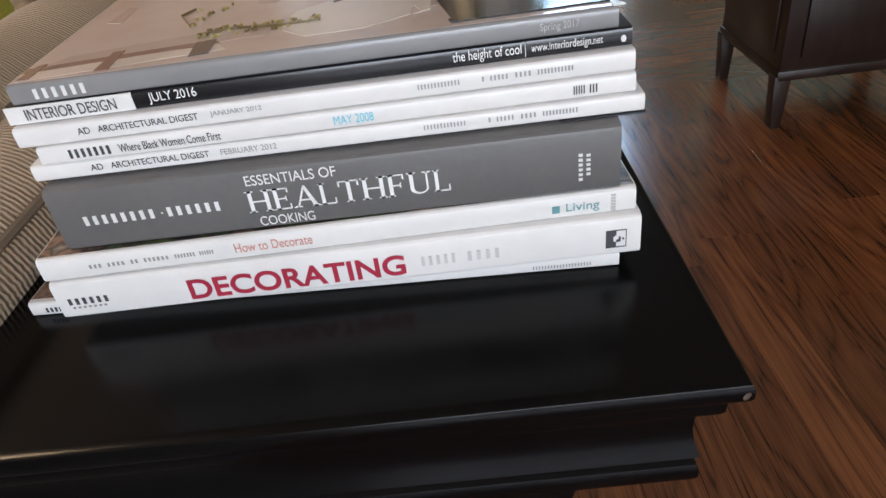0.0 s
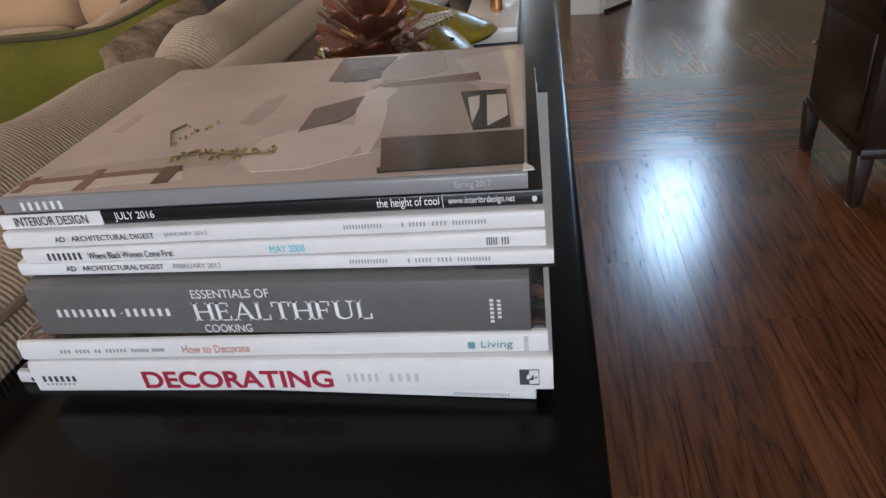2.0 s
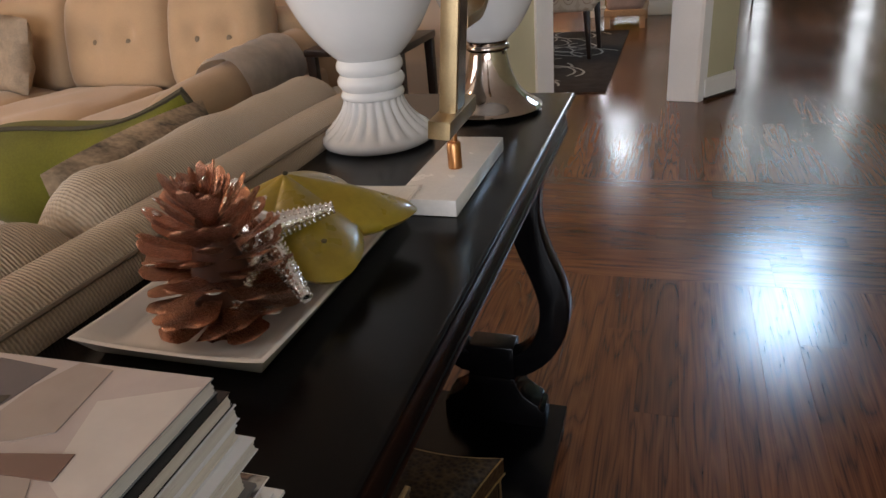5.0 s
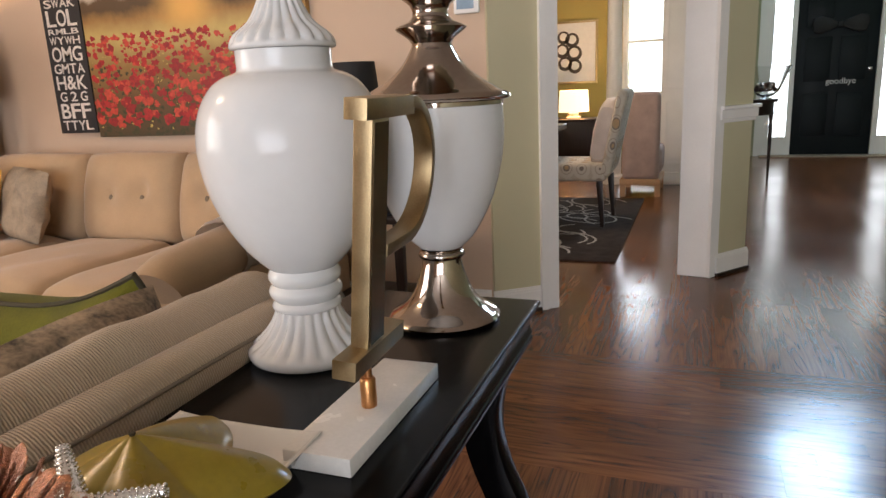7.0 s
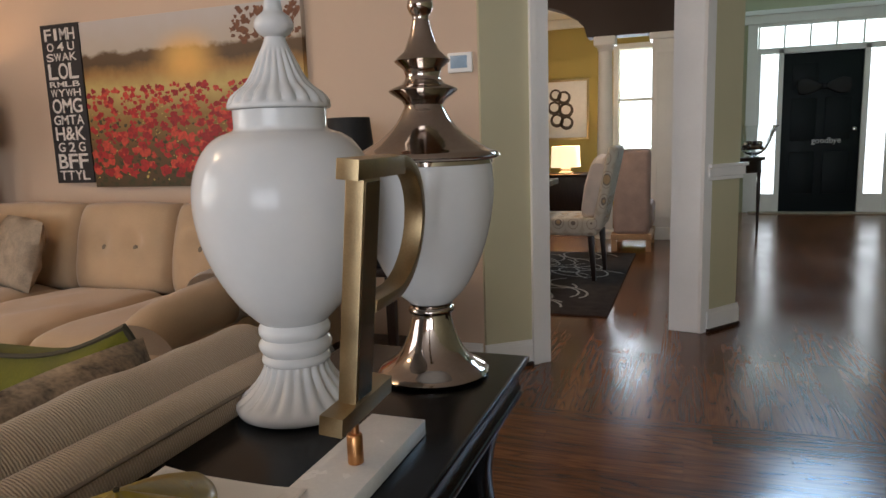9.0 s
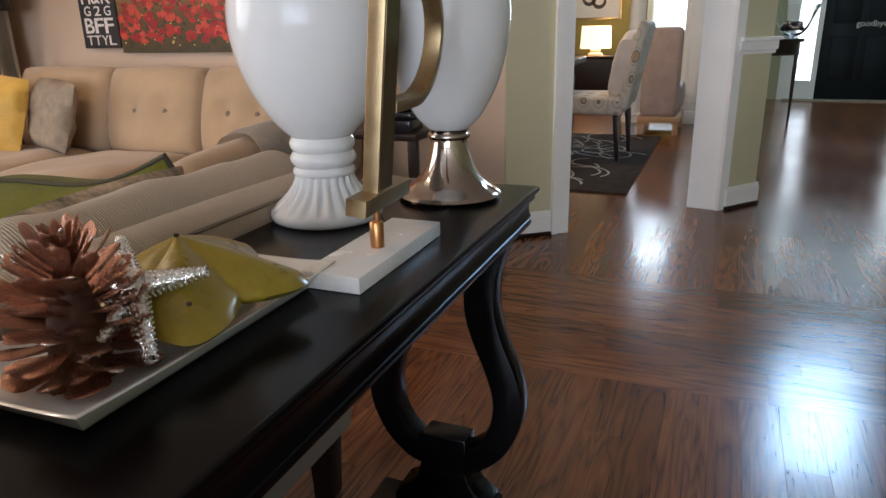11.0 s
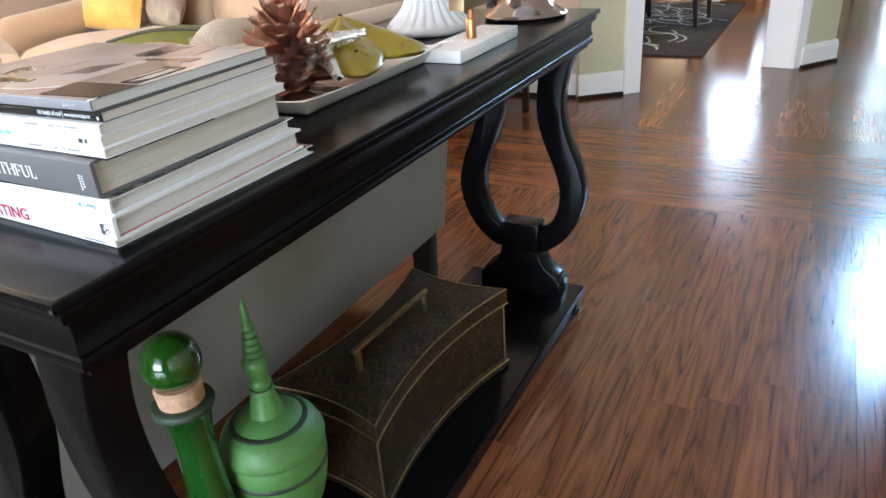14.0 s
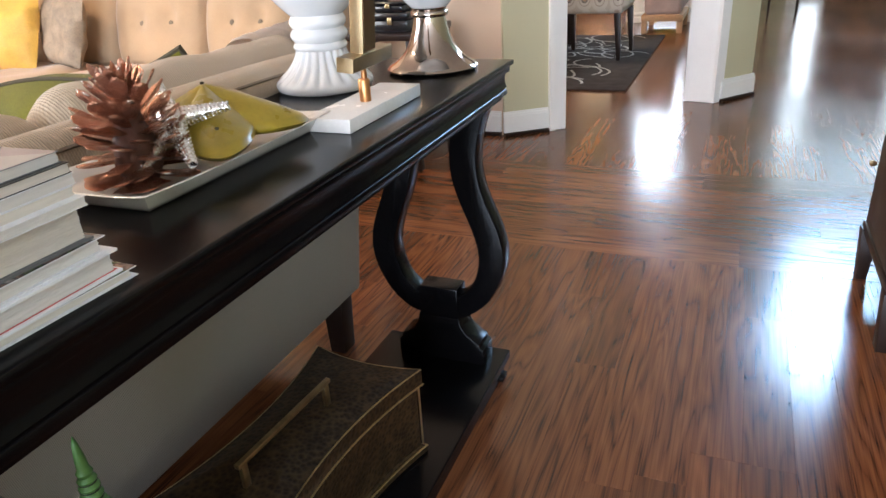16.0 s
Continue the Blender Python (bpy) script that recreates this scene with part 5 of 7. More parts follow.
part("body", lathe([tuple(v)[:2] for v in spline([(0.0455, 0.888, 0), (0.053, 0.8945, 0), (0.070, 0.913, 0), (0.0855, 0.935, 0), (0.101, 0.965, 0), (0.114, 1.002, 0), (0.1205, 1.042, 0), (0.1195, 1.077, 0), (0.111, 1.107, 0), (0.096, 1.130, 0), (0.080, 1.1415, 0), (0.066, 1.1465, 0), (0.0615, 1.150, 0), (0.0610, 1.158, 0), (0.0612, 1.174, 0)], 4)], UX, UY, 96), M["porcelain"], u, smooth=60)
lid = [tuple(v)[:2] for v in spline([(0.058, 1.1745, 0), (0.0665, 1.1755, 0), (0.0675, 1.181, 0), (0.0645, 1.189, 0), (0.057, 1.197, 0), (0.045, 1.206, 0), (0.036, 1.218, 0), (0.029, 1.232, 0), (0.020, 1.250, 0), (0.0145, 1.262, 0), (0.0135, 1.267, 0)], 3)]
part("lid", lathe(lid, UX, UY, 120, flute(1.183, 1.25, 20, 0.09)), M["porcelain"], u, smooth=60)
part("finial", lathe([tuple(v)[:2] for v in spline([(0.0135, 1.267, 0), (0.021, 1.272, 0), (0.0255, 1.281, 0), (0.0225, 1.291, 0), (0.0135, 1.299, 0), (0.0115, 1.306, 0), (0.0095, 1.325, 0), (0.0065, 1.35, 0), (0.004, 1.375, 0), (0.0, 1.383, 0)], 3)], UX, UY, 40), M["porcelain"], u, smooth=60)

SX, SY = -0.1285, 1.2125
s = thing("silver_urn", (SX, SY, H), "white glazed urn with polished silver foot and lid", "urn")
part("foot", lathe([(0.0, 0.7604), (0.082, 0.7604), (0.0875, 0.763), (0.0885, 0.767), (0.085, 0.771)] + [tuple(v)[:2] for v in spline([(0.082, 0.773, 0), (0.066, 0.783, 0), (0.053, 0.796, 0), (0.044, 0.812, 0), (0.036, 0.834, 0), (0.0315, 0.852, 0), (0.0305, 0.860, 0)], 4)], SX, SY, 72), M["silver"], s, smooth=50)
part("collar", lathe([(0.0305, 0.860), (0.035, 0.862), (0.0365, 0.866), (0.035, 0.870), (0.031, 0.872), (0.033, 0.874), (0.034, 0.877)], SX, SY, 56), M["silver"], s, smooth=50)
part("body", lathe([tuple(v)[:2] for v in spline([(0.033, 0.877, 0), (0.053, 0.897, 0), (0.0715, 0.928, 0), (0.0855, 0.961, 0), (0.0955, 0.998, 0), (0.1010, 1.032, 0), (0.1025, 1.062, 0), (0.1005, 1.092, 0)], 5)], SX, SY, 96), M["porcelain"], s, smooth=60)
part("lid", lathe([(0.099, 1.090), (0.103, 1.0915), (0.103, 1.097), (0.110, 1.099), (0.1135, 1.1025), (0.1125, 1.106), (0.106, 1.110)] + [tuple(v)[:2] for v in spline([(0.100, 1.112, 0), (0.069, 1.130, 0), (0.046, 1.150, 0), (0.032, 1.172, 0), (0.029, 1.180, 0)], 4)], SX, SY, 72), M["silver"], s, smooth=50)
part("finial", lathe([(0.029, 1.180), (0.033, 1.187), (0.050, 1.199), (0.052, 1.2015), (0.050, 1.204), (0.034, 1.210), (0.027, 1.217), (0.0255, 1.224), (0.029, 1.233), (0.040, 1.242), (0.042, 1.2445), (0.040, 1.247), (0.027, 1.258), (0.018, 1.280), (0.0125, 1.302), (0.0115, 1.308), (0.0165, 1.314), (0.0195, 1.322), (0.0185, 1.330), (0.012, 1.3365), (0, 1.338)], SX, SY, 56), M["silver"], s, smooth=50)

# ---- things on the lower shelf ----
SZ = 0.0712
BX, BY = -0.205, 0.216
bt = thing("glass_bottle", (BX, BY, SZ), "green glass bottle with a cork and round green glass stopper", "bottle")
part("body", lathe([tuple(v)[:2] for v in spline([(0.0, SZ, 0), (0.050, SZ, 0), (0.056, SZ + 0.01, 0), (0.053, 0.14, 0), (0.042, 0.21, 0), (0.031, 0.28, 0), (0.0265, 0.34, 0), (0.027, 0.39, 0), (0.031, 0.425, 0), (0.036, 0.440, 0)], 4)] + [(0.038, 0.444), (0.038, 0.449), (0.036, 0.452), (0.030, 0.452), (0.030, 0.44)], BX, BY, 48), M["bottle_glass"], bt, smooth=60)
part("lip", lathe([(0.036, 0.4395), (0.0395, 0.443), (0.0395, 0.4505), (0.036, 0.4535), (0.031, 0.4535)], BX, BY, 40), M["jar_dark"], bt, smooth=60)
part("cork", lathe([(0.0, 0.445), (0.028, 0.445), (0.030, 0.475), (0.027, 0.479), (0.0, 0.479)], BX, BY, 32), M["cork"], bt, smooth=40)
part("stopper", lathe([(0.0375 * math.sin(math.pi * i / 24), 0.512 - 0.0375 * math.cos(math.pi * i / 24)) for i in range(25)], BX, BY, 48), M["lime_glass"], bt, smooth=60)

JX, JY = -0.179, 0.322
j = thing("finial_jar", (JX, JY, SZ), "distressed green lidded jar with a tall turned finial", "jar")
part("foot", lathe([(0.0, SZ), (0.050, SZ), (0.053, SZ + 0.012), (0.040, SZ + 0.03), (0.028, SZ + 0.05), (0.024, SZ + 0.065)], JX, JY, 40), M["jar"], j, smooth=50)
part("bowl", lathe([tuple(v)[:2] for v in spline([(0.024, SZ + 0.065, 0), (0.042, 0.165, 0), (0.060, 0.205, 0), (0.070, 0.245, 0), (0.0715, 0.268, 0)], 4)], JX, JY, 56), M["jar"], j, smooth=50)
part("dark_band", lathe([(0.0715, 0.268), (0.0738, 0.270), (0.0742, 0.274), (0.0725, 0.277)], JX, JY, 56), M["jar_dark"], j, smooth=50)
part("rim", lathe([(0.0725, 0.277), (0.0742, 0.286), (0.0735, 0.299), (0.0715, 0.306)], JX, JY, 56), M["jar"], j, smooth=50)
part("lid", lathe([tuple(v)[:2] for v in spline([(0.0715, 0.306, 0), (0.0752, 0.309, 0), (0.0748, 0.320, 0), (0.066, 0.338, 0), (0.055, 0.347, 0), (0.049, 0.350, 0), (0.040, 0.356, 0), (0.027, 0.361, 0), (0.022, 0.363, 0)], 3)], JX, JY, 56), M["jar"], j, smooth=50)
part("lid_ring", lathe([(0.0560, 0.3455), (0.0555, 0.3485), (0.051, 0.3510), (0.048, 0.3500)], JX, JY, 56), M["jar_dark"], j, smooth=50)
fin = [(0.026, 0.359), (0.0235, 0.366), (0.019, 0.385), (0.0165, 0.395), (0.0185, 0.398), (0.0165, 0.402), (0.0125, 0.406), (0.0165, 0.411), (0.0125, 0.416), (0.012, 0.421), (0.0165, 0.433), (0.0195, 0.445), (0.017, 0.452), (0.011, 0.456), (0.0135, 0.460), (0.010, 0.464), (0.0125, 0.470), (0.0095, 0.475), (0.0115, 0.481), (0.0085, 0.486), (0.0105, 0.491), (0.0075, 0.496), (0.009, 0.501), (0.0065, 0.506), (0.0062, 0.515), (0.0035, 0.538), (0, 0.550)]
part("finial", lathe(fin, JX, JY, 28), M["jar"], j, smooth=40)
for z, r in ((0.4035, 0.0150), (0.4575, 0.0122), (0.4665, 0.0112), (0.4775, 0.0105), (0.4880, 0.0095)):
    part("rubbed_groove", lathe([(r - 0.002, z - 0.0016), (r + 0.0006, z - 0.0008), (r + 0.0006, z + 0.0008), (r - 0.002, z + 0.0016)], JX, JY, 24), M["jar_dark"], j, smooth=50)


def hammered():
    m, n, l, b = nodes_of("hammered_bronze")
    co = n.new("ShaderNodeTexCoord")
    vo = n.new("ShaderNodeTexVoronoi")
    vo.inputs["Scale"].default_value = 120
    no = n.new("ShaderNodeTexNoise")
    no.inputs["Scale"].default_value, no.inputs["Detail"].default_value = 26, 4
    for t in (vo, no):
        l.new(co.outputs["Object"], t.inputs["Vector"])
    mx = n.new("ShaderNodeMath")
    mx.operation = "MULTIPLY"
    l.new(vo.outputs["Distance"], mx.inputs[0])
    l.new(no.outputs[0], mx.inputs[1])
    cr = n.new("ShaderNodeValToRGB")
    cr.color_ramp.elements[0].position, cr.color_ramp.elements[0].color = 0.05, (0.013, 0.007, 0.004, 1)
    cr.color_ramp.elements[1].position, cr.color_ramp.elements[1].color = 0.45, (0.085, 0.052, 0.023, 1)
    l.new(mx.outputs[0], cr.inputs[0])
    l.new(cr.outputs[0], b.inputs["Base Color"])
    b.inputs["Metallic"].default_value, b.inputs["Roughness"].default_value = 0.55, 0.42
    bp = n.new("ShaderNodeBump")
    bp.inputs["Strength"].default_value, bp.inputs["Distance"].default_value = 0.28, 0.002
    l.new(vo.outputs["Distance"], bp.inputs["Height"])
    l.new(bp.outputs[0], b.inputs["Normal"])
    return m


HB = hammered()
tk = thing("bronze_box", (-0.190, 0.684, SZ), "hammered bronze lidded box with bowed sides and a bar handle", "box")
bx0, bx1, by0, by1 = -0.304, -0.076, 0.453, 0.915
skew = Matrix.Rotation(radians(-3.2), 2)


def bowed(off, k=14):
    """The box's outline in plan: four corners joined by inward-bowed sides."""
    c = [(bx0 - off, by0 - off), (bx1 + off, by0 - off), (bx1 + off, by1 + off), (bx0 - off, by1 + off)]
    cen = Vector(((bx0 + bx1) / 2, (by0 + by1) / 2))
    out = []
    for i in range(4):
        p, q = Vector(c[i]), Vector(c[(i + 1) % 4])
        n = (cen - (p + q) / 2).normalized()
        sag = 0.018 if (q - p).length < 0.35 else 0.034
        for a in range(k):
            f = a / k
            out.append(cen + skew @ (p.lerp(q, f) + n * sag * 4 * f * (1 - f) - cen))
    return out


def bowed_stack(rows):
    bm = bmesh.new()
    R = [[bm.verts.new((p.x, p.y, z)) for p in bowed(o)] for o, z in rows]
    for p, q in zip(R, R[1:]):
        for i in range(len(p)):
            bm.faces.new((p[i], p[(i + 1) % len(p)], q[(i + 1) % len(q)], q[i]))
    bm.faces.new(R[0])
    bm.faces.new(R[-1])
    return bm


part("body", bowed_stack([(-0.007, SZ + 0.018), (-0.005, 0.232)]), HB, tk, smooth=30)
part("plinth", bowed_stack([(0.003, SZ), (0.003, SZ + 0.011), (-0.004, SZ + 0.020)]), HB, tk, smooth=30)
part("lid", bowed_stack([(0.003, 0.230), (0.003, 0.2620), (0.0, 0.2655)]), HB, tk, smooth=30)
bm = bmesh.new()
R0 = [Vector((p.x, p.y, 0.2650)) for p in bowed(-0.002)]
cen = Vector(((bx0 + bx1) / 2, (by0 + by1) / 2, 0.30))
rows = []
for f in (0, 0.2, 0.4, 0.6, 0.8):
    rows.append([bm.verts.new((p.x + (cen.x - p.x) * f, p.y + (cen.y - p.y) * f, 0.2650 + 0.010 * (1 - (1 - f) ** 1.6))) for p in R0])
for p, q in zip(rows, rows[1:]):
    for i in range(len(p)):
        bm.faces.new((p[i], p[(i + 1) % len(p)], q[(i + 1) % len(q)], q[i]))
bm.faces.new(rows[-1])
bm.faces.new(rows[0][::-1])
part("lid_top", bm, HB, tk, smooth=60)
for o, z, r in ((0.004, 0.2310, 0.0019), (0.002, 0.2640, 0.0015), (0.003, SZ + 0.014, 0.0021)):
    pts = [(p.x, p.y, z) for p in bowed(o)]
    part("brass_edge", tube(pts + pts[:1], r, 6), M["brass"], tk, "rubbed brass edge")
corner = bowed(-0.003, 14)
for i in (0, 14, 28):
    part("corner_strip", tube([(corner[i].x, corner[i].y, SZ + 0.02), (corner[i].x, corner[i].y, 0.230)], 0.002, 6), M["brass"], tk)
hd = part("handle", turn(box(-0.0045, 0.0045, -0.116, 0.116, 0.313, 0.321, 0.001), pose(-0.176, 0.652, 0, 0, 0, -4)), M["brass"], tk, "slim brass bar handle")
for y in (-0.104, 0.104):
    part("handle_post", turn(box(-0.004, 0.004, y - 0.006, y + 0.006, 0.272, 0.3135, 0.001), pose(-0.176, 0.652, 0, 0, 0, -4)), M["brass"], hd)

# ---- sofa against the table ----
so = thing("sofa", (-0.85, 0.3, 0), "tan woven sofa with its back against the console table", "sofa")
yA, yB = -0.95, 1.33
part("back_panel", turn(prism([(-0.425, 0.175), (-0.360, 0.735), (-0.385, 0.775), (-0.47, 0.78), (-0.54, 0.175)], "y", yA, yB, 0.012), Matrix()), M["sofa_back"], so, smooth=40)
part("top_roll", tube(spline([(-0.378, yA, 0.757), (-0.374, 0.0, 0.768), (-0.370, 0.60, 0.770), (-0.372, 1.0, 0.768), (-0.385, 1.20, 0.755), (-0.42, 1.30, 0.72)], 8), 0.042, 18), M["sofa"], so, "rolled top edge of the back")
part("roll_seam", tube(spline([(-0.3385, yA, 0.777), (-0.3345, 0.0, 0.788), (-0.331, 0.60, 0.790), (-0.333, 1.0, 0.788), (-0.348, 1.20, 0.774)], 8), 0.0028, 6), M["piping"], so)
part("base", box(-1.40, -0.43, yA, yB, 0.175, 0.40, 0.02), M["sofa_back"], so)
part("seat", cushion(-0.95, 0.72, 0.45, 0.86, 0.76, 0.16, puff=0.3), M["sofa"], so)
part("seat", cushion(-0.95, -0.06, 0.45, 0.86, 0.76, 0.16, puff=0.3, seed=4), M["sofa"], so)
part("seat", cushion(-0.95, -0.61, 0.45, 0.86, 0.33, 0.16, puff=0.3, seed=8), M["sofa"], so)
part("arm", box(-1.40, -0.46, yA, yA + 0.17, 0.175, 0.60, 0.05, 4), M["sofa"], so)


def back_cushion(y0, y1, seed):
    """An upright back cushion: soft crest, fuller middle, rounded ends and a piped seam behind the crest."""
    ring = spline([(-0.395, 0, 0.60), (-0.388, 0, 0.74), (-0.392, 0, 0.797), (-0.412, 0, 0.828), (-0.445, 0, 0.840), (-0.480, 0, 0.826), (-0.520, 0, 0.775), (-0.550, 0, 0.68), (-0.560, 0, 0.57), (-0.530, 0, 0.47), (-0.44, 0, 0.45), (-0.402, 0, 0.50), (-0.395, 0, 0.60)], 3)[:-1]
    bm = bmesh.new()
    rows, seam = [], []
    n = 30
    for i in range(n + 1):
        f = 0.5 - 0.5 * math.cos(math.pi * i / n)
        y = y0 + (y1 - y0) * f
        d = min(y - y0, y1 - y) / 0.075
        k = 0.62 + 0.38 * math.sqrt(max(0.0, 1 - (1 - min(d, 1)) ** 2))
        row = []
        for p in ring:
            q = Vector((-0.46 + (p.x + 0.46) * k, y, 0.64 + (p.z - 0.64) * (0.35 + 0.65 * k)))
            g = noise.noise((q.x * 9, y * 7 + seed, q.z * 9)) * 0.012 + noise.noise((q.x * 20, y * 22 + seed, q.z * 20)) * 0.003
            row.append(bm.verts.new((q.x + g * 0.4, q.y, q.z + g)))
        rows.append(row)
        seam.append(row[6].co + Vector((0.002, 0, 0.001)))
    for p, q in zip(rows, rows[1:]):
        for c in range(len(p)):
            bm.faces.new((p[c], p[(c + 1) % len(p)], q[(c + 1) % len(p)], q[c]))
    bm.faces.new(rows[0])
    bm.faces.new(rows[-1])
    c = part("back_cushion", bm, M["sofa"], so, smooth=70)
    part("piping", tube([v.copy() for v in seam], 0.0032, 6), M["piping"], c)


for y0, y1, sd in ((0.585, 1.215, 1.0), (0.02, 0.580, 5.0), (-0.52, 0.015, 9.0), (-0.93, -0.525, 2.0)):
    back_cushion(y0, y1, sd)
part("arm", box(-1.40, -0.46, yB - 0.17, yB, 0.175, 0.60, 0.05, 4), M["sofa"], so)
for x, y in ((-0.475, 1.285), (-1.35, 1.28), (-0.475, -0.90)):
    part("leg", prism([(x - 0.024, 0.0), (x + 0.020, 0.0), (x + 0.030, 0.178), (x - 0.032, 0.178)], "y", y - 0.028, y + 0.028, 0.004), M["walnut"], so)
# pillows on the tan sofa


def pillow(name, label, c, rot, w, d, h, cloth, cord=None, seed=0.0, curl=False):
    p = thing(name, c, label, "pillow", "sofa pillows")
    m = Matrix.Translation(c) @ rot
    body = part("filling", cushion(0, 0, 0, w, d, h, puff=0.55, n=18, lump=0.04, seed=seed), cloth, p, smooth=60)
    body.data.transform(m)
    if cord:
        part("cord", rim_of(w, d, m, 0.006), cord, p, "dark cord edge")
    if curl:
        # one corner pulled up, the top edge sagging between the corners
        for ob in p.children:
            for v in ob.data.vertices:
                u = (v.co.x - c[0]) / w
                up = max(0.0, (v.co.z - c[2]) / d)
                v.co.z += up * (0.46 * max(0.0, u) ** 2 - 0.025 * math.sin(u * 7) - 0.02)
    return p


pillow("throw_pillow", "moss green velvet pillow with dark cord edge", (-1.08, 1.25, 0.565), pose(0, 0, 0, 112, -5, 2), 0.74, 0.37, 0.20, M["green_cloth"], M["dark_piping"], 3, True)
pat = mat("blotched_tapestry", (0.27, 0.20, 0.13), 0.85, vary=0.9, scale=22, fine=120, bump=0.3)
pillow("throw_pillow", "patterned brown and olive tapestry pillow", (-0.640, 0.985, 0.598), pose(0, 0, 0, 0, 78, 4), 0.40, 0.44, 0.12, pat, None, 7)

# ---- beige sofa along the wall ----
sf = thing("sofa", (-2.5, 2.7, 0), "beige tufted sofa with loose back cushions along the wall", "sofa")
part("base", box(-3.55, -1.42, 2.10, 3.28, 0.09, 0.32, 0.03, 3), M["sofa_far"], sf)
part("back", box(-3.55, -1.42, 3.02, 3.30, 0.30, 0.74, 0.06, 4), M["sofa_far"], sf)
for x0, x1, sd in ((-3.36, -2.70, 2.0), (-2.70, -2.09, 4.0), (-2.09, -1.56, 6.0)):
    part("seat_cushion", cushion((x0 + x1) / 2, 2.42, 0.385, x1 - x0, 0.86, 0.19, puff=0.25, n=18, lump=0.02, seed=sd), M["sofa_far"], sf, smooth=60)
    bc = part("back_cushion", cushion(0, 0, 0, x1 - x0 + 0.01, 0.47, 0.24, puff=0.35, n=26, lump=0.02, seed=sd + 1, tufts=((-0.30, 0.02, 0.035), (0.34, 0.12, 0.05))), M["sofa_far"], sf, smooth=60)
    bc.data.transform(Matrix.Translation(((x0 + x1) / 2, 2.92, 0.640)) @ pose(0, 0, 0, 76, 0, 0))
    for du in (-0.30, 0.34):
        part("button", lathe([(0, -0.004), (0.013, -0.004), (0.015, 0.0), (0.010, 0.006), (0, 0.007)], 0, 0, 14), M["piping"], bc).data.transform(Matrix.Translation(((x0 + x1) / 2 + du * (x1 - x0) / 2, 2.835, 0.655)) @ pose(0, 0, 0, 80))
for x0, x1 in ((-1.60, -1.38), (-3.58, -3.36)):
    part("arm", tube(spline([((x0 + x1) / 2, 2.02, 0.46), ((x0 + x1) / 2, 2.12, 0.50), ((x0 + x1) / 2, 2.5, 0.525), ((x0 + x1) / 2, 3.0, 0.56)], 8), 0.105, 22), M["sofa_far"], sf)
    part("arm_front", box(x0 + 0.02, x1 - 0.02, 2.04, 3.1, 0.09, 0.47, 0.03, 3), M["sofa_far"], sf)
for x in (-3.45, -1.52):
    for y in (2.2, 3.2):
        part("leg", box(x - 0.03, x + 0.03, y - 0.03, y + 0.03, 0, 0.092, 0.004), M["walnut"], sf)
bm = bmesh.new()
rows = []
for i in range(19):
    a = math.pi * (-0.30 + 1.45 * i / 18)
    row = []
    for k in range(13):
        yy = 2.36 + 0.46 * k / 12
        r = 0.118 + 0.007 * math.sin(k * 2.1 + i * 0.4)
        row.append(bm.verts.new((-1.49 + r * math.cos(a) * 1.06, yy + 0.012 * math.sin(i * 0.9), 0.535 + 0.02 * k / 12 + r * math.sin(a))))
    rows.append(row)
for p, q in zip(rows, rows[1:]):
    for k in range(12):
        bm.faces.new((p[k], p[k + 1], q[k + 1], q[k]))
bmesh.ops.solidify(bm, geom=bm.faces[:], thickness=0.008)
tagged(part("throw_blanket", bm, M["throw"], None, "pale knitted throw draped over the beige sofa's arm", 60), category="blanket")
pillow("throw_pillow", "mustard yellow satin pillow leaning on the beige sofa", (-3.16, 2.56, 0.655), pose(0, 0, 0, 72, 6, 8), 0.40, 0.40, 0.15, M["yellow_cloth"], None, 11)
pillow("throw_pillow", "taupe striped pillow behind the yellow one", (-2.86, 2.66, 0.645), pose(0, 0, 0, 74, 4, -14), 0.36, 0.36, 0.13, M["grey_cloth"], None, 13)
ot = thing("tray_table", (-2.05, 1.55, 0), "dark wooden coffee table with objects before the beige sofa", "coffee table")
part("top", box(-2.55, -1.72, 1.20, 1.90, 0.41, 0.45, 0.006), M["walnut"], ot)
for x in (-2.5, -1.77):
    for yv in (1.25, 1.85):
        part("leg", box(x - 0.03, x + 0.03, yv - 0.03, yv + 0.03, 0, 0.41, 0.004), M["walnut"], ot)

# ---- wall art, thermostat, lamps and side table ----
WY = 3.36
XA = lambda x: 0.248 + (x - 0.248) * (WY - 0.239) / (3.4 - 0.239)
ZA = lambda z: 1.143 + (z - 1.143) * (WY - 0.239) / (3.4 - 0.239)
sg = thing("word_art", (XA(-3.19), WY, ZA(0.94)), "narrow black panel with white rows of letters", "wall art")
sx0, sx1, sz0, sz1 = XA(-3.335), XA(-3.05), ZA(0.945), ZA(1.857)
part("board", box(sx0, sx1, WY - 0.045, WY - 0.004, sz0, sz1, 0.002), mat("black_panel", (0.018, 0.014, 0.014), 0.5), sg, smooth=0)
wordrows = (("FIMH", 1.0), ("O 4 U", 0.75), ("SWAK", 0.72), ("LOL", 1.3), ("RMLB", 0.55), ("WYWH", 0.7), ("OMG", 1.2), ("GMTA", 0.85), ("H&K", 1.15), ("G 2 G", 0.85), ("BFF", 1.25), ("TTYL", 0.85))
letter_paint = mat("sign_letters", (0.72, 0.66, 0.60), 0.6, vary=0.25, scale=60)
tot = sum(h for _, h in wordrows)
z = sz1 - 0.02
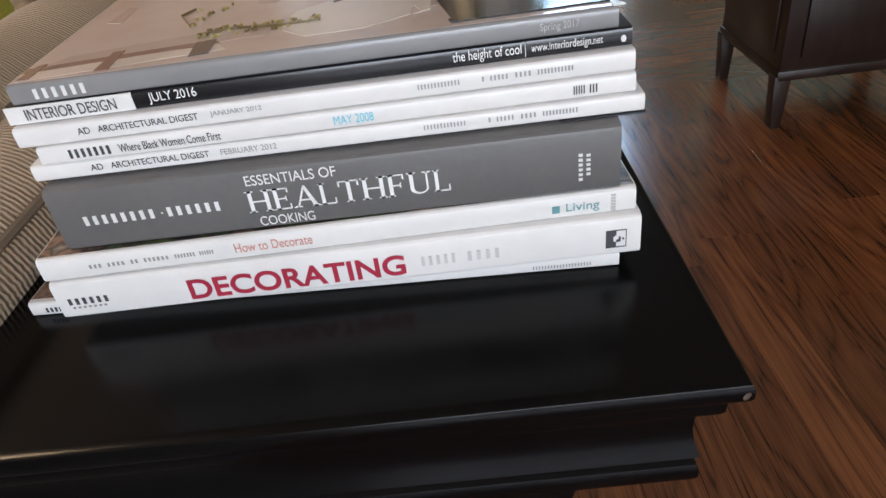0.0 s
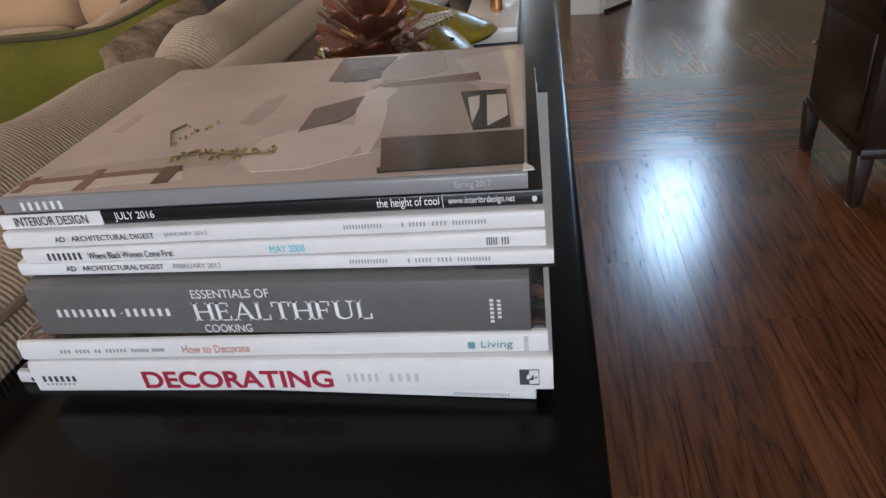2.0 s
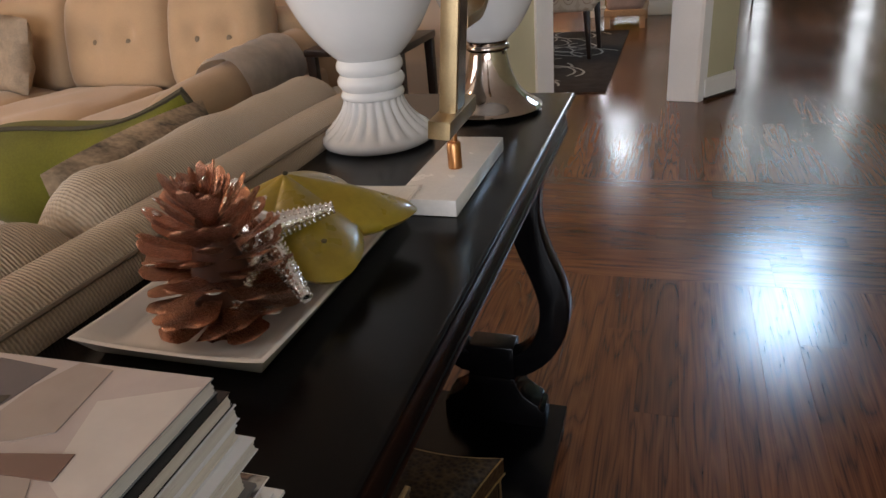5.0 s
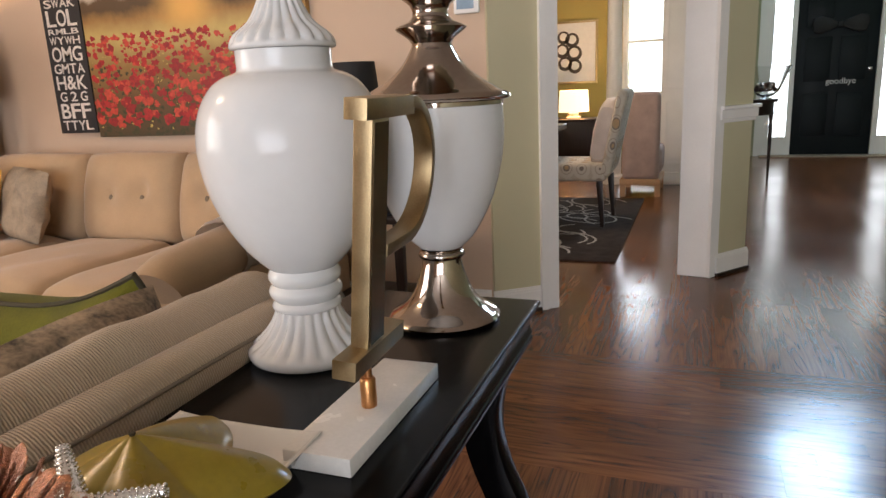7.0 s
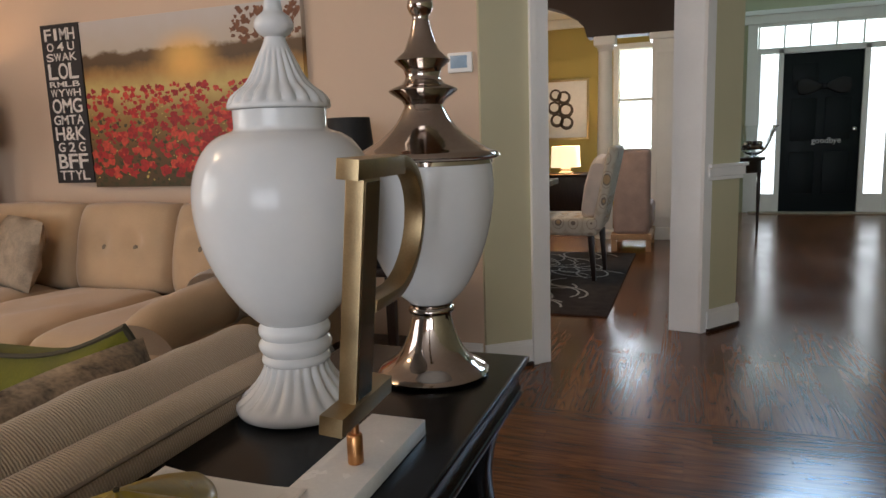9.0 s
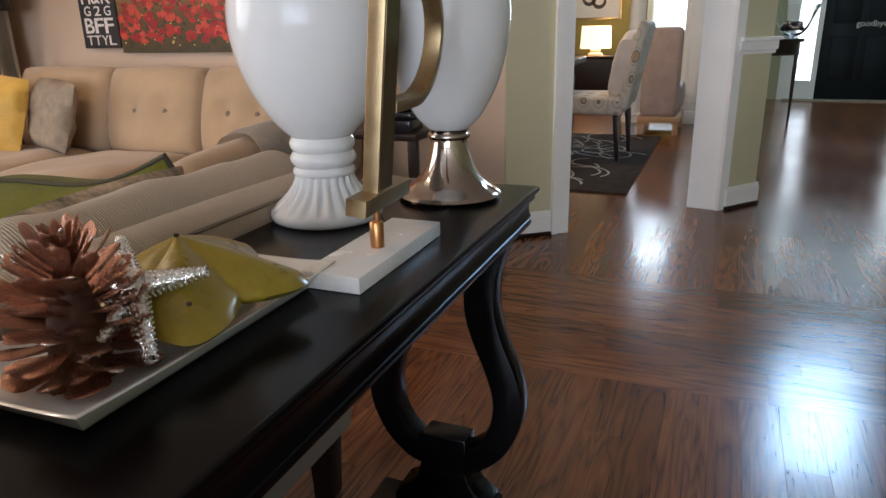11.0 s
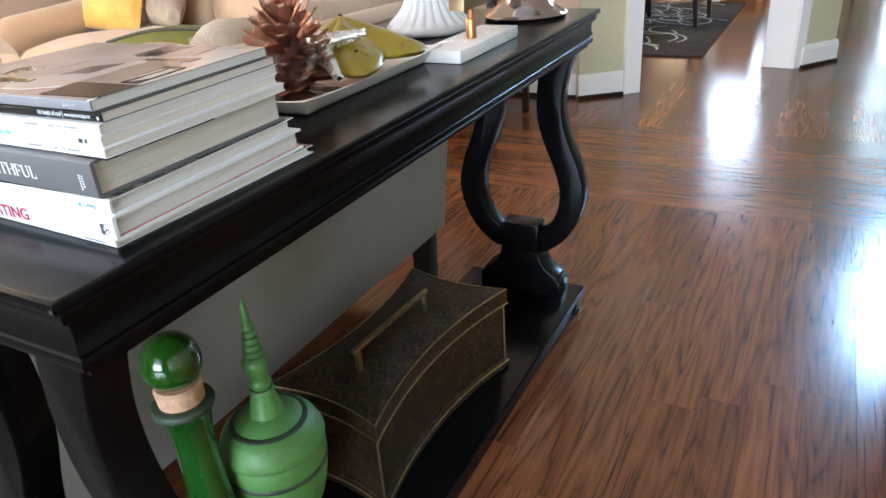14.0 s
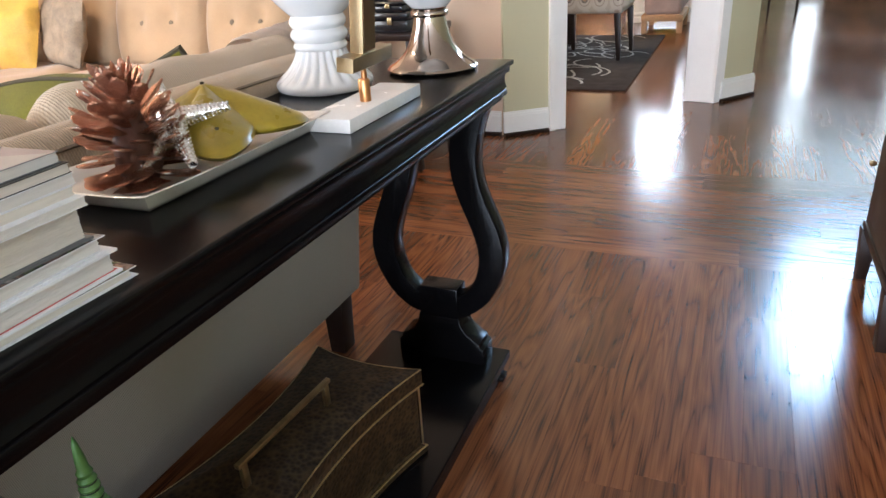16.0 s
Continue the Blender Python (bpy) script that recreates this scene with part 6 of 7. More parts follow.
for word, h in wordrows:
    hh = (sz1 - sz0 - 0.03) * h / tot
    chars = word.replace(" ", "")
    step = (sx1 - sx0 - 0.05) / len(chars)
    for k, letter in enumerate(chars):
        w2 = 0.40 if letter == "I" else 0.92 if len(word) < 5 else 0.66
        xm = sx0 + 0.025 + step * (k + 0.5)
        lettering(letter, xm - step * w2 / 2, xm + step * w2 / 2, z - hh + 0.008, z - 0.004, WY - 0.045, letter_paint, sg, name="letter", bold=0.014)
    z -= hh
cv = thing("canvas_picture", (XA(-2.2), WY, ZA(0.93)), "large canvas of red poppies under a hazy sky", "picture")
px0, px1, pz0, pz1 = XA(-3.045), XA(-1.60), ZA(0.918), ZA(1.852)


def poppies():
    """The painted field: pale sky, dark hills, sunlit meadow and dark undergrowth."""
    m, n, l, b = nodes_of("poppy_painting")
    co = n.new("ShaderNodeTexCoord")
    sp = n.new("ShaderNodeSeparateXYZ")
    no = n.new("ShaderNodeTexNoise")
    no.inputs["Scale"].default_value, no.inputs["Detail"].default_value = 14, 6
    l.new(co.outputs["Object"], no.inputs["Vector"])
    l.new(co.outputs["Object"], sp.inputs[0])
    ad = n.new("ShaderNodeMath")
    ad.operation = "MULTIPLY_ADD"
    l.new(no.outputs[0], ad.inputs[0])
    ad.inputs[1].default_value = 0.08
    l.new(sp.outputs[2], ad.inputs[2])
    mr = n.new("ShaderNodeMapRange")
    mr.inputs["From Min"].default_value, mr.inputs["From Max"].default_value = pz0 + 0.04, pz1 + 0.04
    l.new(ad.outputs[0], mr.inputs[0])
    cr = n.new("ShaderNodeValToRGB")
    el = cr.color_ramp.elements
    el[0].position, el[0].color = 0.0, (0.07, 0.045, 0.015, 1)
    el[1].position, el[1].color = 1.0, (0.55, 0.50, 0.47, 1)
    for p, c in ((0.22, (0.13, 0.065, 0.018)), (0.42, (0.28, 0.16, 0.038)), (0.58, (0.56, 0.42, 0.14)), (0.68, (0.36, 0.19, 0.05)), (0.74, (0.10, 0.055, 0.02)), (0.79, (0.12, 0.065, 0.025)), (0.815, (0.50, 0.42, 0.33))):
        e = el.new(p)
        e.color = (*c, 1)
    l.new(mr.outputs[0], cr.inputs[0])
    # a soft gold patch over the meadow, mixed into the colour and fading outwards
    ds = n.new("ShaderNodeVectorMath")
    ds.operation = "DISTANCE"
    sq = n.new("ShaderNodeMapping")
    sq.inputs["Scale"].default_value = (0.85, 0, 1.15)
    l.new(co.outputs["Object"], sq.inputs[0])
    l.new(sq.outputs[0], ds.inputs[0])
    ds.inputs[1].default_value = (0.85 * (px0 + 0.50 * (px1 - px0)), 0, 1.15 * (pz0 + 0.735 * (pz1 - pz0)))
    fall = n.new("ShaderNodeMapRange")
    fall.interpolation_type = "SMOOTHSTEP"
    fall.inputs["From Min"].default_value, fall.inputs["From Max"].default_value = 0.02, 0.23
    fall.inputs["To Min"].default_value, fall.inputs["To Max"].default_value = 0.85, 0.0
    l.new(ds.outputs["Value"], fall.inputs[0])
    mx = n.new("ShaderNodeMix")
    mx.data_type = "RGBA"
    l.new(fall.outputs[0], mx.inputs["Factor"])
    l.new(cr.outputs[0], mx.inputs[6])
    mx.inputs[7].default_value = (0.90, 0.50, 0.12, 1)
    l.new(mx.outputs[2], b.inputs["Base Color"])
    b.inputs["Roughness"].default_value = 0.55
    return m


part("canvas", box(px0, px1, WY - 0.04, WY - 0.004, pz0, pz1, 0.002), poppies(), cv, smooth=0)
rr = random.Random(9)
reds = [mat("poppy_red_%d" % i, c, 0.55, vary=0.4, scale=50) for i, c in enumerate(((0.42, 0.018, 0.015), (0.55, 0.06, 0.03), (0.30, 0.012, 0.012)))]
gold_dab = mat("painted_gold_dabs", (0.55, 0.42, 0.10), 0.55, vary=0.4, scale=50)
dark_dab = mat("painted_dark_leaf", (0.05, 0.045, 0.012), 0.55, vary=0.4, scale=50)
tree_dab = mat("painted_rust_leaf", (0.16, 0.055, 0.02), 0.55, vary=0.4, scale=50)


def dabs(name, count, material, vlo, vhi, size, power=1.0, ulo=0.0, uhi=1.0, lift=0.0412):
    bm = bmesh.new()
    for _ in range(count):
        u = rr.uniform(ulo, uhi)
        v = vlo + (vhi - vlo) * rr.random() ** power
        s2 = size * rr.uniform(0.5, 1.3) * (1.25 - 0.9 * v)
        cx, cz = px0 + 0.01 + (px1 - px0 - 0.02) * u, pz0 + 0.01 + (pz1 - pz0 - 0.02) * v
        k = rr.randint(8, 13)
        a0 = rr.uniform(0, 6)
        vs = []
        for i in range(k):
            a = a0 + 2 * math.pi * i / k
            r = s2 * rr.uniform(0.45, 1.25)
            vs.append(bm.verts.new((min(max(cx + r * math.cos(a), px0), px1), WY - lift - rr.uniform(0, 0.0006), min(max(cz + r * 0.8 * math.sin(a), pz0), pz1))))
        bm.faces.new(vs)
    tagged(part(name, bm, material, cv, smooth=0), kind="stuff")


dabs("stem_paint", 320, dark_dab, 0.0, 0.42, 0.013, 1.4, lift=0.0406)
dabs("blossom_paint", 260, gold_dab, 0.03, 0.60, 0.006)
for i, r in enumerate(reds):
    dabs("poppy_paint", 190, r, 0.06, 0.60, 0.027, 0.9, lift=0.0416 + 0.0005 * i)
dabs("tree_paint", 90, tree_dab, 0.80, 0.99, 0.05, 0.6, 0.72, 1.0)
th = thing("thermostat", (XA(-0.777), WY, ZA(1.43)), "small white wall thermostat with a pale screen", "thermostat")
part("case", box(XA(-0.838), XA(-0.716), WY - 0.024, WY, ZA(1.435), ZA(1.527), 0.006), M["white"], th)
part("screen", box(XA(-0.822), XA(-0.74), WY - 0.0262, WY - 0.023, ZA(1.455), ZA(1.512), 0.001), mat("lcd_screen", (0.30, 0.42, 0.55), 0.2), th)

fl = thing("floor_lamp", (-3.72, 2.95, 0), "floor lamp with a black drum shade beside the beige sofa", "lamp")
part("pole", lathe([(0.15, 0.0), (0.15, 0.02), (0.02, 0.035), (0.018, 0.5), (0.028, 0.75), (0.034, 0.95), (0.022, 1.05), (0.012, 1.1), (0.012, 1.3)], -3.72, 2.95, 28), mat("pewter", (0.22, 0.18, 0.14), 0.4, 0.6), fl)
part("shade", lathe([(0.205, 1.17), (0.190, 1.52), (0.186, 1.52), (0.201, 1.17)], -3.72, 2.95, 40), M["shade_black"], fl)
sd = thing("side_table", (-1.08, 2.92, 0), "dark wooden side table with a lower shelf beside the sofa", "side table")
part("top", box(-1.30, -0.86, 2.70, 3.14, 0.585, 0.615, 0.004), M["walnut"], sd)
part("shelf", box(-1.27, -0.89, 2.73, 3.11, 0.20, 0.22, 0.003), M["walnut"], sd)
for x in (-1.275, -0.885):
    for yv in (2.725, 3.115):
        part("leg", prism([(x - 0.014, 0.0), (x + 0.014, 0.0), (x + 0.02, 0.585), (x - 0.02, 0.585)], "y", yv - 0.018, yv + 0.018, 0.002), M["walnut"], sd)
tl = thing("table_lamp", (-1.17, 2.98, 0.615), "black table lamp with a black shade on the side table", "lamp")
part("base", lathe([(0.0, 0.6155), (0.07, 0.6155), (0.072, 0.63), (0.03, 0.65), (0.05, 0.72), (0.062, 0.80), (0.045, 0.88), (0.018, 0.93), (0.012, 1.06)], -1.17, 2.98, 28), M["cover_black"], tl)
part("shade", lathe([(0.115, 1.02), (0.095, 1.235), (0.092, 1.235), (0.112, 1.02)], -1.17, 2.98, 36), M["shade_black"], tl)
for nm, x0, x1, z0, z1, lab in (("black_casket", -1.06, -0.90, 0.6155, 0.70, "glossy black casket with gold clasp on the side table"), ("black_casket", -1.05, -0.92, 0.7005, 0.745, "small glossy black casket on top of the larger one")):
    c = thing(nm, ((x0 + x1) / 2, 2.80, z0), lab, "box")
    part("body", box(x0, x1, 2.73, 2.87, z0, z0 + (z1 - z0) * 0.6, 0.006), M["cover_black"], c)
    part("lid", box(x0 - 0.004, x1 + 0.004, 2.726, 2.874, z0 + (z1 - z0) * 0.6 + 0.002, z1, 0.008), M["cover_black"], c)
    part("clasp", box((x0 + x1) / 2 - 0.010, (x0 + x1) / 2 + 0.010, 2.719, 2.727, z0 + (z1 - z0) * 0.4, z0 + (z1 - z0) * 0.75, 0.002), M["brass"], c)

dr = thing("drape", (-4.2, 3.25, 0), "tan full-length drape in deep folds beside the sofa", "curtain")
bm = bmesh.new()
rows = []
for i in range(61):
    f = i / 60
    x, yv = -4.50 + 0.75 * f, 3.24 - 0.04 * math.sin(f * 34) - 0.012 * math.sin(f * 71)
    rows.append((bm.verts.new((x, yv, 0.01)), bm.verts.new((x, yv, 2.5))))
for p, q in zip(rows, rows[1:]):
    bm.faces.new((p[0], q[0], q[1], p[1]))
bmesh.ops.solidify(bm, geom=bm.faces[:], thickness=0.004)
part("cloth", bm, M["drape"], dr, smooth=60)
part("rod", tube([(-4.55, 3.24, 2.52), (-3.70, 3.24, 2.52)], 0.014, 12), M["walnut"], dr)

# ---- dark chest at the right of the walkway ----
ch = thing("chest", (1.09, 1.88, 0), "dark stained wooden chest on tapered legs", "chest")
part("carcass", box(0.820, 1.34, 1.662, 2.100, 0.155, 0.80, 0.004), M["walnut"], ch)
part("top", box(0.800, 1.36, 1.642, 2.120, 0.80, 0.83, 0.006), M["walnut"], ch)
for z0, z1 in ((0.21, 0.47), (0.50, 0.76)):
    part("side_panel", box(0.812, 0.821, 1.71, 2.05, z0, z1, 0.003), M["walnut"], ch)
    part("front_panel", box(0.87, 1.29, 1.653, 1.663, z0, z1, 0.003), M["walnut"], ch)
part("apron", box(0.814, 1.345, 1.657, 2.105, 0.145, 0.175, 0.004), M["walnut"], ch)
for x in (0.832, 1.325):
    for yv in (1.680, 2.085):
        part("leg", prism([(x - 0.014, 0.0), (x + 0.014, 0.0), (x + 0.024, 0.16), (x - 0.024, 0.16)], "y", yv - 0.022, yv + 0.022, 0.003), M["walnut"], ch)
part("knob", lathe([(0, 0), (0.006, 0.002), (0.009, 0.012), (0.006, 0.018), (0, 0.02)], 0, 0, 14), M["brass"], ch).data.transform(pose(0.812, 2.07, 0.355, 0, -90))

# ---- dining room ----
rug_m = mat("charcoal_rug", (0.055, 0.042, 0.036), 0.98, vary=0.3, scale=12, fine=300, bump=0.6, spec=0.03)
rg = thing("rug", (-1.2, 5.6, 0), "charcoal rug with pale looping line pattern", "rug")
part("rug_body", box(-2.3, -0.215, 4.46, 6.82, 0.0005, 0.012, 0.003), rug_m, rg)
rr = random.Random(21)
line_m = mat("pale_rug_yarn", (0.36, 0.31, 0.27), 0.95, vary=0.2, scale=30)
bm = bmesh.new()
for i in range(60):
    cx, cy, r0 = rr.uniform(-2.15, -0.42), rr.uniform(4.66, 6.65), rr.uniform(0.12, 0.27)
    a0, sweep = rr.uniform(0, 6.28), rr.uniform(4.0, 7.5)
    pts = [(cx + r0 * (1 - 0.05 * k) * 1.35 * math.cos(a0 + sweep * k / 22), cy + r0 * (1 - 0.02 * k) * math.sin(a0 + sweep * k / 22)) for k in range(23)]
    prev = None
    for k, q in enumerate(pts):
        p0, p1 = pts[max(k - 1, 0)], pts[min(k + 1, 22)]
        d2 = Vector((p1[0] - p0[0], p1[1] - p0[1])).normalized() * 0.0085
        cur = []
        for sgn in (1, -1):
            x, yv = min(max(q[0] - d2.y * sgn, -2.28), -0.235), min(max(q[1] + d2.x * sgn, 4.48), 6.80)
            cur.append(bm.verts.new((x, yv, 0.0126 + 0.00004 * i)))
        if prev:
            bm.faces.new((prev[0], prev[1], cur[1], cur[0]))
        prev = cur
tagged(part("loop_weave", bm, line_m, rg, "pale looping lines", smooth=0), kind="stuff")


def medallion():
    m, n, l, b = nodes_of("medallion_fabric")
    co = n.new("ShaderNodeTexCoord")
    mp = n.new("ShaderNodeMapping")
    mp.inputs["Scale"].default_value = (8.5, 8.5, 6.5)
    l.new(co.outputs["Object"], mp.inputs[0])
    vo = n.new("ShaderNodeTexVoronoi")
    vo.inputs["Scale"].default_value, vo.inputs["Randomness"].default_value = 1.0, 0.25
    l.new(mp.outputs[0], vo.inputs["Vector"])
    cr = n.new("ShaderNodeValToRGB")
    cr.color_ramp.interpolation = "CONSTANT"
    el = cr.color_ramp.elements
    el[0].position, el[0].color = 0.0, (0.47, 0.33, 0.19, 1)
    el[1].position, el[1].color = 0.62, (0.50, 0.44, 0.36, 1)
    for p, c in ((0.25, (0.24, 0.20, 0.17)), (0.31, (0.58, 0.53, 0.46)), (0.40, (0.40, 0.34, 0.27)), (0.44, (0.58, 0.53, 0.46))):
        e = el.new(p)
        e.color = (*c, 1)
    l.new(vo.outputs["Distance"], cr.inputs[0])
    l.new(cr.outputs[0], b.inputs["Base Color"])
    b.inputs["Roughness"].default_value = 0.9
    return m


MF = medallion()
pale = mat("pale_chair_cloth", (0.74, 0.65, 0.59), 0.9, vary=0.1, scale=12, fine=150, bump=0.2)
dc = thing("dining_chair", (-0.6, 5.72, 0), "upholstered dining chair in taupe medallion fabric with dark legs", "chair")
part("seat", box(-0.92, -0.40, 5.46, 6.00, 0.36, 0.50, 0.035, 4), MF, dc)
part("backrest", turn(box(-0.075, 0.0, 5.45, 6.01, 0.0, 0.64, 0.03, 4), Matrix.Translation((-0.375, 0, 0.40)) @ pose(0, 0, 0, 0, 11.5)), MF, dc)
part("inner_back", turn(cushion(0, 5.73, 0.30, 0.15, 0.48, 0.52, puff=0.3), Matrix.Translation((-0.50, 0, 0.42)) @ pose(0, 0, 0, 0, 12)), pale, dc, "pale inner back cushion")
for x, yv in ((-0.43, 5.50), (-0.40, 5.955), (-0.88, 5.50), (-0.88, 5.955)):
    part("leg", prism([(x - 0.014, 0.012 if x > -3 else 0), (x + 0.014, 0.012), (x + 0.0, 0.37), (x - 0.05, 0.37)], "y", yv - 0.02, yv + 0.02, 0.003), M["walnut"], dc)
ac = thing("armchair", (-0.28, 7.05, 0), "mauve upholstered armchair with a pale wooden base", "armchair")
mauve = mat("mauve_cloth", (0.46, 0.34, 0.31), 0.9, vary=0.15, scale=10, fine=160, bump=0.2)
part("back", box(-0.44, -0.10, 6.96, 7.10, 0.16, 0.98, 0.05, 4), mauve, ac)
part("seat", box(-0.46, -0.08, 7.10, 7.62, 0.20, 0.46, 0.05, 4), mauve, ac)
part("base_rail", box(-0.46, -0.08, 6.955, 7.62, 0.11, 0.17, 0.01), M["cork"], ac)
for x in (-0.43, -0.11):
    for yv in (6.99, 7.58):
        part("leg", box(x - 0.025, x + 0.025, yv - 0.025, yv + 0.025, 0, 0.115, 0.004), M["cork"], ac)
dt = thing("dining_table", (-1.5, 5.75, 0), "dark wooden dining table with thick top", "dining table")
part("tabletop", box(-2.2, -0.86, 5.2, 6.4, 0.70, 0.75, 0.008), M["walnut"], dt)
part("apron", box(-2.1, -0.96, 5.3, 6.3, 0.60, 0.70, 0.004), M["walnut"], dt)
for x in (-2.08, -0.98):
    for yv in (5.32, 6.28):
        part("leg", box(x - 0.04, x + 0.04, yv - 0.04, yv + 0.04, 0.012, 0.60, 0.006), M["walnut"], dt)
bu = thing("sideboard", (-1.6, 9.6, 0), "dark wooden sideboard under the framed picture", "sideboard")
part("carcass", box(-2.4, -0.95, 9.40, 9.90, 0.12, 0.58, 0.006), M["walnut"], bu)
part("top", box(-2.43, -0.92, 9.37, 9.93, 0.58, 0.61, 0.006), M["walnut"], bu)
for x in (-2.35, -1.0):
    part("leg", box(x - 0.03, x + 0.03, 9.42, 9.88, 0, 0.12, 0.004), M["walnut"], bu)
dl = thing("buffet_lamp", (-1.34, 9.6, 0.61), "lit table lamp with a warm cream drum shade", "lamp")
part("base", lathe([(0.0, 0.6105), (0.10, 0.6105), (0.10, 0.63), (0.06, 0.65), (0.07, 0.68), (0.02, 0.72)], -1.34, 9.6, 28), M["porcelain"], dl)
part("shade", lathe([(0.20, 0.70), (0.185, 0.98), (0.18, 0.98), (0.195, 0.70)], -1.34, 9.6, 40), M["lamp_shade"], dl, "glowing cream shade")
pc = thing("framed_print", (-1.41, YD, 1.1), "white abstract print with dark rings in a bronze frame", "picture")
bm = bmesh.new()
for q in ((-1.90, -1.87, 1.06, 1.92), (-1.17, -1.14, 1.06, 1.92), (-1.87, -1.17, 1.06, 1.09), (-1.87, -1.17, 1.89, 1.92)):
    box(q[0], q[1], YD - 0.03, YD - 0.002, q[2], q[3], 0.003, bm=bm)
part("frame", bm, M["brass"], pc)
part("sheet", box(-1.87, -1.17, YD - 0.016, YD - 0.003, 1.09, 1.89), M["cover_white"], pc, smooth=0)
ringm = mat("print_ink", (0.07, 0.055, 0.045), 0.7, vary=0.4, scale=30)
for cx, cz, r in ((-1.62, 1.70, 0.09), (-1.50, 1.66, 0.10), (-1.64, 1.52, 0.10), (-1.47, 1.48, 0.11), (-1.60, 1.34, 0.10), (-1.46, 1.30, 0.10)):
    bm = bmesh.new()
    outr = [bm.verts.new((cx + r * math.cos(a * 0.3142), YD - 0.0175, cz + r * math.sin(a * 0.3142))) for a in range(20)]
    inr = [bm.verts.new((cx + r * 0.62 * math.cos(a * 0.3142), YD - 0.0175, cz + 0.01 + r * 0.6 * math.sin(a * 0.3142))) for a in range(20)]
    for a in range(20):
        bm.faces.new((outr[a], outr[(a + 1) % 20], inr[(a + 1) % 20], inr[a]))
    part("ring", bm, ringm, pc, smooth=0)

# ---- foyer console with glass bowl ----
fc = thing("hall_console", (0.66, 8.1, 0), "small dark half-round hall console on slim tapered legs", "console table")
HX, HY = 0.66, 8.25
half = lambda r, d: [(HX - r, HY), (HX + r, HY)] + [(HX + r * math.cos(math.pi * k / 18), HY - d * math.sin(math.pi * k / 18)) for k in range(1, 18)]
part("top", prism(half(0.335, 0.33), "z", 0.800, 0.834, 0.005), M["walnut"], fc)
part("apron", prism(half(0.300, 0.295), "z", 0.690, 0.800, 0.003), M["walnut"], fc)
part("apron_bead", prism(half(0.308, 0.303), "z", 0.676, 0.690, 0.003), M["walnut"], fc)
for x, yv in ((0.922, 8.06), (0.40, 8.06), (0.66, 7.97)):
    part("leg", lathe([(0.009, 0.0), (0.012, 0.04), (0.016, 0.30), (0.021, 0.56), (0.016, 0.60), (0.022, 0.68)], x, yv, 14), M["walnut"], fc)
GX, GY = 0.86, 8.08
gb = thing("glass_bowl", (GX, GY, 0.834), "clear flared glass bowl filled with silvery ornaments", "bowl")
gm = part("bowl", lathe([(0.0, 0.8345), (0.06, 0.8345), (0.065, 0.842), (0.025, 0.855), (0.07, 0.868), (0.12, 0.91), (0.155, 0.98), (0.19, 1.07), (0.235, 1.16), (0.231, 1.16), (0.186, 1.07), (0.151, 0.98), (0.116, 0.915), (0.066, 0.875), (0.0, 0.868)], GX, GY, 40), M["clear"], gb, smooth=60)
gm.visible_shadow = False
rr = random.Random(2)
for i in range(16):
    a, r = rr.uniform(0, 6.28), rr.uniform(0.01, 0.085)
    bm = bmesh.new()
    bmesh.ops.create_icosphere(bm, subdivisions=2, radius=rr.uniform(0.024, 0.034), matrix=Matrix.Translation((GX + r * math.cos(a), GY + r * math.sin(a), 0.925 + rr.uniform(0, 0.055))))
    part("ornament", bm, M["silver"] if i % 2 else M["walnut"], gb)
# dark bow tied on the front door
bw = thing("door_bow", (1.85, YD, 1.64), "large black ribbon bow hung on the front door", "bow")
for sg2 in (1, -1):
    loop = [(1.85 + sg2 * u, 1.64 + v) for u, v in ((0.02, 0.02), (0.10, 0.07), (0.22, 0.11), (0.30, 0.09), (0.315, 0.0), (0.29, -0.09), (0.20, -0.10), (0.09, -0.06), (0.02, -0.02))]
    part("loop", prism(loop, "y", YD - 0.045, YD + 0.012, 0.012), M["shade_black"], bw, smooth=50)
part("knot", box(1.82, 1.88, YD - 0.06, YD + 0.0, 1.605, 1.675, 0.015, 3), M["shade_black"], bw)

# ---- floor ----
structure("subfloor", box(-4.74, 4.04, -6.14, YD + 0.16, -0.12, -0.006), M["gap"], "dark layer under the oak boards")
flo = thing("floor", (0, 2, 0), "glossy stained oak floorboards in lengthwise and crosswise fields", "floor", kind="structure")
PW = 0.0985


def plank_mesh(name, along_y, length, material):
    g = 0.00012
    bm = box(g, PW - g, g, length - g, -0.012, 0.0) if along_y else box(g, length - g, g, PW - g, -0.012, 0.0)
    top = [e for e in bm.edges if all(abs(v.co.z) < 1e-6 for v in e.verts)]
    bmesh.ops.bevel(bm, geom=top, offset=0.0004, segments=1, profile=0.5, affect="EDGES")
    return mesh_of(name, bm, material, 0)


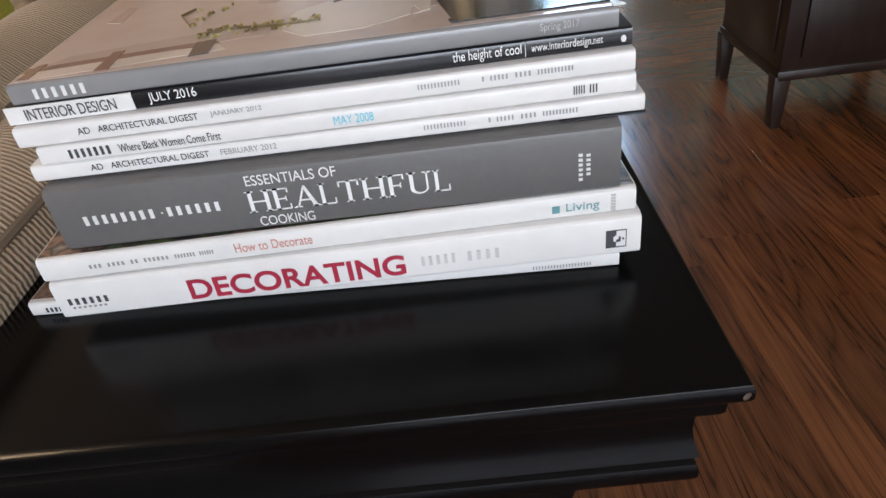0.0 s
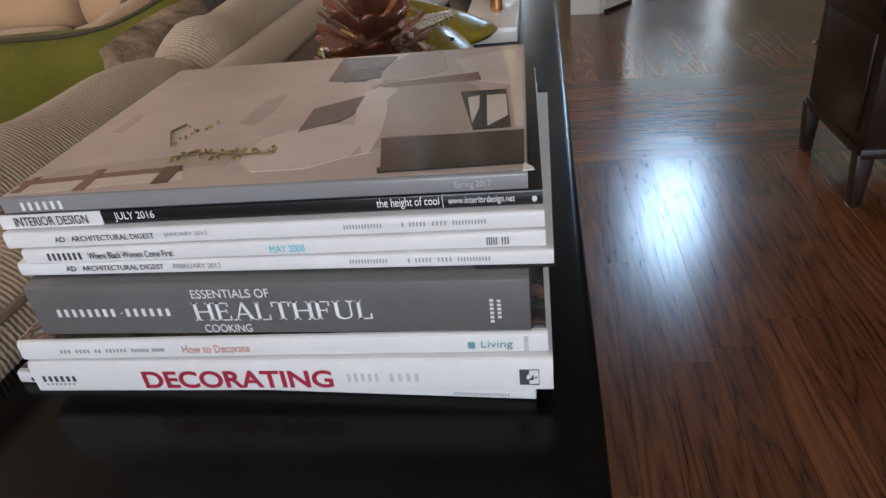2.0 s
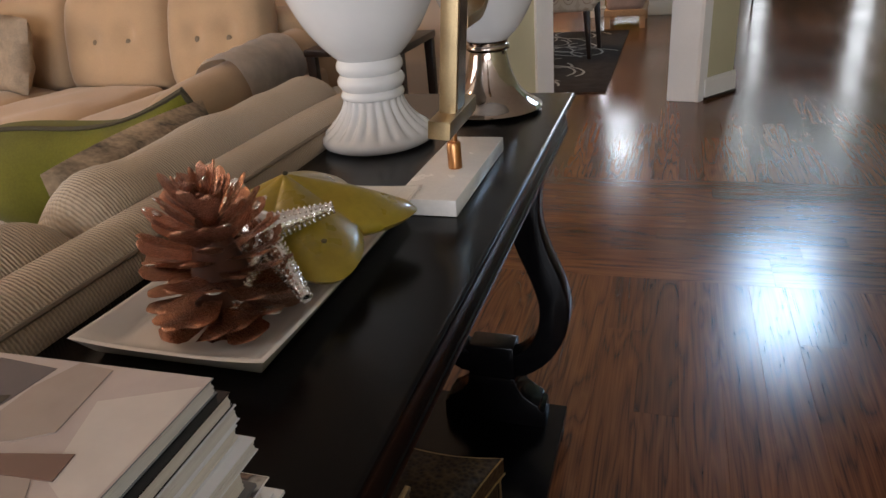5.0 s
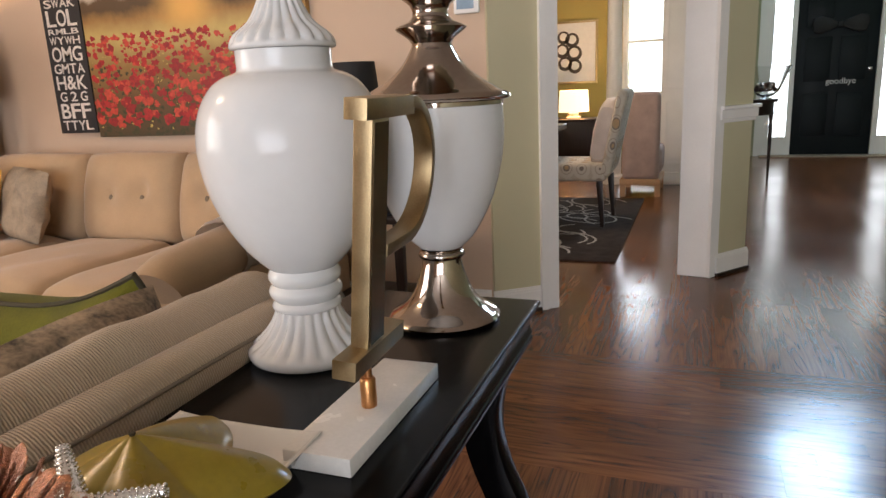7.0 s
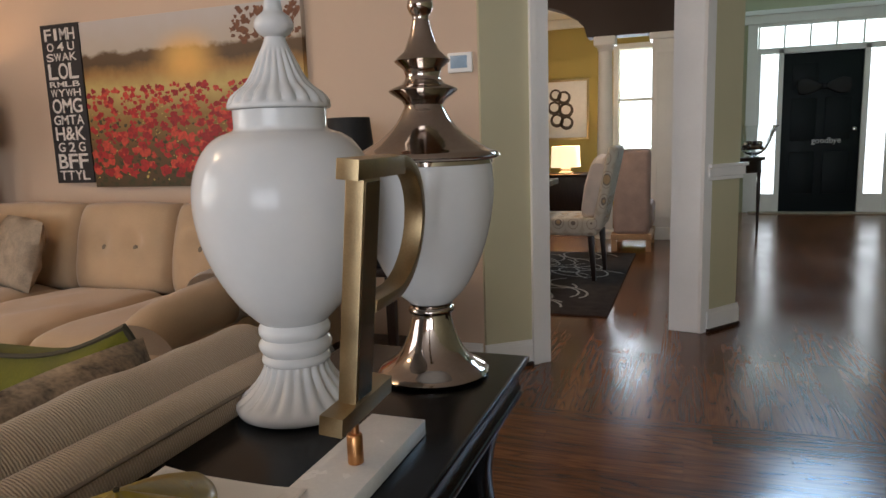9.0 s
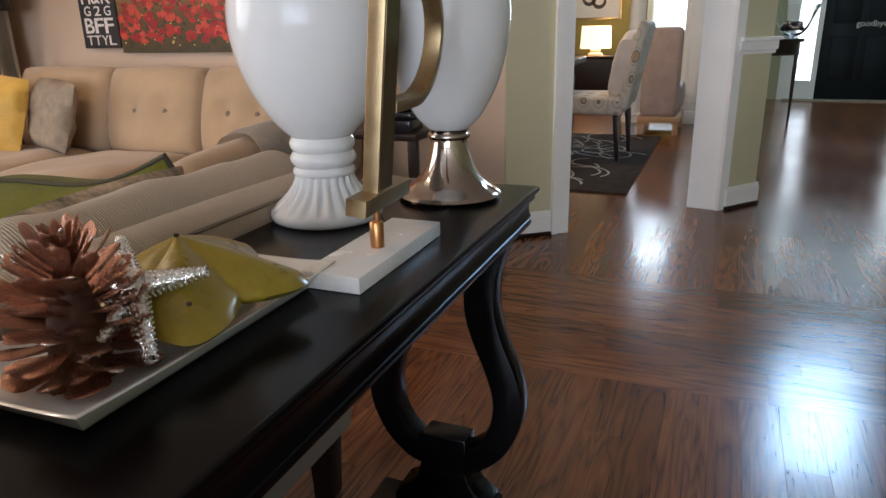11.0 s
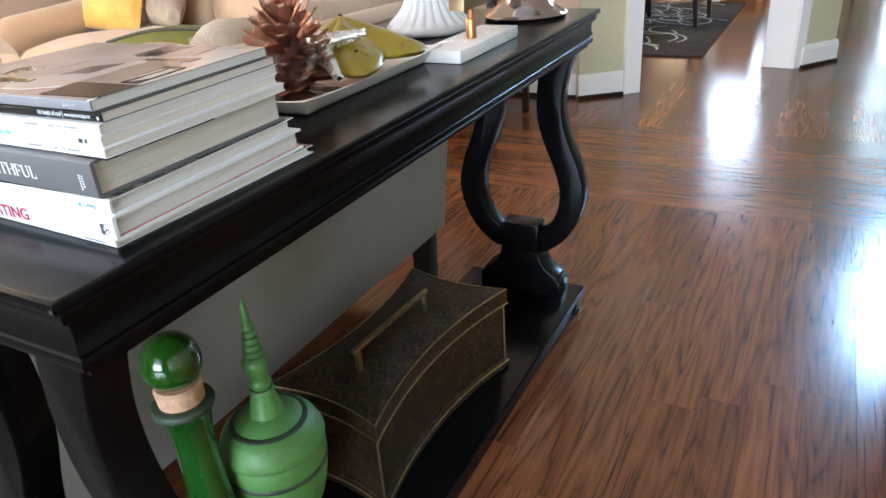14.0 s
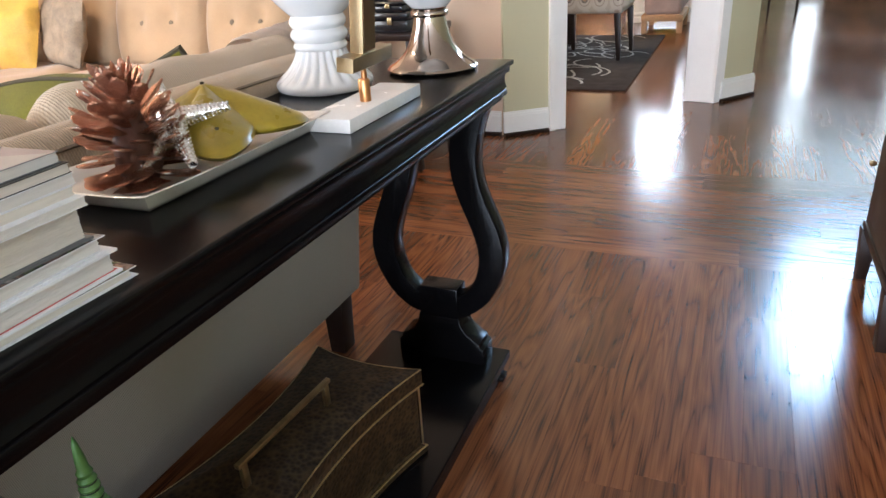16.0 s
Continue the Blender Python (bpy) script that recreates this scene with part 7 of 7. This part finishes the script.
LENS = (0.6, 0.85, 1.1, 1.45)
shared = {(ay, ln): plank_mesh("floorboard", ay, ln, M["floor_y"] if ay else M["floor_x"]) for ay in (True, False) for ln in LENS}
rr = random.Random(17)
far = {True: ([], []), False: ([], [])}
made = 0


def lay(x0, x1, y0, y1, along_y):
    """Fills a field with boards; those beside the table are pieces of their own."""
    global made
    c0, c1, r0, r1 = (x0, x1, y0, y1) if along_y else (y0, y1, x0, x1)
    n = round((c1 - c0) / PW)
    for i in range(n):
        c = c0 + i * PW
        s2 = r0
        while s2 < r1 - 0.01:
            ln = rr.choice(LENS)
            end = min(s2 + ln, r1)
            if r1 - end < 0.25:
                end = r1
            px, py = (c, s2) if along_y else (s2, c)
            near = -0.75 < px < 1.25 and -0.7 < py < 3.2
            if near and made < 290:
                best = min(LENS, key=lambda q: abs(q - (end - s2)))
                ob = part("floorboard", shared[along_y, best], None, flo)
                k = (end - s2) / best
                ob.matrix_basis = Matrix.LocRotScale((px, py, 0), None, (1, k, 1) if along_y else (k, 1, 1))
                made += 1
            else:
                V, Fc = far[along_y]
                o = len(V)
                ex, ey = (px + PW, end) if along_y else (end, py + PW)
                g = 0.0002
                V += [(px + g, py + g, 0), (ex - g, py + g, 0), (ex - g, ey - g, 0), (px + g, ey - g, 0), (px + g, py + g, -0.01), (ex - g, py + g, -0.01), (ex - g, ey - g, -0.01), (px + g, ey - g, -0.01)]
                Fc += [(o, o + 1, o + 2, o + 3), (o, o + 4, o + 5, o + 1), (o + 1, o + 5, o + 6, o + 2), (o + 2, o + 6, o + 7, o + 3), (o + 3, o + 7, o + 4, o)]
            s2 = end


XL, XR = -4.6, -4.6 + PW * 86
YM = 2.055
lay(XL, XR, -6.0, YM, True)
lay(XL, XR, YM, YM + 9 * PW, False)
lay(XL, XR, YM + 9 * PW, YD + 0.1, True)
for ay, (V, Fc) in far.items():
    me = bpy.data.meshes.new("far_boards")
    me.from_pydata(V, [], Fc)
    me.materials.append(M["floor_y_far"] if ay else M["floor_x_far"])
    tagged(part("far_boards", me, None, flo), kind="stuff")
